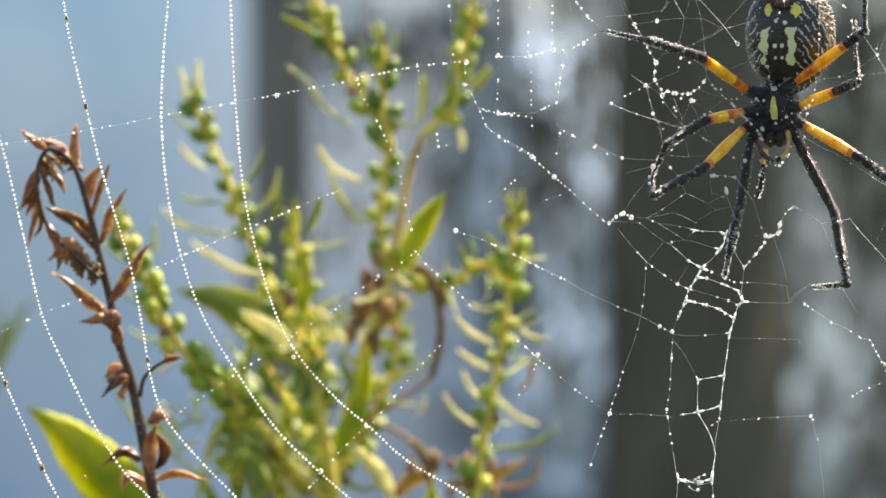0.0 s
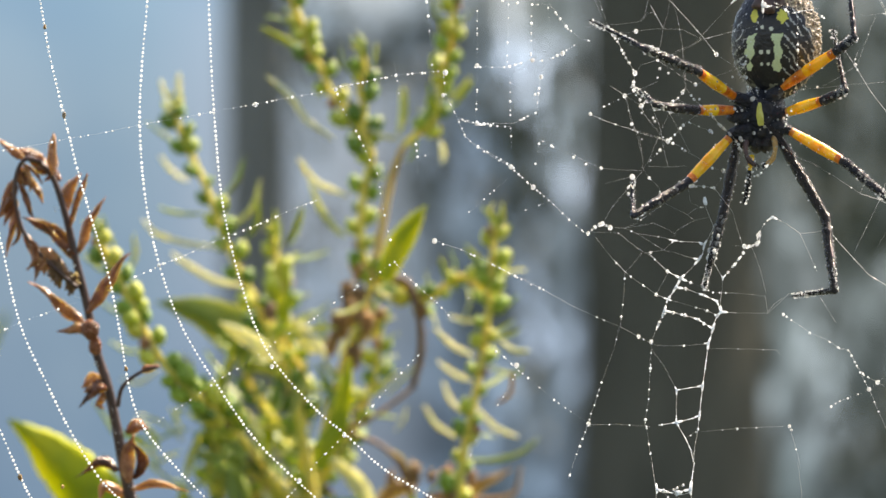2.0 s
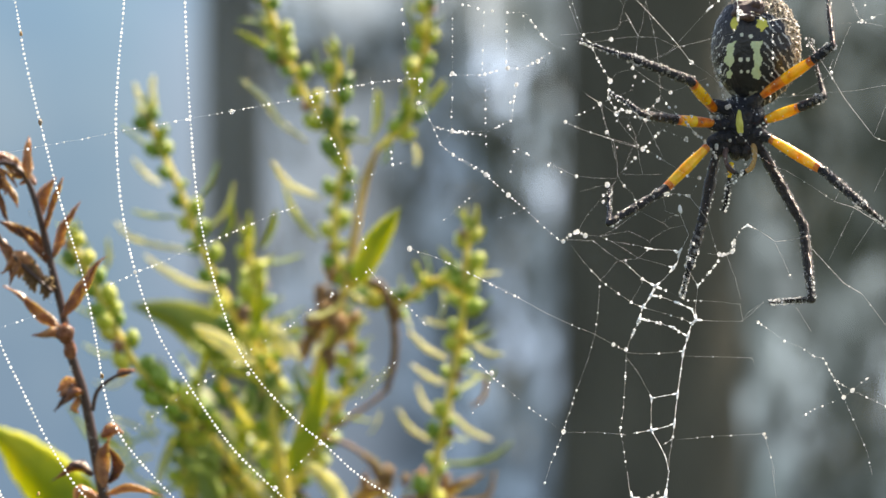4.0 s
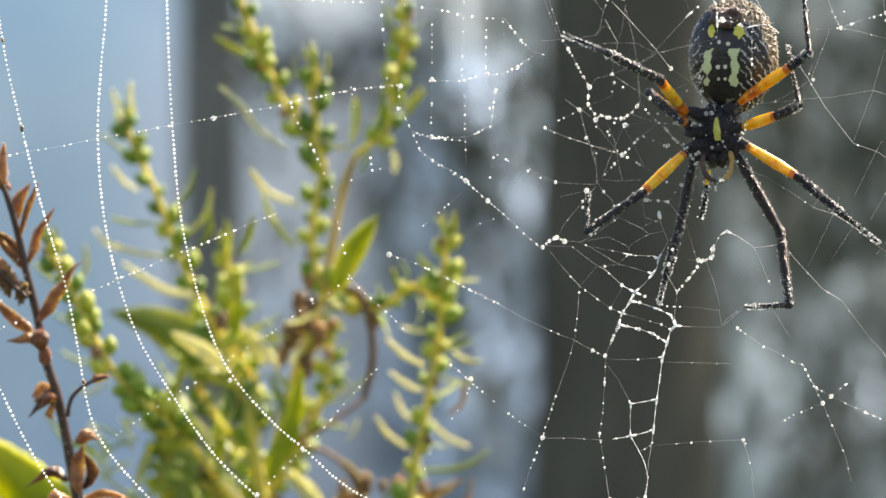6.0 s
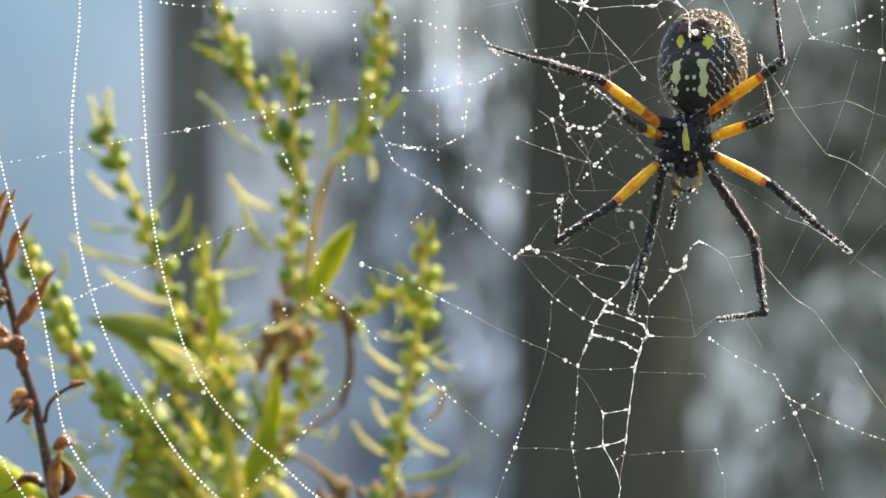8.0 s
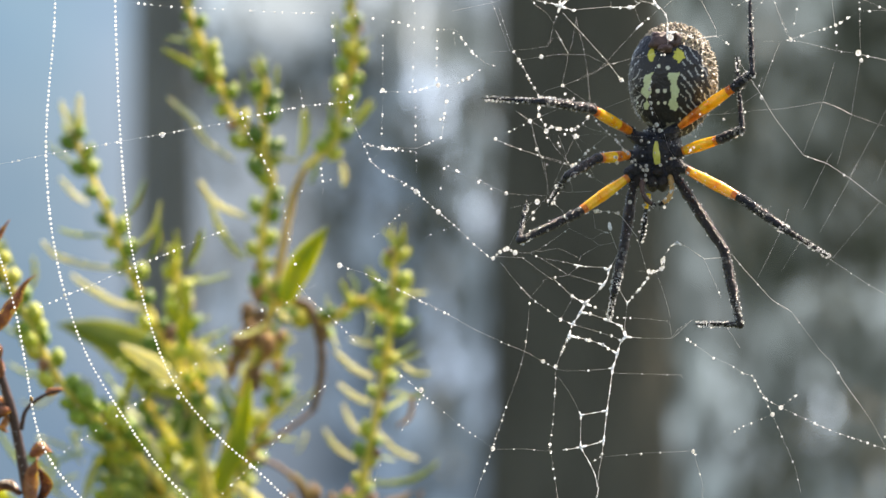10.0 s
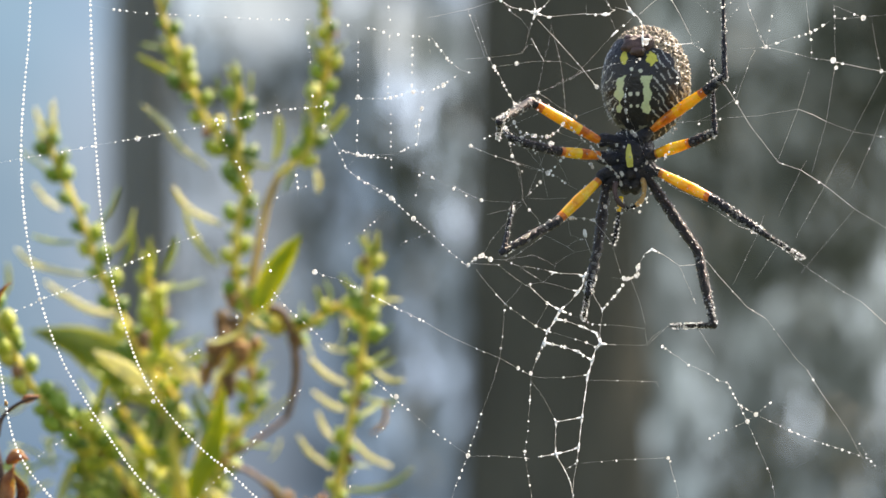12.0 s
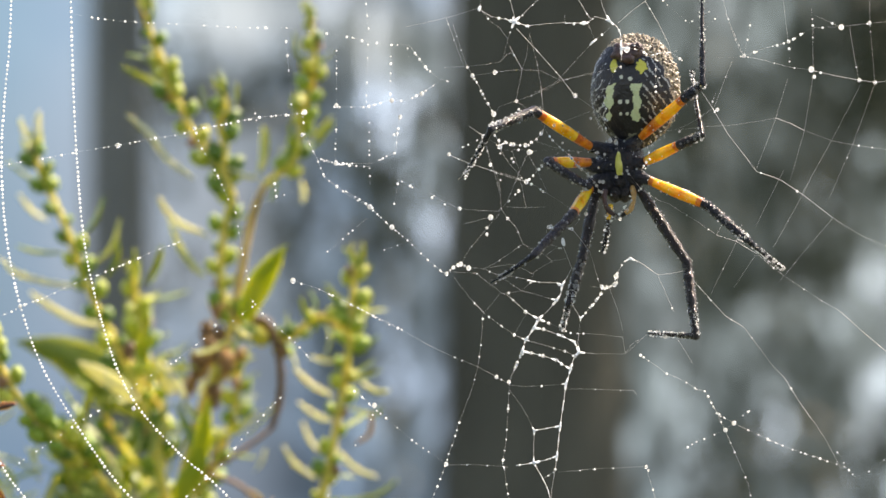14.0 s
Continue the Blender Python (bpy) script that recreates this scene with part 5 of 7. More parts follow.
def leg(key, rows, banded=True, girth=1.0, wet=1.0, hip_y=-1.4, tawny_shade=0.10):
    """A leg in three pieces: thigh (the leg itself), tibia and metatarsus. rows: t, then x, z of hip, knee, ankle, tip."""
    size, joints = bones(rows, hip_y)
    seed = len(LEGS) + 21
    first = joints[0]
    chains = [limb_poses([(j[k], j[k + 1]) for j in joints]) for k in range(3)]
    poses = [c[0] for c in chains]

    def piece(length, r0, r1, bulge, k):
        line = [Vector((length * MM * i / 36, 0.00012 * math.sin(3.1 * i / 36), 0)) for i in range(37)]
        bm = bmesh.new()
        r = lambda s: girth * MM * ((r0 + (r1 - r0) * s) * (1 + bulge * math.sin(math.pi * min(1, s * 1.02)) ** 2) * (1 + (0.05 if k == 0 and banded else 0.18) * noise.noise(Vector((s * 13, seed * 1.7, k))) + 0.10 * (k > 0) * noise.noise(Vector((s * 31, seed, k)))))
        if k == 0:
            # red-brown hip and end bands; hip reach beyond 0.10 is shade put into colour
            slot = (lambda s: 4 if 0.02 < s < tawny_shade or 0.83 < s < 0.90 else 1 if 0.02 < s < 0.90 else 0) if banded else None
            tube(bm, line, r, 16, slots=slot)
            ball(bm, Vector((0, 0, 0)), (0.74 * MM * girth, 0.74 * MM * girth, 0.74 * MM * girth), 3)
            ball(bm, Vector((length * MM, 0, 0)), 0.74 * MM * girth, 3)
            hair(bm, line, 0.75, 46, seed, 0, 2, int(60 * wet), 0.14, 0.8 * girth)
        else:
            tube(bm, line, r, 12)
            ball(bm, Vector((length * MM, 0, 0)), r(1.0), 3)
            hair(bm, line, 0.65, 60, seed + k, 0, 2, int((190 if k == 1 else 170) * wet), 0.25 if k == 1 else 0.17, (0.55 if k == 1 else 0.34) * girth)
        return bm

    dark = CUTICLE if banded else BROWN_CUTICLE
    hip = first[0]
    root = mm(0.5, hip_y, hip.z / MM * 0.45)
    bm = bmesh.new()
    turn = (hip - root).to_track_quat('X', 'Z').to_matrix()
    ball(bm, root.lerp(hip, 0.62), ((hip - root).length * 0.52, 0.95 * MM, 0.95 * MM), 4, 0, turn, 0.12, seed)
    part("coxa", bm, dark, SPIDER, local=True)
    thigh = part("leg", piece(size[0], 0.60, 0.66, 0.26, 0), [dark, ORANGE, CLEAR_DEW, DEW, RED_BAND], SPIDER, "orange-banded leg" if banded else "dark brown leg", local=True)
    thigh.matrix_local = poses[0]
    kids = [thigh]
    for k, name in ((1, "tibia"), (2, "metatarsus")):
        bm = piece(size[k], (0.68, 0.44)[k - 1], (0.48, 0.09)[k - 1], 0.12 if k == 1 else 0.0, k)
        ob = part(name, bm, [dark, ORANGE, CLEAR_DEW, DEW], None)
        ob.parent = thigh
        ob.matrix_local = poses[0].inverted() @ poses[k]
        kids.append(ob)
    LEGS[key] = kids
    if len(rows) > 1:
        keyed = [[], [], []]
        for i, r in enumerate(rows):
            root_turn = chains[0][i].inverted()
            keyed[0].append((r[0], chains[0][i]))
            keyed[1].append((r[0], root_turn @ chains[1][i]))
            keyed[2].append((r[0], root_turn @ chains[2][i]))
        MOVES[key] = keyed


make_abdomen()
make_front_body()
leg_r1_1 = [
    (0, 2.59, -2.59, 8.62, -14.18, 10.32, -24.2, 5.56, -24.66),
    (0.5, 2.59, -2.59, 8.3, -13.63, 10.01, -24.01, 5.12, -24.6),
    (1, 2.59, -2.59, 9.27, -14.16, 10.5, -24.54, 4.54, -25.25),
    (1.5, 2.59, -2.59, 9.39, -13.92, 10.74, -24.19, 4.9, -25.01),
    (2, 2.59, -2.59, 9.24, -14.05, 10.47, -24.19, 4.62, -25.02),
    (2.5, 2.59, -2.59, 9.12, -14.28, 10.36, -24.43, 4.39, -24.89),
    (3, 2.59, -2.59, 9.15, -14.29, 10.16, -24.44, 4.18, -24.9),
    (5.5, 2.59, -2.59, 8.89, -14.04, 10.26, -24.32, 4.4, -24.79),
    (6, 2.59, -2.59, 9.02, -14.04, 10.27, -24.2, 4.17, -24.55),
    (6.5, 2.59, -2.59, 9.07, -13.92, 10.32, -24.09, 4.46, -24.56)]
leg_r1_2 = [
    (7, 2.59, -2.59, 9.23, -13.83, 10.36, -23.99, 4.37, -24.59),
    (7.5, 2.59, -2.59, 9.23, -13.17, 10.73, -23.57, 4.74, -24.29),
    (8, 2.59, -2.59, 9.74, -13.59, 11.11, -23.87, 4.64, -24.84),
    (10.5, 2.59, -2.59, 9.6, -13.1, 11.83, -23.51, 5.95, -23.52),
    (11, 2.59, -2.59, 9.53, -12.81, 11.75, -23.34, 5.99, -23.71),
    (11.5, 2.59, -2.59, 9.97, -13.12, 12.09, -23.41, 5.84, -23.42),
    (12, 2.59, -2.59, 9.81, -12.97, 12.04, -23.27, 6.03, -23.51),
    (12.5, 2.59, -2.59, 9.49, -13.24, 11.61, -23.53, 5.96, -24.02),
    (13, 2.59, -2.59, 10.63, -13.35, 12.02, -23.52, 5.17, -23.42),
    (13.5, 2.59, -2.59, 10.4, -12.75, 11.91, -23.05, 5.3, -22.93)]
leg_r1_3 = [
    (14, 2.59, -2.59, 9.73, -13.45, 11, -23.75, 4.38, -23.4)]
leg("leg_r1", leg_r1_1 + leg_r1_2 + leg_r1_3, banded=False, girth=1.05, wet=1.3)
leg_l1_1 = [
    (0, -2.96, -4.15, -4.37, -13.2, -5.81, -19.56, -6.62, -23.41),
    (0.5, -2.96, -4.15, -4.52, -13.17, -6.07, -19.51, -6.95, -23.35),
    (1, -2.96, -4.15, -4.91, -13.42, -6.74, -19.93, -7.78, -23.88),
    (1.5, -2.96, -4.15, -4.69, -13.54, -6.36, -20.13, -7.3, -24.13),
    (2, -2.96, -4.15, -4.82, -13.54, -6.57, -20.13, -7.57, -24.13),
    (2.5, -2.96, -4.15, -4.87, -13.54, -6.67, -20.13, -7.69, -24.13),
    (3, -2.96, -4.15, -4.97, -13.54, -6.84, -20.14, -7.91, -24.13),
    (5.5, -2.96, -4.15, -4.83, -13.6, -6.59, -20.24, -7.59, -24.27),
    (6, -2.96, -4.15, -4.93, -13.55, -6.77, -20.16, -7.82, -24.16),
    (6.5, -2.96, -4.15, -4.74, -13.56, -6.45, -20.16, -7.42, -24.16)]
leg_l1_2 = [
    (7, -2.96, -4.15, -4.84, -13.51, -6.62, -20.09, -7.63, -24.07),
    (7.5, -2.96, -4.15, -4.73, -13.21, -6.42, -19.56, -7.39, -23.42),
    (8, -2.96, -4.15, -4.78, -13.52, -6.5, -20.09, -7.49, -24.08),
    (10.5, -2.96, -4.15, -4.17, -12.85, -5.47, -18.95, -6.19, -22.65),
    (11, -2.96, -4.15, -4.15, -12.99, -5.44, -19.2, -6.15, -22.96),
    (11.5, -2.96, -4.15, -4.17, -12.75, -5.47, -18.78, -6.19, -22.44),
    (12, -2.96, -4.15, -4.13, -12.85, -5.41, -18.96, -6.12, -22.66),
    (12.5, -2.96, -4.15, -4.11, -13.2, -5.37, -19.55, -6.07, -23.4),
    (13, -2.96, -4.15, -4.54, -12.97, -6.1, -19.17, -6.98, -22.92),
    (13.5, -2.96, -4.15, -4.36, -12.81, -5.8, -18.88, -6.61, -22.57)]
leg_l1_3 = [
    (14, -2.96, -4.15, -4.85, -13.02, -6.64, -19.25, -7.65, -23.03)]
leg("leg_l1", leg_l1_1 + leg_l1_2 + leg_l1_3, banded=False, girth=1.0, wet=1.5)
leg_r2_1 = [
    (0, 4.23, -2.04, 11.98, -6.62, 18.3, -11.27, 23.91, -15.1),
    (0.5, 4.23, -2.04, 11.19, -6.55, 17.77, -11.14, 23.6, -14.91),
    (1, 4.23, -2.04, 12.15, -6.84, 17.78, -11.62, 22.78, -15.56),
    (1.5, 4.23, -2.04, 12.03, -6.48, 17.99, -11.51, 23.26, -15.67),
    (2, 4.23, -2.04, 12.13, -6.6, 17.89, -11.56, 23.01, -15.67),
    (2.5, 4.23, -2.04, 12.13, -6.71, 17.84, -11.61, 22.89, -15.66),
    (3, 4.23, -2.04, 12.04, -6.71, 17.62, -11.61, 22.57, -15.66),
    (5.5, 4.23, -2.04, 12.03, -6.82, 17.88, -11.78, 23.07, -15.89),
    (6, 4.23, -2.04, 11.8, -6.69, 17.59, -11.6, 22.73, -15.65),
    (6.5, 4.23, -2.04, 11.97, -6.58, 17.89, -11.54, 23.14, -15.65)]
leg_r2_2 = [
    (7, 4.23, -2.04, 12.12, -6.48, 17.92, -11.44, 23.06, -15.55),
    (7.5, 4.23, -2.04, 11.77, -6.3, 17.89, -11.01, 23.31, -14.89),
    (8, 4.23, -2.04, 12.27, -6.24, 18.01, -11.33, 23.1, -15.55),
    (10.5, 4.23, -2.04, 12.14, -6.22, 18.66, -10.55, 24.44, -14.09),
    (11, 4.23, -2.04, 11.94, -6.17, 18.65, -10.69, 24.61, -14.4),
    (11.5, 4.23, -2.04, 12.51, -5.88, 18.84, -10.26, 24.46, -13.86),
    (12, 4.23, -2.04, 12.22, -5.97, 18.75, -10.42, 24.54, -14.08),
    (12.5, 4.23, -2.04, 12.03, -5.98, 18.75, -10.82, 24.71, -14.81),
    (13, 4.23, -2.04, 13.17, -5.5, 18.81, -10.33, 23.81, -14.33),
    (13.5, 4.23, -2.04, 12.93, -4.9, 18.83, -9.86, 24.06, -13.96)]
leg_r2_3 = [
    (14, 4.23, -2.04, 12.61, -5.59, 18.19, -10.43, 23.15, -14.43)]
leg("leg_r2", leg_r2_1 + leg_r2_2 + leg_r2_3, wet=1.2)
leg_r3_1 = [
    (0, 3.6, 0.31, 9.04, 2.54, 11.92, 3.86, 11.28, 12.36),
    (0.5, 3.6, 0.31, 9.2, 1.91, 12.07, 3.22, 10.97, 12.55),
    (1, 3.6, 0.31, 9.2, 1.98, 12.08, 3.29, 10.14, 11.91),
    (1.5, 3.6, 0.31, 9.2, 2.1, 12.08, 3.41, 10.62, 11.8),
    (2, 3.6, 0.31, 9.17, 2.1, 12.05, 3.42, 10.35, 11.8),
    (2.5, 3.6, 0.31, 9.18, 2.34, 12.06, 3.66, 10.23, 11.82),
    (3, 3.6, 0.31, 9.09, 2.35, 11.97, 3.67, 9.9, 11.83),
    (5.5, 3.6, 0.31, 8.95, 2.25, 11.84, 3.58, 10.35, 11.62),
    (6, 3.6, 0.31, 8.83, 2.14, 11.72, 3.47, 10, 11.87),
    (6.5, 3.6, 0.31, 9, 2.26, 11.89, 3.59, 10.41, 11.87)]
leg_r3_2 = [
    (7, 3.6, 0.31, 9.03, 2.36, 11.92, 3.69, 10.31, 11.98),
    (7.5, 3.6, 0.31, 9.27, 2.06, 12.16, 3.39, 10.56, 12.64),
    (8, 3.6, 0.31, 9.18, 2.24, 12.07, 3.57, 10.34, 11.98),
    (10.5, 3.6, 0.31, 9.28, 2.03, 12.18, 3.36, 11.63, 13.46),
    (11, 3.6, 0.31, 9.44, 1.84, 12.34, 3.17, 11.8, 13.15),
    (11.5, 3.6, 0.31, 9.15, 2.37, 12.06, 3.71, 11.64, 13.69),
    (12, 3.6, 0.31, 9.23, 2.16, 12.13, 3.5, 11.71, 13.48),
    (12.5, 3.6, 0.31, 9.03, 2.14, 11.94, 3.48, 11.88, 12.75),
    (13, 3.6, 0.31, 9.08, 2.99, 11.99, 4.33, 10.96, 13.24),
    (13.5, 3.6, 0.31, 9.45, 2.75, 12.35, 4.1, 11.21, 13.61)]
leg_r3_3 = [
    (14, 3.6, 0.31, 8.9, 2.89, 11.8, 4.24, 10.28, 13.14)]
leg("leg_r3", leg_r3_1 + leg_r3_2 + leg_r3_3, wet=0.7)
leg_r4_1 = [
    (0, 3.06, 3.67, 10.87, 9.31, 12.89, 10.94, 12.78, 25.97),
    (0.5, 3.06, 3.67, 10.67, 9.39, 12.69, 11.02, 12.46, 26.17),
    (1, 3.06, 3.67, 11.39, 8.98, 13.42, 10.61, 11.63, 25.54),
    (1.5, 3.06, 3.67, 11.51, 9.11, 13.54, 10.74, 12.11, 25.43),
    (2, 3.06, 3.67, 11.24, 9.11, 13.27, 10.74, 11.84, 25.44),
    (2.5, 3.06, 3.67, 11.13, 9.13, 13.15, 10.76, 11.72, 25.46),
    (3, 3.06, 3.67, 11.03, 9.13, 13.06, 10.77, 11.39, 25.47),
    (5.5, 3.06, 3.67, 11.25, 9.16, 13.28, 10.8, 11.83, 25.29),
    (6, 3.06, 3.67, 11.02, 9.16, 13.05, 10.8, 11.48, 25.54),
    (6.5, 3.06, 3.67, 10.95, 9.29, 12.99, 10.94, 11.89, 25.55)]
leg_r4_2 = [
    (7, 3.06, 3.67, 10.98, 9.4, 13.01, 11.04, 11.8, 25.66),
    (7.5, 3.06, 3.67, 11.22, 9.34, 13.26, 10.98, 12.04, 26.33),
    (8, 3.06, 3.67, 11.72, 9.52, 13.75, 11.17, 11.83, 25.67),
    (10.5, 3.06, 3.67, 11.4, 9.58, 13.44, 11.23, 13.11, 27.17),
    (11, 3.06, 3.67, 11.56, 9.27, 13.59, 10.92, 13.27, 26.87),
    (11.5, 3.06, 3.67, 11.28, 9.69, 13.32, 11.34, 13.11, 27.42),
    (12, 3.06, 3.67, 11.47, 9.6, 13.51, 11.25, 13.19, 27.21),
    (12.5, 3.06, 3.67, 11.4, 9.22, 13.44, 10.87, 13.35, 26.48),
    (13, 3.06, 3.67, 10.49, 9.71, 12.53, 11.36, 12.43, 26.97),
    (13.5, 3.06, 3.67, 10.49, 9.71, 12.53, 11.37, 12.68, 27.34)]
leg_r4_3 = [
    (14, 3.06, 3.67, 9.81, 9.62, 11.85, 11.27, 11.75, 26.88)]
leg("leg_r4", leg_r4_1 + leg_r4_2 + leg_r4_3, wet=0.7, tawny_shade=0.4)
leg_l4_1 = [
    (0, -3.46, 2.63, -9.87, 7.32, -16.91, 9.51, -22.77, 10.84),
    (0.5, -3.62, 2.46, -12.45, 7.15, -17.3, 8.95, -22.93, 12.94),
    (1, -3.73, 2.53, -11.63, 7.61, -18.44, 11.21, -24.22, 14.34),
    (1.5, -3.2, 2.5, -12.19, 7.82, -16.1, 8.44, -21.57, 10.48),
    (2, -3.26, 2.55, -8.58, 6.22, -15.54, 9.19, -23.2, 13.18),
    (2.5, -3.17, 2.36, -7.94, 5.96, -16.15, 10.49, -22.95, 14.64),
    (3, -2.98, 1.9, -8.69, 6.43, -16.9, 10.34, -23.15, 14.88),
    (3.2, -2.97, 1.95, -8.37, 6.1, -16.58, 10.24, -22.99, 14.62),
    (5.3, -3.68, 1.64, -5.79, 6.18, -14.78, 7.27, -22.68, 8.05),
    (5.5, -3.67, 2.05, -7.66, 7.05, -15.01, 8.07, -22.51, 8.54)]
leg_l4_2 = [
    (6, -4.01, 2.41, -7.84, 7.1, -14.88, 10.62, -21.29, 13.43),
    (6.5, -3.82, 2.26, -8.2, 6.95, -14.45, 11.1, -21.1, 15.55),
    (7, -3.78, 2.4, -7.3, 7.25, -13.32, 11.24, -20.98, 16.48),
    (7.5, -2.9, 2.44, -11.58, 8.07, -18.22, 9.32, -24.87, 10.1),
    (8, -3.17, 2.1, -11.77, 8.51, -19.2, 10.7, -27.1, 13.05),
    (8.2, -3.21, 1.64, -12.2, 7.27, -18.06, 8.68, -24.87, 9.31),
    (10.3, -3.44, 3.21, -8.76, 6.33, -15.25, 7.35, -22.91, 7.58),
    (10.5, -4.27, 2.14, -11.86, 6.6, -16.55, 6.05, -21.24, 3.55),
    (11, -3.47, 2.19, -12.85, 7.66, -17.54, 7.04, -22.62, 5.71),
    (11.5, -3.45, 2.02, -10.73, 7.03, -16.36, 5.85, -22.38, 3.04)]
leg_l4_3 = [
    (12, -3.56, 2.05, -13.33, 7.6, -17.79, 4.78, -18.03, 2.51),
    (12.5, -3.7, 1.94, -12.84, 7.81, -17.14, 5.46, -18.32, 2.33),
    (13, -3.3, 2.23, -9.32, 7.63, -16.36, 5.12, -20.66, -1.44),
    (13.3, -3.28, 2.5, -10.09, 7.74, -15.17, 5.86, -20.8, -1.25),
    (13.6, -3.36, 2.5, -9.77, 7.51, -15.95, 4.3, -21.58, -2.27),
    (14, -3.44, 2.35, -11.49, 7.43, -17.52, 4.85, -21.43, -1.8)]
leg("leg_l4", leg_l4_1 + leg_l4_2 + leg_l4_3, wet=1.1, tawny_shade=0.3)
leg_l3_1 = [
    (0, -3.77, -0.34, -9.24, -1.52, -14.56, -4.8, -16.75, -9.88),
    (0.4, -4.12, 0.18, -9.59, -0.37, -12.48, -1.07, -15.22, -1.85),
    (0.5, -3.62, 0.35, -8, 0.66, -11.67, 1.29, -14.8, 2.7),
    (1, -3.73, 0.42, -8.58, 2.61, -12.96, 5.5, -18.2, 10.43),
    (1.5, -3.12, 0.94, -8.67, 1.72, -13.75, 4.3, -18.44, 8.21),
    (2, -3.26, 0.75, -8.74, 0.75, -14.21, 1.53, -17.49, 4.11),
    (2.5, -3.17, 0.8, -8.8, 0.87, -13.88, 1.42, -16.7, 4),
    (3, -2.98, 0.33, -9.47, 0.96, -14.55, 2.13, -18.07, 4.87),
    (5.3, -3.44, -0.16, -7.74, 0.31, -10.87, 0.63, -13.21, 1.56),
    (5.4, -3.23, 0.05, -8.15, 1.38, -8.15, 0.29, -8.55, 0.05)]
leg_l3_2 = [
    (5.5, -3.51, 0.49, -9.14, 2.36, -5.23, -1.08, -6.8, 0.33),
    (6, -3.7, 0.69, -9.02, 5.15, -4.72, 1.24, -7.06, 3.58),
    (6.5, -3.51, 0.85, -8.2, 6.01, -3.9, 1.48, -6.24, 3.67),
    (6.9, -3.57, 0.91, -9.51, 4.03, -6.23, 1.69, -7.79, 2.86),
    (7.1, -3.54, 0.74, -8.62, 2.54, -9.17, 2.3, -10.19, 2.54),
    (7.2, -3.46, 0.79, -7.99, 1.18, -11.51, 1.42, -13.31, 1.57),
    (7.5, -2.9, 0.72, -6.88, 1.65, -10.25, 3.84, -11.18, 5.72),
    (8, -3.33, 0.69, -5.91, 1.79, -9.35, 4.37, -12.94, 7.34),
    (8.2, -3.21, 0.23, -7.51, 2.35, -11.49, 5, -15.48, 7.27),
    (10.3, -3.44, -0.31, -7.98, -0.94, -12.43, -3.68, -15.25, -8.21)]
leg_l3_3 = [
    (10.4, -3.54, -0.73, -6.98, -1.05, -12.22, -3.55, -16.75, -8.08),
    (10.5, -4.04, 0.26, -8.34, 0.58, -11.47, 0.73, -13.81, 0.42),
    (10.6, -4, 0.43, -7.29, 0.98, -10.81, 1.99, -13.93, 3.09),
    (11, -3.47, 0.31, -9.33, 1.41, -14.02, 2.58, -18.32, 5.16),
    (11.2, -3.4, 0.31, -9.11, 0.31, -13.41, 0.46, -16.53, 0.7),
    (11.5, -3.45, -0.33, -9, -1.5, -13.54, -4.86, -15.81, -8.77),
    (12, -3.56, 0.17, -9.82, 0.79, -16.15, 2.51, -18.03, 4.78),
    (12.5, -3.85, 0.07, -9.72, -0.01, -16.52, 0.69, -18.24, 2.72),
    (13, -3.3, -0.27, -7.84, -0.9, -11.28, -3.95, -13.70, -9.45),
    (13.3, -3.05, -0.23, -7.35, -2.35, -10.63, -4.3, -12.9, -7.12)]
leg_l3_4 = [
    (13.5, -3.49, -0.27, -8.11, -1.30, -11.71, -3.50, -13.74, -7.89),
    (13.7, -3.95, -0.64, -8.79, -2.59, -13.56, -4.7, -15.44, -7.36),
    (13.8, -3.99, -0.24, -9.77, -0.79, -11.41, -2.82, -12.59, -4.54),
    (13.9, -3.71, 0.15, -9.5, 0.15, -7.94, -1.57, -7.78, -2.04),
    (14, -3.44, 0.31, -9.54, 0.39, -3.91, -2.97, -6.02, -2.03)]
leg("leg_l3", leg_l3_1 + leg_l3_2 + leg_l3_3 + leg_l3_4, wet=0.6, tawny_shade=0.45)
leg_l2_1 = [
    (0, -3.77, -2.53, -9.48, -8.16, -16.52, -11.92, -16.28, -8.01),
    (1.5, -3.74, -2.82, -9.69, -9.23, -16.88, -13.69, -17.19, -7.82),
    (3, -3.76, -2.95, -10.25, -9.6, -17.68, -13.74, -17.84, -8.81),
    (5.5, -4.14, -3.11, -10.32, -8.9, -17.74, -13.98, -17.59, -8.12),
    (7.5, -3.37, -2.41, -10.25, -8.67, -17.6, -13.83, -17.44, -6.95),
    (8.2, -3.36, -3.05, -10.09, -9.15, -17.67, -13.84, -16.89, -6.8),
    (10.3, -3.44, -3.05, -10.71, -8.13, -18.77, -11.89, -17.75, -6.57),
    (11.5, -3.45, -3.14, -9.55, -8.38, -17.76, -12.52, -16.2, -5.64),
    (12.5, -4.01, -2.91, -10.26, -9.4, -16.91, -13.46, -16.13, -6.5),
    (13, -3.54, -3.09, -10.34, -8.4, -18, -11.84, -17.85, -5.67)]
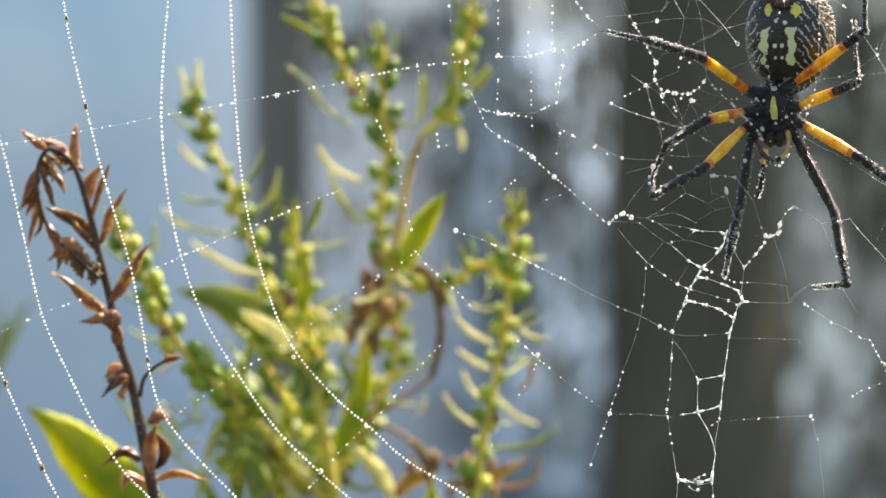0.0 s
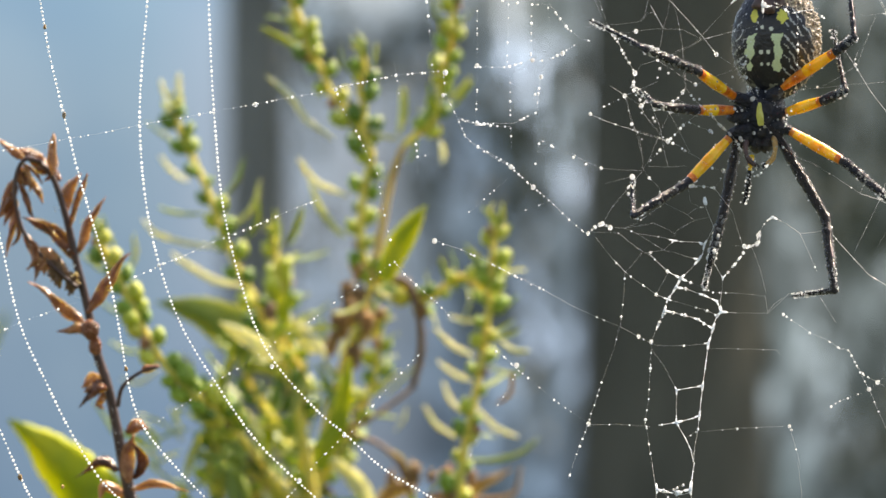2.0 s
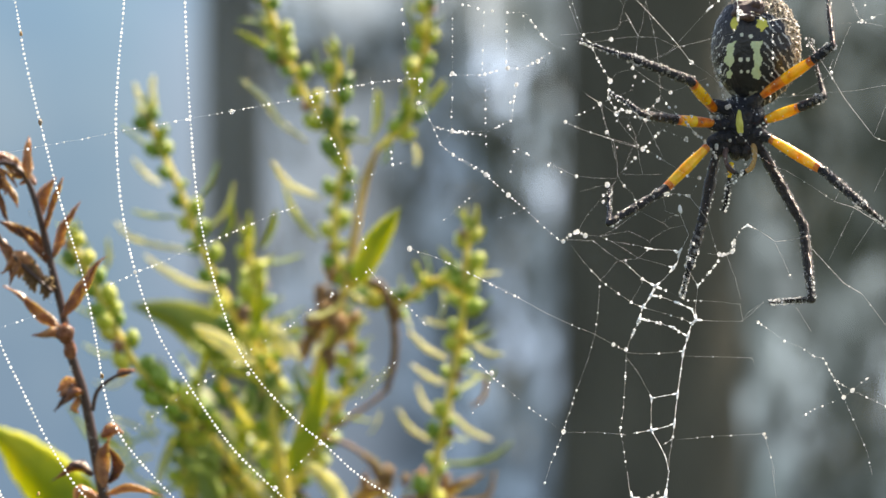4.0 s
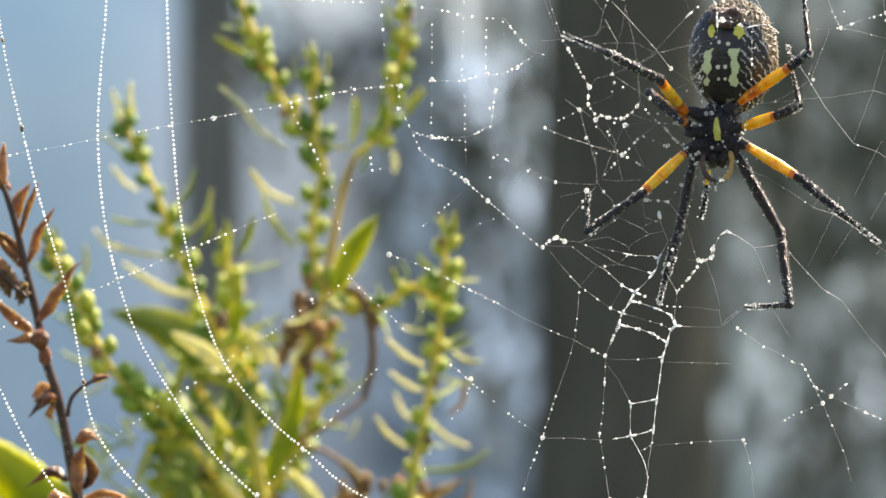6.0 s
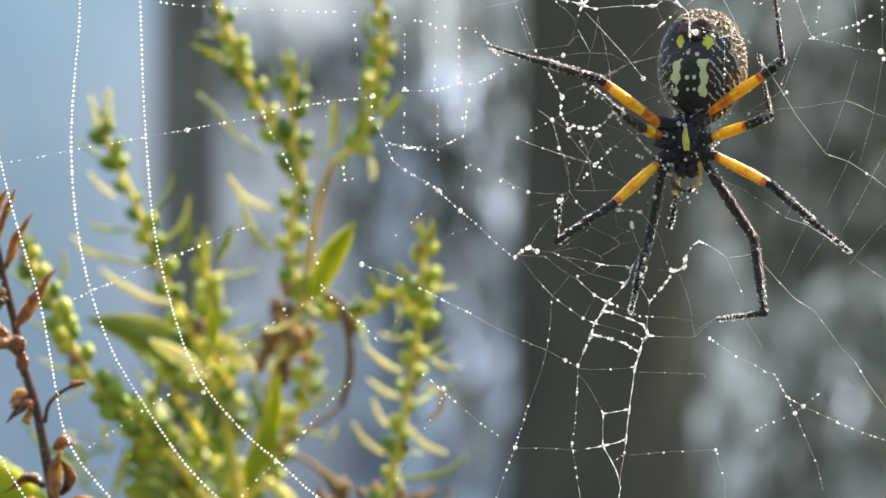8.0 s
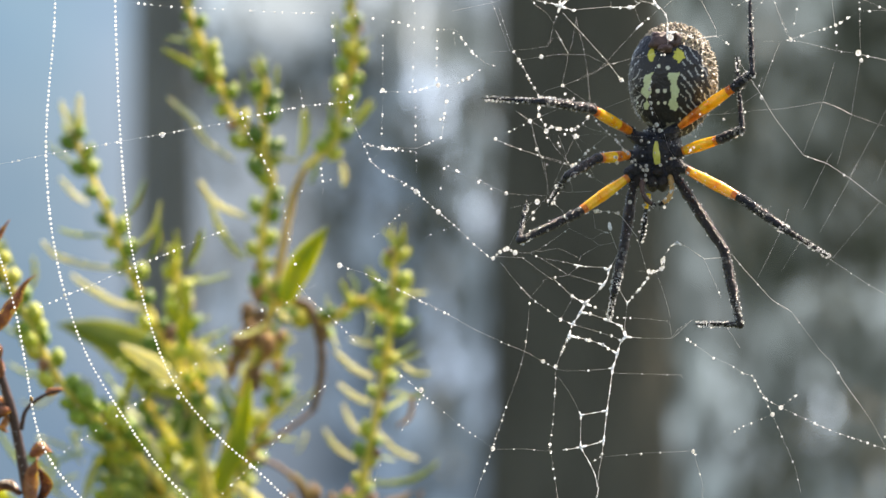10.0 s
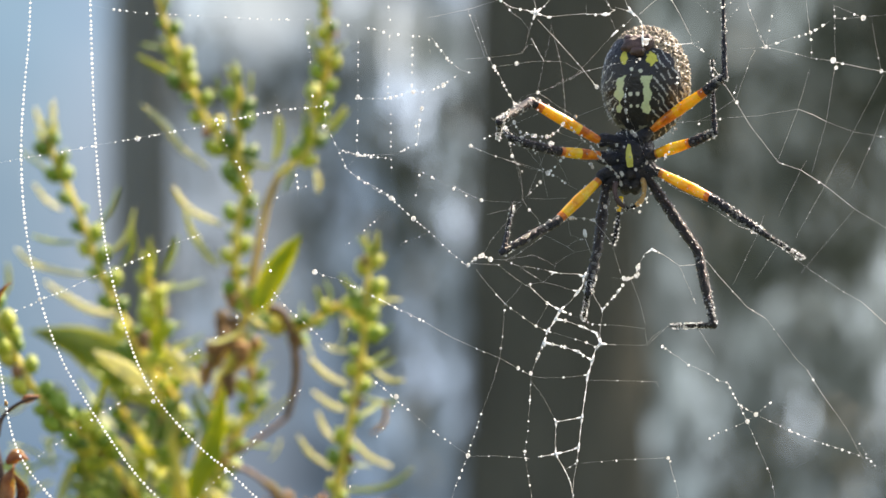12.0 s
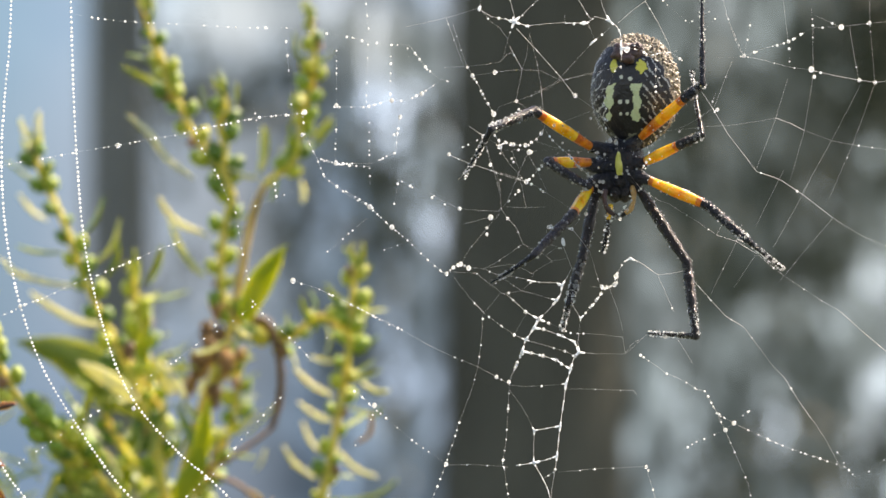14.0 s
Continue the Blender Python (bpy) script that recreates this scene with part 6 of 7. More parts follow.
leg_l2_2 = [
    (13.3, -3.28, -2.81, -8.91, -8.29, -15.72, -11.89, -16.34, -6.02),
    (13.5, -3.25, -2.61, -9.19, -8.82, -15.22, -11.42, -17.66, -6.96),
    (13.7, -3.55, -2.98, -9.34, -8.38, -14.58, -11.35, -15.67, -6.27),
    (13.8, -3.83, -2.82, -8.99, -7.28, -12.59, -10.17, -15.25, -11.58),
    (13.9, -3.79, -2.98, -6.53, -6.49, -10.44, -10.79, -16.07, -14.7),
    (14, -3.68, -3.13, -6.26, -7.04, -11.49, -12.51, -17.52, -16.42)]
leg("leg_l2", leg_l2_1 + leg_l2_2, wet=0.45)

# ---- the green flowering weed behind the web ----
WEED_BACK = set_back(1.06)
WEED_BASE = Matrix.Translation(Vector(((WEED_BACK @ at(-31.63, 0, 108)).x, (WEED_BACK @ at(0, 0, 108)).y, 0)))
WEED = thing("ragweed_plant", WEED_BASE, "sunlit green weed with beadlike seed pods and narrow leaves", "plant")
FURTHER[WEED.name] = WEED_BACK
pod_meshes, blade_meshes = [], []


def pod_mesh(k):
    """A small nodding pod: a flattened cup with a ribbed rim and a short stalk."""
    bm = bmesh.new()
    profile = ((0.0, -0.55), (0.5, -0.5), (0.86, -0.25), (1.0, 0.05), (0.9, 0.35), (0.62, 0.58), (0.3, 0.72), (0.12, 1.05), (0.08, 1.5))
    rings = []
    for r, z in profile[1:]:
        rings.append([bm.verts.new(((r * (1 + 0.10 * math.cos(5 * a + k))) * math.cos(a), r * (1 + 0.10 * math.cos(5 * a + k)) * math.sin(a), z)) for a in (2 * math.pi * i / 12 for i in range(12))])
    low = bm.verts.new((0, 0, -0.62))
    for i in range(12):
        bm.faces.new((low, rings[0][(i + 1) % 12], rings[0][i]))
        for a, b in zip(rings, rings[1:]):
            bm.faces.new((a[i], a[(i + 1) % 12], b[(i + 1) % 12], b[i]))
    bm.faces.new(rings[-1])
    me = bpy.data.meshes.new("seed_pod")
    bm.to_mesh(me)
    bm.free()
    me.materials.append(POD)
    me.polygons.foreach_set("use_smooth", [True] * len(me.polygons))
    return me


def blade_mesh(k):
    """A narrow curved leaf a unit long along x."""
    rg = random.Random(k + 70)
    bow = (0.10, 0.22, 0.32, 0.42)[k % 4]
    line = [Vector((s, 0.05 * math.sin(4 * s), bow * (s - s * s) * 2.0)) for s in (i / 12 for i in range(13))]
    bm = bmesh.new()
    blade(bm, line, lambda s: 0.085 * (0.2 + 0.8 * math.sin(math.pi * min(0.98, 0.10 + 0.88 * s)) ** 0.9), 0.016, Vector((0, 1, 0.3 * rg.uniform(-1, 1))), 0.5, 4)
    me = bpy.data.meshes.new("narrow_leaf")
    bm.to_mesh(me)
    bm.free()
    me.materials.append(BLADE)
    me.polygons.foreach_set("use_smooth", [True] * len(me.polygons))
    return me


for k in range(4):
    pod_meshes.append(pod_mesh(k))
    blade_meshes.append(blade_mesh(k))


def stem_line(points):
    return smooth_line([at(*p) for p in points], 8)


def stem(points, r0, r1, material=STEM, parent=None, name="stem"):
    line = stem_line(points)
    bm = bmesh.new()
    tube(bm, line, lambda s: 0.001 * (r0 + (r1 - r0) * s) * (1 + 0.12 * noise.noise(Vector((s * 14, r0 * 9, 0)))), 8)
    part(name, bm, material, parent or WEED)
    return line


def narrow_leaf(base, tip, up, k, parent=None):
    """A narrow leaf from base to tip, bowed towards up."""
    x = tip - base
    n = x.length
    x.normalize()
    z = (up - x * up.dot(x)).normalized()
    y = z.cross(x)
    m = Matrix((x, y, z)).transposed().to_4x4() @ Matrix.Diagonal((n, max(n, 0.007) * 1.0, n, 1))
    m.translation = base
    copy_part("narrow_leaf", blade_meshes[k % 4], m, parent or WEED)


def raceme(points, size, gap, seed, r0=0.75, r1=0.4, leaves=0.5, start=0.0, end=1.0):
    """A spike of pods: stem, pods by turns on its two sides, narrow leaves between."""
    rg = random.Random(seed)
    line = stem(points, r0, r1)
    marks = length_marks(line)
    s, k = marks[-1] * start + gap * 0.0005, 0
    while s < marks[-1] * end:
        p, d = along(line, marks, s)
        a = rg.uniform(-0.8, 0.8) + (math.pi if k % 2 else 0.0)
        u = d.cross(Vector((0, 1, 0))).normalized()
        e = (u * math.cos(a) + Vector((0, 1, 0)) * math.sin(a)).normalized()
        r = size * 0.001 * rg.choice((0.6, 0.8, 0.9, 0.95, 1.05, 1.15)) * (1.05 - 0.3 * s / marks[-1])
        axis = (-e * 0.9 + Vector((0, 0, rg.uniform(0.1, 0.7)))).normalized()
        m = axis.to_track_quat('Z', 'Y').to_matrix().to_4x4() @ Matrix.Diagonal((r, r, r, 1))
        m.translation = p + e * (r * rg.uniform(0.75, 1.05) + r0 * 0.0003)
        copy_part("seed_pod", pod_meshes[rg.randrange(4)], m, WEED)
        if rg.random() < 0.14:
            bm = bmesh.new()
            scrap = p - e * r * 0.7
            ball(bm, scrap, (r * 0.5, r * 0.45, r * 0.6), 3)
            for v in bm.verts:
                v.co = scrap + (v.co - scrap) * (1 + 0.9 * noise.noise((v.co - scrap) / r * 3 + Vector((seed, k, 0))))
            part("withered_flower", bm, HUSK, WEED)
        if rg.random() < leaves:
            b = a + rg.uniform(-0.7, 0.7)
            f = (u * math.cos(b) + Vector((0, 1, 0)) * math.sin(b) * 0.7 + d * rg.uniform(0.1, 0.8)).normalized()
            n = rg.uniform(3.0, 8.0) * 0.001
            narrow_leaf(p, p + f * n, -d if rg.random() < 0.6 else d, rg.randrange(4))
        s += gap * 0.001 * rg.choice((0.6, 0.9, 1.1, 1.3, 1.6, 1.9))
        k += 1
    if end == 1.0:
        d = (line[-1] - line[-3]).normalized()
        for k in range(6):
            f = (d + Vector((rg.gauss(0, 0.45), rg.gauss(0, 0.4), rg.gauss(0, 0.2)))).normalized()
            narrow_leaf(line[-1] - d * rg.uniform(0, 0.003), line[-1] + f * rg.uniform(0.0022, 0.0042), Vector((rg.uniform(-1, 1), 0.3, 0.3)), k)
    return line


def broad_leaf(points, width, material, facing=(0.3, 1, 0.3), fold=0.25, parent=None, name="broad_leaf", label=""):
    """A leaf along its midrib; width at its widest in millimetres; side across it."""
    line = smooth_line([at(*p) for p in points], 17)
    d = (line[-1] - line[0]).normalized()
    side = d.cross(Vector(facing)).normalized()
    bm = bmesh.new()
    teeth = 0.07 if width > 4.2 else 0.03
    blade(bm, line, lambda s: 0.0005 * width * (1 - teeth * ((s * 13) % 1)) * max(0.03, math.sin(math.pi * (0.04 + 0.96 * s) ** 0.72)) ** 0.9, 0.00012, side, fold)
    for v in bm.verts:
        v.co += 0.00028 * noise.noise_vector(v.co * 260 + Vector((width, 0, 0)))
    part(name, bm, material, parent or WEED, label)


def slim_leaf(points, width, material):
    """A narrow curled leaf, from its tip to its foot, a little hollow."""
    line = smooth_line([at(*p) for p in points], 9)
    side = (line[-1] - line[0]).normalized().cross(Vector((0.3, 1, 0.25))).normalized()
    bm = bmesh.new()
    blade(bm, line, lambda s: 0.00028 * width * max(0.05, math.sin(math.pi * (0.03 + 0.94 * s))) ** 0.55, 0.00016, side, 0.45, 4)
    for v in bm.verts:
        v.co += 0.0003 * noise.noise_vector(v.co * 180)
    part("narrow_leaf", bm, material, WEED)


def husk(x, z, back, r, seed, parent=None, name="withered_flower"):
    """A clot of withered bracts."""
    bm = bmesh.new()
    ball(bm, at(x, z, back), Vector((0.75, 0.7, 1.2)) * r * 0.001, 4)
    c = at(x, z, back)
    for v in bm.verts:
        d = (v.co - c).normalized()
        v.co = c + (v.co - c) * (0.55 + 1.25 * abs(noise.noise(d * 2.3 + Vector((seed, 0, 0)))) + 0.35 * noise.noise(d * 6 + Vector((0, seed, 0))))
    part(name, bm, HUSK, parent or WEED)


def tuft(x, z, back, wide, tall, count, seed):
    """Crowded narrow leaves at the foot of the spikes."""
    rg = random.Random(seed)
    for k in range(count):
        p = at(x + rg.gauss(0, wide), z + rg.gauss(0, tall), back + rg.uniform(-10, 14))
        e = Vector((rg.gauss(0, 0.7), rg.gauss(0, 0.35), rg.uniform(0.1, 1.0))).normalized()
        narrow_leaf(p, p + e * rg.uniform(0.004, 0.0095), Vector((rg.uniform(-1, 1), 0.2, rg.uniform(-1, 1))), k)


stem([(-33.13, -213.34, 108), (-32.55, -97.02, 108), (-32.48, -48.60, 108), (-31.69, -38.94, 108), (-27.70, -23.50, 108), (-23.34, -11.63, 108), (-22.66, -7.77, 108)], 1.1, 0.75)
stem([(-22.66, -7.77, 108), (-21.78, -4.87, 108), (-21.10, -1.02, 108), (-20.13, 4.77, 108), (-19.16, 9.59, 108), (-18.19, 12.49, 108), (-17.02, 15.18, 108)], 0.8, 0.6, TAN_STEM)
raceme([(-22.85, -7.77, 108), (-24.19, -1.98, 108), (-24.18, 3.81, 108), (-23.40, 9.60, 108), (-22.43, 13.26, 108), (-23.78, 16.84, 108), (-26.48, 20.70, 108), (-29.37, 24.28, 108), (-31.00, 28.33, 108), (-33.41, 32.29, 108), (-34.37, 36.63, 108), (-36.10, 40.50, 108), (-37.44, 44.84, 108)], 1.95, 1.5, 31, r0=0.75, r1=0.5, leaves=0.16)
raceme([(-17.15, 15.29, 112), (-14.62, 17.43, 112), (-11.89, 19.95, 112), (-11.11, 23.44, 112), (-10.52, 27.91, 112), (-9.16, 31.79, 112), (-8.57, 35.87, 112), (-8.76, 40.73, 112), (-9.33, 44.13, 112)], 1.75, 1.6, 32, r0=0.6, r1=0.5, leaves=0.22, start=0.12)
raceme([(-22.75, 15.03, 102), (-23.61, 18.56, 102), (-23.41, 21.90, 102), (-24.27, 24.76, 102), (-23.31, 27.81, 102), (-23.68, 30.48, 102)], 1.75, 1.6, 33, r0=0.7, r1=0.45, leaves=0.15)
raceme([(-31.87, -46.36, 104), (-34.24, -32.92, 104), (-38.04, -19.49, 104), (-42.82, -9.89, 104), (-46.64, -2.2, 104), (-50.45, 8.35, 104), (-54.29, 16.67, 104), (-55.82, 21.09, 104)], 1.98, 1.81, 34, r0=0.85, r1=0.5, leaves=0.22, start=0.25)
raceme([(-32.60, -48.88, 110), (-38.27, -42.39, 104), (-42.38, -36.03, 98), (-45.32, -29.89, 84), (-47.84, -26.37, 72), (-50.99, -23.84, 72), (-53.70, -21.13, 72), (-55.68, -18.05, 72), (-57.66, -14.44, 72), (-59.64, -10.74, 72), (-61.25, -7.12, 72), (-62.87, -3.96, 72), (-64.31, -1.07, 72), (-64.67, 0.38, 72)], 2.05, 1.45, 35, r0=0.55, r1=0.7, leaves=0.15, start=0.36)
raceme([(-7.86, -57.43, 100), (-7.84, -45.06, 100), (-6.2, -34.6, 100), (-3.98, -23.19, 100), (-2.54, -13.69, 100), (-2.05, -7.04, 100), (-1.36, 1.7, 100)], 1.90, 1.68, 36, r0=0.85, r1=0.5, leaves=0.22)
raceme([(-22.91, -8.1, 110), (-19.03, -8.11, 110), (-13.23, -11.02, 110), (-7.41, -7.16, 110), (-2.58, -10.08, 110)], 1.90, 1.55, 37, r0=0.85, r1=0.5, leaves=0.22)
raceme([(-34.52, -33.66, 116), (-35.96, -23.85, 116), (-37.41, -14.04, 116), (-38.86, -7.18, 116), (-39.63, -0.31, 116)], 2.08, 1.63, 38, r0=0.85, r1=0.5, leaves=0.22)
raceme([(-32.95, -45.27, 114), (-41.75, -42.33, 114), (-48.59, -37.44, 114), (-52.98, -29.61, 114), (-54.43, -23.74, 114)], 1.98, 1.63, 39, r0=0.85, r1=0.5, leaves=0.22)
raceme([(-32.7, -44.62, 118), (-26.27, -33.79, 118), (-22.31, -23.96, 118), (-21.8, -16.09, 118)], 1.98, 1.46, 40, r0=0.85, r1=0.5, leaves=0.22)
raceme([(-32.65, -49, 112), (-37.7, -43.15, 112), (-44.54, -45.1, 112), (-51.35, -39.25, 112)], 1.98, 1.55, 41, r0=0.85, r1=0.5, leaves=0.22)
raceme([(-33.32, -45.77, 120), (-36.26, -37.86, 120), (-42.18, -29.95, 120), (-45.13, -24.01, 120)], 1.98, 1.55, 42, r0=0.85, r1=0.5, leaves=0.22)
stem([(-7.98, -58.3, 108), (-22.03, -72.81, 108), (-32.24, -92.18, 108)], 0.7, 0.9)
stem([(-18.80, -7.48, 108), (-16.38, -8.26, 108), (-14.75, -12.12, 108), (-13.98, -16.66, 108), (-14.28, -21.29, 108), (-15.54, -26.11, 108)], 0.8, 0.62, HUSK)
stem([(-15.54, -26.11, 108), (-19.99, -29.49, 108), (-25.79, -33.06, 108), (-27.24, -34.02, 108)], 0.36, 0.3, HUSK)
stem([(-26.95, -33.64, 108), (-21.93, -35.38, 108), (-18.65, -37.89, 108), (-17.11, -40.59, 108), (-15.95, -43.68, 108)], 0.35, 0.5, HUSK)
broad_leaf([(-19.96, -7.42, 96), (-17.77, -2.24, 96), (-15.21, 2, 96), (-12.66, 5.01, 96)], 4.4, LEAF, (0.2, 1, 0.1), 0.2)
broad_leaf([(-58.46, -52.42, 88), (-66.37, -44.96, 88), (-74.29, -36.56, 88), (-81.57, -30.21, 88)], 11.0, LEAF, (0.45, 1, -0.3), 0.45)
broad_leaf([(-36.09, -23.94, 118), (-43.97, -19, 118), (-51.84, -14.07, 118), (-60.22, -11.59, 118)], 9.5, DULL_LEAF, (0.1, 1, 0.4), 0.3)
broad_leaf([(-37.48, -21.08, 96), (-41.25, -18.24, 96), (-45.03, -15.87, 96), (-47.39, -14.26, 96)], 2.9, PALE_LEAF, (0.1, 1, 0.4), 0.2)
broad_leaf([(-29.37, -36.07, 94), (-27.47, -30.43, 94), (-26.23, -24.78, 94), (-25.56, -20.27, 94)], 3.2, LEAF, (0.2, 1, 0), 0.2)
broad_leaf([(-30.79, -38.9, 94), (-29.65, -35.13, 94), (-27.47, -31.84, 94), (-26.05, -28.55, 94)], 4.0, LEAF, (0.4, 1, 0), 0.2)
broad_leaf([(-35.85, -29.63, 114), (-37, -21.81, 114), (-38.25, -13.99, 114), (-39.21, -8.13, 114)], 3.0, LEAF, (0.3, 1, 0), 0.2)
broad_leaf([(-47.08, -35.09, 108), (-46.13, -40.89, 108), (-45.66, -46.7, 108), (-44.23, -52.5, 108)], 4.5, DULL_LEAF, (0.3, 1, 0), 0.3)
broad_leaf([(-29.67, -38, 108), (-25.81, -41.87, 108), (-22.93, -46.7, 108), (-21.97, -51.54, 108)], 2.6, PALE_LEAF, (0.3, 1, 0), 0.2)
broad_leaf([(-15.94, -53.63, 100), (-15.45, -47.92, 100), (-15.15, -43.16, 100)], 3.2, LEAF, (0.1, 1, 0), 0.2)
broad_leaf([(-129.38, -42.18, 298), (-122.75, -31.7, 298), (-118.13, -23.84, 298), (-114.15, -17.29, 298)], 4.0, DULL_LEAF, (0.1, 1, 0), 0.3)
broad_leaf([(-128.09, -52.69, 298), (-124.1, -39.57, 298), (-121.43, -29.08, 298), (-120.72, -15.97, 298)], 3.0, DULL_LEAF, (0.1, 1, 0), 0.3)
broad_leaf([(-49.79, -49.36, 116), (-50.25, -39.54, 116), (-49.24, -29.72, 116), (-47.75, -23.84, 116)], 3.4, DULL_LEAF, (0.3, 1, 0), 0.3)
broad_leaf([(-41.93, -49.36, 116), (-42.39, -39.54, 116), (-39.91, -29.73, 116), (-39.4, -23.85, 116)], 3.0, LEAF, (0.3, 1, 0), 0.3)
broad_leaf([(-52.96, -54.44, 108), (-53.42, -47.67, 108), (-55.83, -41.86, 108)], 2.4, LEAF, (0.3, 1, 0), 0.3)
broad_leaf([(-13.26, -44.77, 108), (-7.47, -44.29, 108), (-2.64, -41.88, 108), (1.71, -39.95, 108)], 2.4, HUSK, (0.3, 1, 0), 0.6, None, "withered_leaf", "curled brown withered leaf")
broad_leaf([(-20.00, -36.73, 108), (-17.88, -38.47, 108), (-16.33, -41.17, 108), (-15.57, -44.45, 108)], 1.7, HUSK, (0.3, 1, 0), 0.6, None, "withered_leaf", "curled brown withered leaf")
broad_leaf([(-22.83, -10, 108), (-25.74, -14.34, 108), (-29.14, -18.68, 108), (-31.08, -23.51, 108)], 1.6, HUSK, (0.3, 1, 0.2), 0.6, None, "withered_leaf", "curled brown withered leaf")
broad_leaf([(-21.87, -11.93, 108), (-22.85, -15.79, 108), (-26.24, -19.65, 108), (-26.73, -22.55, 108)], 1.8, HUSK, (0.5, 1, 0.2), 0.6, None, "withered_leaf", "curled brown withered leaf")
broad_leaf([(-21.96, -46.7, 108), (-19.05, -43.81, 108), (-16.15, -43.32, 108), (-15.2, -46.71, 108)], 3.0, HUSK, (0.3, 1, 0), 0.6, None, "withered_leaf", "curled brown withered leaf")
husk(-25.32, -20.29, 107, 1.82, 40)
husk(-29, -17.04, 111, 0.99, 41)
husk(-24.44, -13.97, 105, 1.15, 42)
husk(-26.32, -12.26, 110, 1.41, 43)
husk(-26.71, -14.93, 112, 1.12, 44)
husk(-23.07, -14.57, 102, 1.60, 45)
husk(-21.82, -18.5, 111, 1.02, 46)
husk(-24.58, -10.15, 106, 1.41, 47)
husk(-26.85, -9.7, 113, 1.69, 48)
husk(-29.4, -18.69, 111, 1.39, 49)
husk(-20.62, -13.45, 103, 1.01, 50)
husk(-27.79, -16.39, 112, 1.37, 51)
husk(-27.2, -14.29, 110, 1.74, 52)
husk(-28.35, -14.43, 108, 1.51, 53)
husk(-22.79, -13.58, 116, 1.01, 54)
husk(-26.49, -20.81, 113, 1.13, 55)
husk(-13.67, -12.91, 108, 1.0, 6)
husk(-6.82, -38.62, 111, 1.31, 60)
husk(-12.36, -41.43, 111, 1.04, 61)
husk(-9.37, -44.62, 112, 1.69, 62)
husk(-7.18, -44.58, 108, 1.61, 63)
husk(-8.62, -42.84, 108, 1.59, 64)
husk(-7.67, -42.94, 102, 1.14, 65)
husk(-15.13, -41.05, 106, 1.25, 66)
husk(-9.12, -42.16, 103, 0.90, 67)
husk(-19.24, -41.49, 108, 1.06, 68)
husk(-12.28, -45.75, 107, 1.08, 69)
husk(-5.53, -41.4, 108, 1.14, 70)
husk(-9.83, -41.34, 111, 1.41, 71)
husk(-5.27, -46.2, 110, 1.04, 72)
husk(-15.03, -39.89, 106, 1.19, 73)
husk(-32.94, -38.43, 114, 1.6, 12)
tuft(-43.2, -31.23, 108, 9, 8, 24, 1)
tuft(-33.54, -38.97, 108, 9, 6, 22, 2)
tuft(-50.97, -38.96, 108, 6, 6, 12, 3)
tuft(-25.77, -23.51, 108, 5, 6, 8, 4)
tuft(-39.28, -15.76, 108, 5, 5, 8, 5)
slim_leaf([(-58.46, 26.62, 107), (-58.08, 24.69, 107), (-57.22, 22.76, 107)], 1.6, PALE_LEAF)
slim_leaf([(-54.76, 27.80, 104), (-55.06, 25.50, 104), (-55.07, 23.39, 104)], 2.0, PALE_LEAF)
slim_leaf([(-61.16, 19.54, 111), (-57.76, 16.62, 111), (-54.65, 14.66, 111)], 1.3, BLADE)
slim_leaf([(-59.57, 13.71, 115), (-57.22, 10.86, 115), (-54.48, 9.19, 115)], 1.7, PALE_LEAF)
slim_leaf([(-58.27, 4.87, 102), (-54.92, 3.81, 102), (-50.32, 3.61, 102)], 1.3, BLADE)
slim_leaf([(-60.92, 2.67, 100), (-58.54, 0.28, 100), (-53.77, -1.16, 100), (-47.67, -2.12, 100)], 2.0, PALE_LEAF)
slim_leaf([(-57.46, -2.94, 115), (-53.84, -5.79, 115), (-49.43, -8.05, 115), (-43.36, -9.43, 115)], 2.2, PALE_LEAF)
slim_leaf([(-44.28, 13.10, 108), (-45.65, 9.72, 108), (-48.27, 6.16, 108)], 1.4, BLADE)
slim_leaf([(-41.31, 9.40, 107), (-42.87, 4.88, 107), (-46.26, 1.03, 107)], 1.6, BLADE)
slim_leaf([(-41.82, 6.31, 106), (-42.03, 2.46, 106), (-43.77, -0.61, 106)], 1.8, LEAF)
slim_leaf([(-39.59, 4.45, 115), (-39.40, 1.52, 115), (-40.10, -0.83, 115)], 1.6, LEAF)
slim_leaf([(-34.69, 4.93, 115), (-35.68, 1.51, 115), (-37.06, -1.81, 115)], 2.0, LEAF)
slim_leaf([(-41.43, 35.75, 112), (-37.83, 33.60, 112), (-34.23, 31.64, 112)], 2.0, LEAF)
slim_leaf([(-40.07, 26.88, 104), (-36.34, 23.71, 104), (-33.47, 19.68, 104), (-28.78, 16.12, 104)], 2.2, PALE_LEAF)
slim_leaf([(-34.93, 13.05, 107), (-32.24, 9.19, 107), (-26.27, 6.47, 107)], 2.0, PALE_LEAF)
slim_leaf([(-32.73, 9.14, 104), (-31.11, 4.82, 104), (-28.63, 1.27, 104), (-26.81, -0.27, 104)], 2.4, BLADE)
slim_leaf([(-16.93, 25.16, 112), (-17.14, 21.37, 112), (-18.12, 17.59, 112)], 2.0, LEAF)
slim_leaf([(-21.29, 32.31, 100), (-21.48, 30.32, 100), (-21.87, 28.42, 100)], 1.3, BLADE)
slim_leaf([(-14.63, 16.49, 102), (-15.12, 14.30, 102), (-16.07, 12.49, 102)], 1.3, BLADE)
slim_leaf([(-5.01, 26.13, 105), (-6.93, 23.94, 105), (-8.66, 21.74, 105)], 1.5, LEAF)
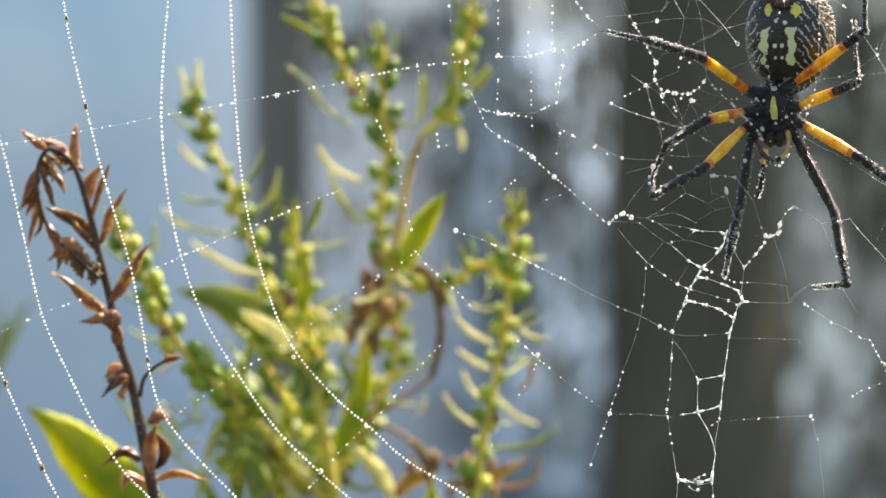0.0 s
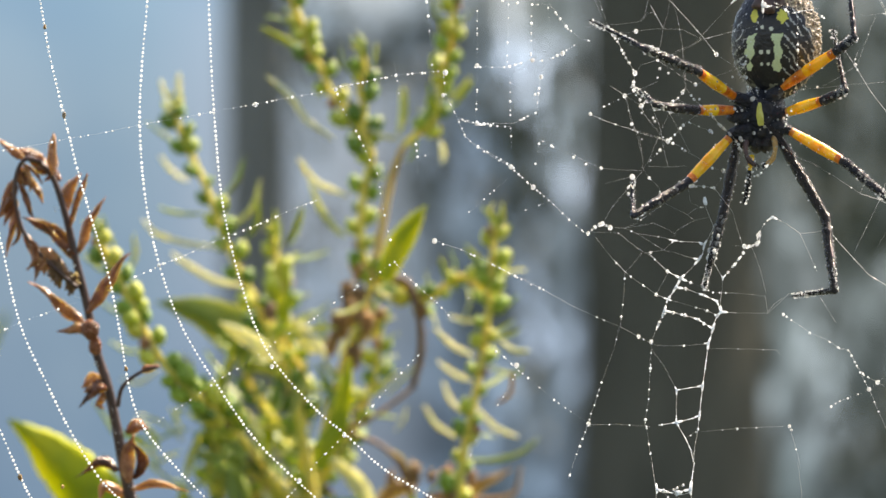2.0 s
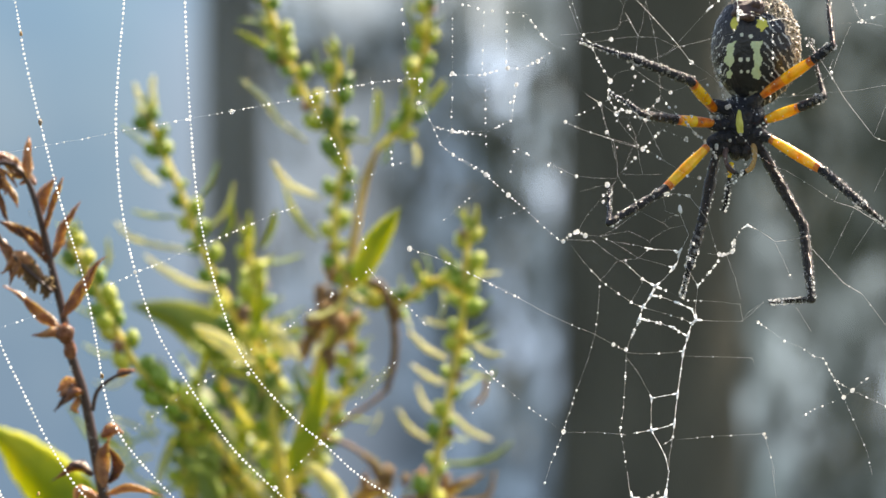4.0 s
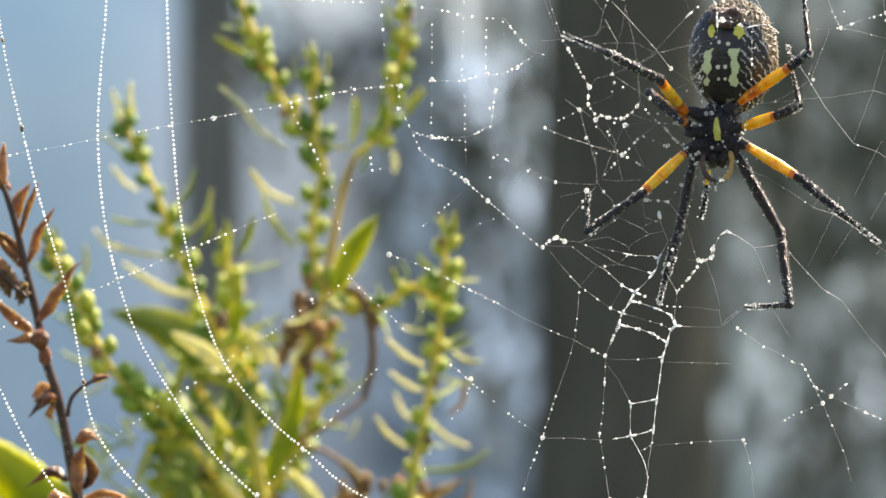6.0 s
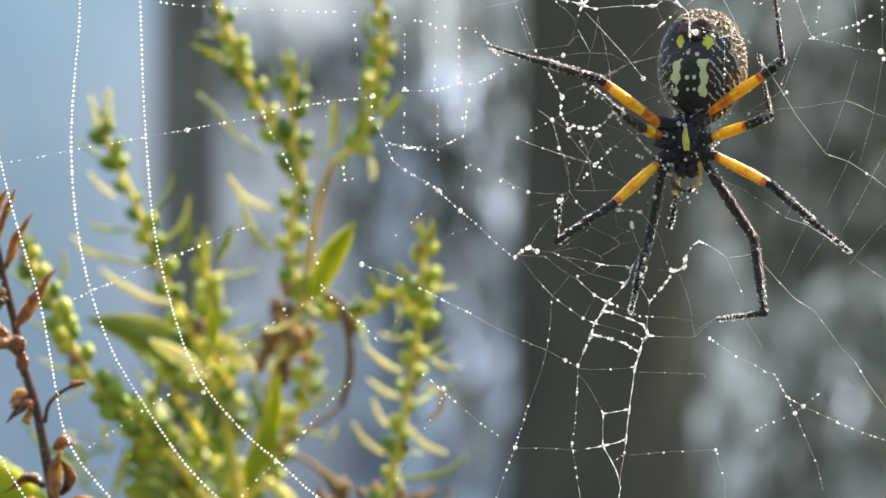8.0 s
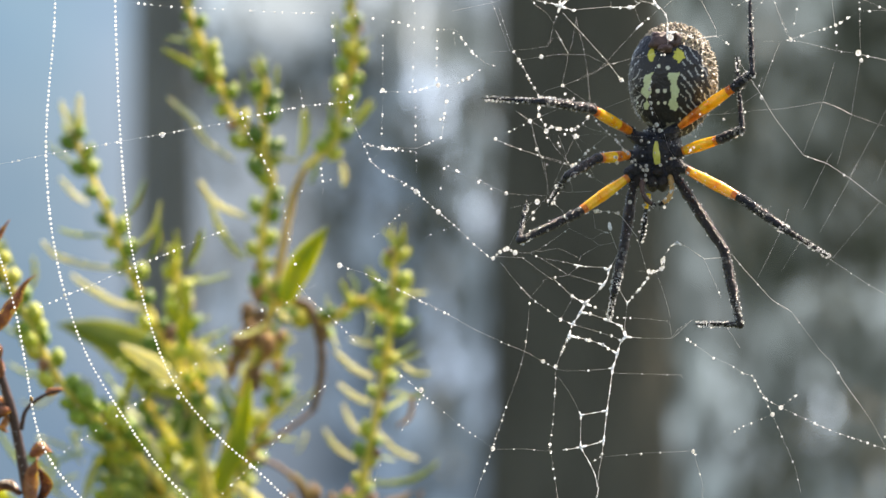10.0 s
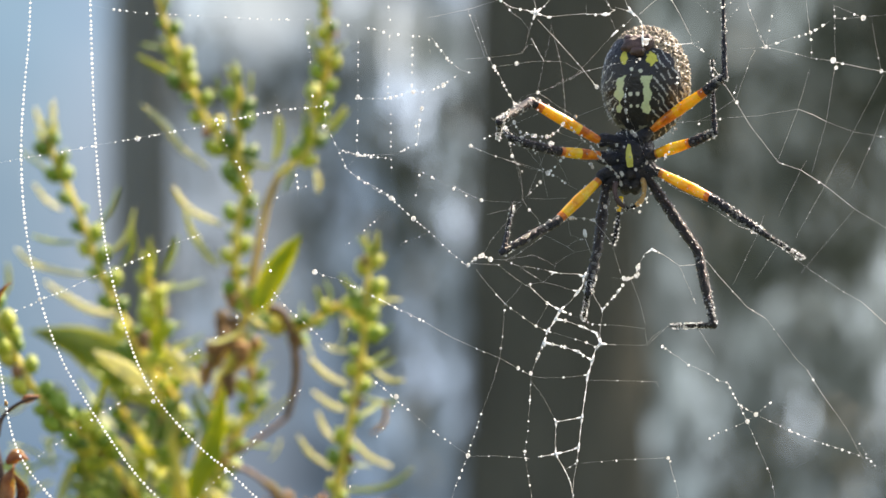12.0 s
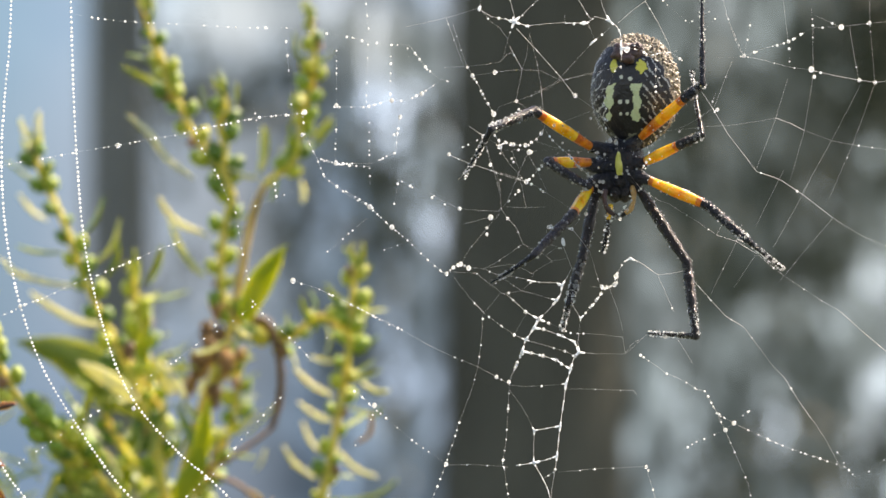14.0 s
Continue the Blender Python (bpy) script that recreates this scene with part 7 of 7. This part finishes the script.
slim_leaf([(-17.56, 16.28, 101), (-19.94, 16.47, 101), (-22.70, 18.01, 101)], 1.6, PALE_LEAF)
slim_leaf([(-10.30, 12.25, 109), (-10.20, 13.99, 109), (-10.87, 16.11, 109)], 2.0, PALE_LEAF)
slim_leaf([(-11.61, -15.70, 100), (-8.58, -18.56, 100), (-4.88, -20.37, 100)], 2.0, PALE_LEAF)
slim_leaf([(-11.32, -21.54, 108), (-7.76, -24.15, 108), (-5.35, -25.02, 108)], 1.8, PALE_LEAF)
slim_leaf([(-10.50, -25.53, 115), (-9.04, -28.86, 115), (-6.70, -31.01, 115)], 1.6, PALE_LEAF)
slim_leaf([(-13.86, -29.28, 112), (-11.73, -32.59, 112), (-7.94, -34.93, 112)], 1.7, PALE_LEAF)
slim_leaf([(2.37, -35.00, 113), (-1.33, -33.24, 113), (-4.63, -29.93, 113)], 1.8, PALE_LEAF)
slim_leaf([(5.95, -35.13, 112), (2.35, -37.95, 112), (-2.51, -38.92, 112), (-7.36, -38.43, 112)], 1.5, BLADE)
slim_leaf([(3.14, -40.14, 114), (1.96, -44.43, 114), (-2.53, -45.60, 114), (-7.60, -44.43, 114)], 1.5, HUSK)
slim_leaf([(4.47, -19.48, 104), (1.98, -19.67, 104), (-0.98, -17.75, 104)], 1.4, BLADE)
slim_leaf([(3.06, -22.65, 111), (1.41, -24.29, 111), (-2.95, -22.64, 111)], 1.4, BLADE)
slim_leaf([(1.20, -23.27, 103), (1.00, -26.52, 103), (-1.29, -28.62, 103)], 1.4, HUSK)
slim_leaf([(2.56, -10.33, 101), (0.46, -11.95, 101), (-2.39, -10.61, 101)], 1.2, BLADE)
slim_leaf([(3.04, -15.85, 104), (-0.03, -17.28, 104), (-3.18, -16.03, 104)], 1.2, BLADE)
slim_leaf([(-6.54, -1.69, 115), (-4.59, -4.43, 115), (-2.84, -6.39, 115)], 1.7, LEAF)
slim_leaf([(-10.76, -3.96, 106), (-9.71, -7.04, 106), (-7.98, -9.54, 106)], 2.0, LEAF)
slim_leaf([(1.17, 1.78, 108), (0.20, 0.05, 108), (-1.63, -1.68, 108)], 1.5, LEAF)
slim_leaf([(1.66, -3.07, 113), (0.48, -5.40, 113), (-1.66, -7.34, 113)], 1.7, LEAF)
slim_leaf([(-9.39, -13.84, 109), (-6.49, -14.82, 109), (-3.40, -14.53, 109)], 1.4, PALE_LEAF)
slim_leaf([(-69.46, 3.34, 113), (-68.59, 0.12, 113), (-66.84, -1.93, 113)], 2.0, LEAF)
slim_leaf([(-72.78, -3.09, 112), (-69.46, -5.72, 112), (-66.73, -7.00, 112)], 1.4, LEAF)
slim_leaf([(-63.46, 0.01, 111), (-63.28, -3.30, 111), (-64.46, -6.21, 111)], 1.5, LEAF)
slim_leaf([(-70.00, -11.30, 113), (-66.87, -13.26, 113), (-64.13, -13.65, 113)], 1.2, BLADE)
slim_leaf([(-67.12, -17.94, 107), (-63.73, -19.68, 107), (-59.86, -18.92, 107)], 1.2, BLADE)
slim_leaf([(-65.76, -24.84, 110), (-62.16, -25.14, 110), (-58.94, -22.91, 110)], 1.4, PALE_LEAF)
slim_leaf([(-69.33, -27.81, 100), (-66.48, -31.63, 100), (-64.19, -35.25, 100)], 1.4, BLADE)
slim_leaf([(-63.62, -36.95, 108), (-59.55, -40.05, 108), (-53.36, -44.11, 108)], 1.2, BLADE)
slim_leaf([(-60.56, -35.40, 105), (-56.79, -33.86, 105), (-53.22, -32.71, 105)], 1.2, BLADE)
slim_leaf([(-46.38, -18.46, 110), (-47.86, -23.51, 110), (-50.20, -26.80, 110)], 2.2, LEAF)
slim_leaf([(-36.26, -7.14, 103), (-36.85, -12.40, 103), (-37.43, -16.23, 103)], 2.6, LEAF)
slim_leaf([(-39.83, -39.52, 106), (-37.53, -42.99, 106), (-34.64, -44.54, 106)], 2.0, PALE_LEAF)
slim_leaf([(-41.35, -43.54, 108), (-39.23, -46.83, 108), (-36.81, -49.25, 108)], 2.4, PALE_LEAF)
slim_leaf([(-29.97, -37.81, 109), (-26.20, -40.62, 109), (-23.30, -44.01, 109), (-22.05, -48.27, 109)], 2.8, PALE_LEAF)
slim_leaf([(-35.32, -14.41, 103), (-32.26, -17.67, 103), (-29.78, -21.12, 103)], 3.0, PALE_LEAF)
slim_leaf([(-31.31, -43.25, 102), (-27.30, -44.97, 102), (-23.09, -44.21, 102)], 1.6, BLADE)
slim_leaf([(-26.30, -3.99, 115), (-25.32, -6.34, 115), (-24.55, -8.30, 115)], 2.0, PALE_LEAF)
slim_leaf([(-23.16, -3.22, 115), (-22.19, -5.37, 115), (-22.00, -7.72, 115)], 1.8, PALE_LEAF)
slim_leaf([(-21.47, -8.68, 102), (-20.14, -10.21, 102), (-18.81, -10.79, 102)], 1.6, PALE_LEAF)
slim_leaf([(-17.80, -23.39, 111), (-21.69, -26.69, 111), (-25.97, -29.02, 111)], 1.6, BLADE)
slim_leaf([(-33.46, -24.32, 102), (-34.91, -28.14, 102), (-36.06, -31.01, 102)], 1.8, BLADE)
slim_leaf([(-52.24, -28.71, 113), (-51.47, -32.61, 113), (-51.09, -36.52, 113)], 1.8, LEAF)
slim_leaf([(-43.69, -29.20, 104), (-41.78, -33.04, 104), (-41.21, -37.84, 104)], 1.8, PALE_LEAF)
slim_leaf([(-53.90, -42.32, 100), (-54.67, -44.70, 100), (-54.87, -47.08, 100)], 1.6, LEAF)
slim_leaf([(-26.13, -15.94, 109), (-21.77, -14.79, 109), (-18.29, -14.02, 109)], 1.5, BLADE)
slim_leaf([(-17.20, 25.21, 108), (-17.31, 21.16, 108), (-17.99, 17.12, 108)], 2.0, BLADE)
slim_leaf([(-35.42, -16.25, 108), (-33.97, -18.18, 108), (-32.33, -20.31, 108)], 3.4, PALE_LEAF)
slim_leaf([(-41.02, -12.77, 108), (-38.32, -16.44, 108), (-35.43, -21.27, 108), (-33.50, -25.13, 108)], 1.3, TAN_STEM)
slim_leaf([(-12.67, 25.98, 108), (-12.19, 22.60, 108), (-11.42, 20.67, 108)], 2.0, LEAF)
slim_leaf([(-5.63, 26.93, 108), (-7.36, 24.52, 108), (-9.49, 23.27, 108)], 1.9, BLADE)
slim_leaf([(-26.13, -3.42, 108), (-25.55, -5.84, 108), (-24.20, -7.28, 108)], 2.6, PALE_LEAF)
slim_leaf([(-38.33, -23.20, 108), (-38.05, -27.06, 108), (-38.54, -31.41, 108)], 1.5, LEAF)
slim_leaf([(-46.57, -36.72, 108), (-45.61, -40.58, 108), (-43.68, -44.93, 108)], 2.6, LEAF)
slim_leaf([(-42.01, -27.06, 108), (-40.08, -30.44, 108), (-38.34, -32.08, 108)], 2.2, STEM)
slim_leaf([(-47.04, -31.40, 108), (-43.18, -32.37, 108), (-39.12, -33.05, 108)], 1.0, STEM)
# the stalk down to the ground
stem([(-40, -1240, 108), (-39, -1000, 108), (-36, -600, 108), (-33.05, -205, 108)], 2.8, 1.6)

# ---- the dried brown shoot ----
SHOOT_BACK = set_back(1.03)
SHOOT_BASE = Matrix.Translation(Vector(((SHOOT_BACK @ at(-54.14, 0, 28)).x, (SHOOT_BACK @ at(0, 0, 28)).y, 0)))
SHOOT = thing("dried_shoot", SHOOT_BASE, "dry reddish brown plant shoot with curled dead leaves", "plant")
FURTHER[SHOOT.name] = SHOOT_BACK


def dry_leaf(points, width, twist=0.4):
    line = smooth_line([at(*p) for p in points], 6)
    d = (line[-1] - line[0]).normalized()
    side = (d.cross(Vector((twist, 1, 0.2)))).normalized()
    bm = bmesh.new()
    blade(bm, line, lambda s: 0.0005 * width * max(0.06, math.sin(math.pi * (0.05 + 0.95 * s) ** 0.8)), 0.00013, side, 0.7, 4)
    for v in bm.verts:
        v.co += 0.00022 * noise.noise_vector(v.co * 700) + 0.00065 * noise.noise_vector(v.co * 230)
    part("dry_leaf", bm, DRY, SHOOT)


stem([(-49.45, -123.94, 28), (-51.72, -57.89, 28), (-53.98, -39.75, 28), (-55.12, -33.98, 28), (-56.17, -28.21, 28), (-57.55, -21.62, 28), (-59.19, -16.67, 28), (-60.49, -10.08, 28), (-62.12, -3.49, 28), (-63.5, 2.69, 28), (-65.39, 8.46, 28), (-67.03, 10.36, 28), (-69.26, 11.52, 28)], 0.95, 0.35, DRY_STEM, SHOOT)
stem([(-66.74, 10.64, 26), (-68.96, 11.14, 26), (-70.36, 9.26, 26), (-70.71, 5.57, 26), (-69.81, 1.47, 26), (-67.77, -1.82, 26), (-64.9, -4.7, 26), (-61.62, -7.57, 26)], 0.3, 0.28, DRY_STEM, SHOOT)
stem([(-55.83, -24.81, 26), (-55.08, -21.94, 26), (-52.61, -19.89, 26), (-49.9, -19.07, 26)], 0.35, 0.2, DRY_STEM, SHOOT)
dry_leaf([(-69.67, 11.36, 28), (-71.49, 12.6, 28), (-73.55, 14.01, 28)], 1.5)
dry_leaf([(-66.52, 10.13, 29), (-68.58, 11.54, 29), (-71.48, 13.04, 29)], 2.0)
dry_leaf([(-65.24, 8.86, 27), (-65.89, 11.73, 27), (-65.39, 14.85, 27)], 1.5, 0.2)
dry_leaf([(-63.89, 2.95, 29), (-63.88, 6, 29), (-61.39, 9.29, 29)], 2.3)
dry_leaf([(-62.96, 1.45, 27), (-62.12, 5.56, 27), (-60.29, 9.25, 27)], 1.6, 0.8)
dry_leaf([(-61.87, -2.25, 28), (-60.62, 1.45, 28), (-57.88, 5.72, 28)], 1.7)
dry_leaf([(-60.15, -11.27, 26), (-57.75, -6.76, 26), (-53.79, -2.26, 26)], 2.0)
dry_leaf([(-60.96, -12.99, 29), (-64.93, -10.09, 29), (-69.06, -6.53, 29)], 1.9)
dry_leaf([(-59.43, -14.61, 28), (-61.91, -13.37, 28), (-64.96, -13.86, 28)], 1.6)
dry_leaf([(-62.01, -3.5, 29), (-65.72, 0.23, 29), (-70.02, 2.47, 29)], 2.3)
dry_leaf([(-62.15, -2.66, 27), (-64.61, -1.01, 27), (-66.25, 1.87, 27)], 1.5, 0.9)
dry_leaf([(-70.84, 8.89, 28), (-72.34, 5.6, 28), (-73.59, 1.9, 28)], 1.5)
dry_leaf([(-70.19, 9.28, 27), (-68.3, 6.81, 27), (-67.07, 4.34, 27)], 1.5)
dry_leaf([(-70.93, 5.6, 28), (-71.36, 1.89, 28), (-72.45, -2.8, 28)], 1.3)
dry_leaf([(-70.2, 8.03, 26), (-68.74, 3.93, 26), (-67.75, 2.45, 26)], 1.1)
dry_leaf([(-70.55, 4.34, 26), (-70.23, 0.65, 26), (-71.22, -0.99, 26)], 1.0)
dry_leaf([(-70.03, 0.65, 29), (-68.63, -2.65, 29), (-68.23, -6.62, 29)], 1.2)
dry_leaf([(-67.92, -1.82, 27), (-65.86, -3.47, 27), (-62.57, -6.35, 27)], 2.4)
dry_leaf([(-66.97, -2.66, 29), (-65.74, -5.55, 29), (-64.09, -7.45, 29)], 1.8)
dry_leaf([(-69.15, -0.17, 27), (-67.1, -4.29, 27), (-66.45, -5.94, 27)], 1.5)
dry_leaf([(-65.83, 10.98, 30), (-67.08, 9.74, 30), (-69.56, 11.24, 30)], 1.8)
dry_leaf([(-64.18, 8.08, 30), (-65.42, 8.91, 30), (-66.83, 8.09, 30)], 1.4)
dry_leaf([(-52.61, -19.89, 26), (-51.38, -19.24, 26), (-49.57, -18.83, 26)], 1.2)
dry_leaf([(-57.1, -22.23, 27), (-59.32, -21.98, 27), (-61.56, -25.27, 27)], 1.8)
dry_leaf([(-57.39, -22.03, 28), (-59.87, -21.2, 28), (-61.52, -22.03, 28)], 2.2)
dry_leaf([(-55.78, -33.98, 28), (-58.66, -32.74, 28), (-62.14, -35.63, 28)], 1.5)
dry_leaf([(-54.02, -37.2, 27), (-49.89, -35.97, 27), (-45.61, -37.37, 27)], 1.1)
dry_leaf([(-54.77, -28.63, 28), (-53.28, -27.8, 28), (-51.63, -28.22, 28)], 2.2)
dry_leaf([(-54.31, -35.89, 26), (-54.54, -32.19, 26), (-53.46, -28.5, 26)], 2.5)
dry_leaf([(-53.72, -35.63, 28), (-53.13, -32.75, 28), (-53.95, -29.86, 28)], 2.4, 0.9)
dry_leaf([(-54.55, -38.1, 28), (-57.85, -36.45, 28), (-58.68, -38.93, 28)], 1.8)
dry_leaf([(-70.45, 8.85, 26), (-69.22, 7.7, 26), (-67.82, 6.63, 26)], 1.1, 0.2)
dry_leaf([(-71.02, 5.6, 28), (-72.18, 4.03, 28), (-73.09, 2.47, 28)], 0.9, -0.2)
dry_leaf([(-67.65, -2.24, 28), (-68.24, -3.47, 28), (-69.4, -4.71, 28)], 0.9, 0.8)
dry_leaf([(-68.44, -0.58, 25), (-67.78, -1.57, 25), (-67.29, -2.63, 25)], 0.8, 0.7)
dry_leaf([(-69.78, 10.16, 26), (-70.04, 8.93, 26), (-71.6, 7.71, 26)], 0.9, -0.3)
dry_leaf([(-69.45, 10.57, 26), (-67.81, 9.01, 26), (-66.91, 7.45, 26)], 0.7, 0.7)
dry_leaf([(-70.77, 4.44, 28), (-71.03, 2.96, 28), (-70.04, 1.47, 28)], 0.7, 0.6)
dry_leaf([(-70.01, 10.29, 28), (-69.6, 8.48, 28), (-68.7, 6.58, 28)], 0.9, -0.2)
dry_leaf([(-70.03, 9.75, 26), (-69.21, 8.19, 26), (-69.63, 6.55, 26)], 0.8, 0.8)
dry_leaf([(-70.69, 7.56, 27), (-70.94, 6.57, 27), (-71.77, 5.67, 27)], 0.8, 0.7)
dry_leaf([(-66.39, -3.04, 25), (-66.72, -4.52, 25), (-67.63, -5.99, 25)], 0.7, 0.6)
dry_leaf([(-70.69, 7.47, 27), (-71.36, 5.5, 27), (-72.85, 3.62, 27)], 1.1, 0.3)
dry_leaf([(-66.15, -3.29, 25), (-66.97, -4.93, 25), (-67.64, -6.56, 25)], 0.8, -0.4)
dry_leaf([(-69.77, 10.43, 27), (-70.52, 8.79, 27), (-71.35, 7.23, 27)], 0.7, 0.8)
dry_leaf([(-70.54, 3.77, 27), (-70.96, 2.05, 27), (-71.95, 0.41, 27)], 0.8, 0.3)
dry_leaf([(-68.27, -0.83, 25), (-67.79, -3.04, 25), (-68.62, -5.25, 25)], 1.0, 0.2)
dry_leaf([(-69.45, 10.65, 26), (-68.56, 8.52, 26), (-68.56, 6.39, 26)], 0.7, 0.9)
dry_leaf([(-70.85, 4.77, 28), (-72.18, 3.05, 28), (-72.6, 1.32, 28)], 1.1, 0.6)
bm = bmesh.new()
ball(bm, at(-59.9, -13.6, 27), mm(1.35, 1.3, 1.5), 4, 0, Matrix.Rotation(radians(8), 3, 'Y'), 0.25, 3.0)
ball(bm, at(-59.3, -15.9, 27.5), mm(0.95, 0.95, 1.6), 4, 0, Matrix.Rotation(radians(-12), 3, 'Y'), 0.25, 6.0)
part("withered_bud", bm, DRY, SHOOT)
dry_leaf([(-57.3, -22.18, 26), (-59.2, -22.51, 26), (-60.44, -24.39, 26)], 1.6, 0.6)
dry_leaf([(-57.68, -22.08, 29), (-59.33, -21.66, 29), (-60.41, -21, 29)], 1.5, -0.4)
dry_leaf([(-57.56, -22.44, 28), (-58.88, -23.68, 28), (-59.47, -25.32, 28)], 1.4, 0.9)
dry_leaf([(-57.43, -21.9, 27), (-59.74, -22.23, 27), (-61.22, -22.88, 27)], 1.3, 0.2)
dry_leaf([(-57.81, -22.71, 30), (-58.97, -24.19, 30), (-58.48, -25.02, 30)], 1.2, -0.6)
husk(-64.63, -5.28, 27, 1.7, 24, SHOOT, "withered_bud")
husk(-62.57, -6.77, 27, 1.4, 25, SHOOT, "withered_bud")
stem([(-36, -1268, 28), (-40, -900, 28), (-46, -450, 28), (-49.45, -121, 28)], 1.7, 0.95, DRY_STEM, SHOOT)

# dew on the dry stalk, and scraps caught on the threads
rg = random.Random(77)
bm = bmesh.new()
for s in range(90):
    k = rg.random() ** 0.6
    x, z = -66.5 + 13.5 * k, 9.5 - 50 * k
    r = 0.00005 + 0.00009 * rg.random() ** 2
    ball(bm, at(x + 0.35 * math.sin(9 * k) + rg.uniform(-0.5, 0.5), z, 27.1 + rg.uniform(-0.2, 0.2)), r, 2)
part("dew", bm, DEW, SHOOT)["kind"] = "stuff"
husk(-65.95, -33.29, -0.2, 0.42, 80, EDGE, "plant_scrap")
husk(-70.96, -21.67, -0.2, 0.40, 81, EDGE, "plant_scrap")
husk(-51.39, -18.44, -0.2, 0.32, 82, EDGE, "plant_scrap")
husk(-59.81, 16.21, -0.2, 0.38, 83, EDGE, "plant_scrap")
husk(-62.40, 28.27, -0.2, 0.28, 84, EDGE, "plant_scrap")
husk(-60.13, -34.61, -0.2, 0.25, 85, EDGE, "plant_scrap")
# ---- what moves: the web, the weed, the shoot and the spider sway; the spider's legs feel about ----
def sway(home_pose, rows):
    """Poses from rows of seconds and millimetres right and up."""
    turn = BASE.to_3x3()
    return [(t, Matrix.Translation(turn @ Vector((x * 0.001, 0, z * 0.001))) @ home_pose) for t, x, z in rows]


def motions():
    walk(WEB, sway(BASE, [(0, 0.113, -0.048), (0.5, 0.25, -0.004), (1, 0.331, -0.228), (1.5, 0.059, -0.35), (2, 0.379, -0.451), (2.5, 0.222, -0.313), (3, 0.188, -0.529), (5.5, 0.019, -0.45), (6, 0.441, -0.322), (6.5, 0.057, -0.479), (7, 0.142, -0.579), (7.5, 0.093, -0.681), (8, -0.16, -0.674), (10.5, -0.023, 0.259), (11, -0.454, 0.2), (11.5, -0.26, 0.196), (12, -0.29, 0.232), (12.5, -0.236, 0.158), (13, -0.381, 0.292), (13.5, -0.149, 0.152), (14, -0.113, 0.048)]))
    walk(EDGE, sway(BASE, [(0, 0, 0), (0.5, -0.036, 0.007), (1, -0.188, -0.217), (1.5, -0.232, -0.21), (2, 0.204, -0.312), (2.5, -0.063, -0.189), (3, 0.018, -0.413), (5.5, 0.328, -0.133), (6, 0.8, -0.243), (6.5, 0.646, -0.555), (7, 0.839, -0.669), (7.5, 0.33, -0.784), (8, 0.335, -0.899), (10.5, -0.189, -0.291), (11, -0.459, -0.053), (11.5, -0.136, -0.292), (12, -0.167, -0.17), (12.5, 0.077, 0.068), (13, -0.075, 0.189), (13.5, 0.019, -0.051), (14, 0.336, -0.16)]))
    walk(WEED, sway(WEED_BASE, [(0, -0.154, 0.135), (0.5, -0.361, -0.006), (1, -0.109, -0.16), (1.5, 0.609, -0.841), (2, 0.476, -0.739), (2.5, 0.387, -0.809), (3, 0.139, -0.403), (5.5, -0.145, 0.121), (6, 0.076, 0.068), (6.5, 0.127, 0.076), (7, 0.12, 0.028), (7.5, 0.306, 0.11), (8, 0.259, 0.122), (10.5, -1.03, 0.514), (11, -1.076, 0.586), (11.5, -0.983, 0.464), (12, -1.348, 0.473), (12.5, -0.614, 0.3), (13, -0.459, 0.269), (13.5, -0.194, 0.165), (14, 0.154, -0.135)]))
    walk(SHOOT, sway(SHOOT_BASE, [(0, 0.109, -0.213), (0.5, 0.077, -0.154), (1, 0.173, -0.276), (1.5, 0.405, -0.525), (2, 0.274, -0.614), (2.5, 0.336, -0.641), (3, 0.147, -0.373), (5.5, -0.098, -0.035), (6, -0.229, 0.06), (6.5, -0.16, 0.071), (7, -0.185, 0.137), (7.5, -0.211, 0.16), (8, -0.109, 0.213), (14, -0.109, 0.213)]))
    walk(SPIDER, sway(SPIDER_HOME, [(0, -0.91, 0.414), (0.5, -0.264, 0.605), (1, 0.651, 0.796), (1.5, -0.1, 0.701), (2, 0.377, 0.603), (2.5, 0.459, 0.739), (3, 0.756, 0.524), (3.2, 0.756, 0.572), (5.3, 0.754, 0.654), (5.5, 0.13, 0.742), (6, 0.804, 0.643), (6.5, 0, 0.427), (7, 0.291, 0.23), (7.5, -0.107, -0.167), (8, -0.287, 0.273), (8.2, -0.714, 0.834), (10.3, -1.199, -0.66), (10.5, -1.299, 0.119), (11, -1.86, 0.327), (11.5, -1.623, -0.185), (12, -1.738, 0.047), (12.5, -1.824, 0.566), (13, -0.951, 0.223), (13.3, -1.744, -0.366), (13.5, -1, -0.24), (13.6, -0.716, -0.365), (14, 0, 0)]))
    for key, keyed in MOVES.items():
        for ob, rows in zip(LEGS[key], keyed):
            walk(ob, rows)


motions()
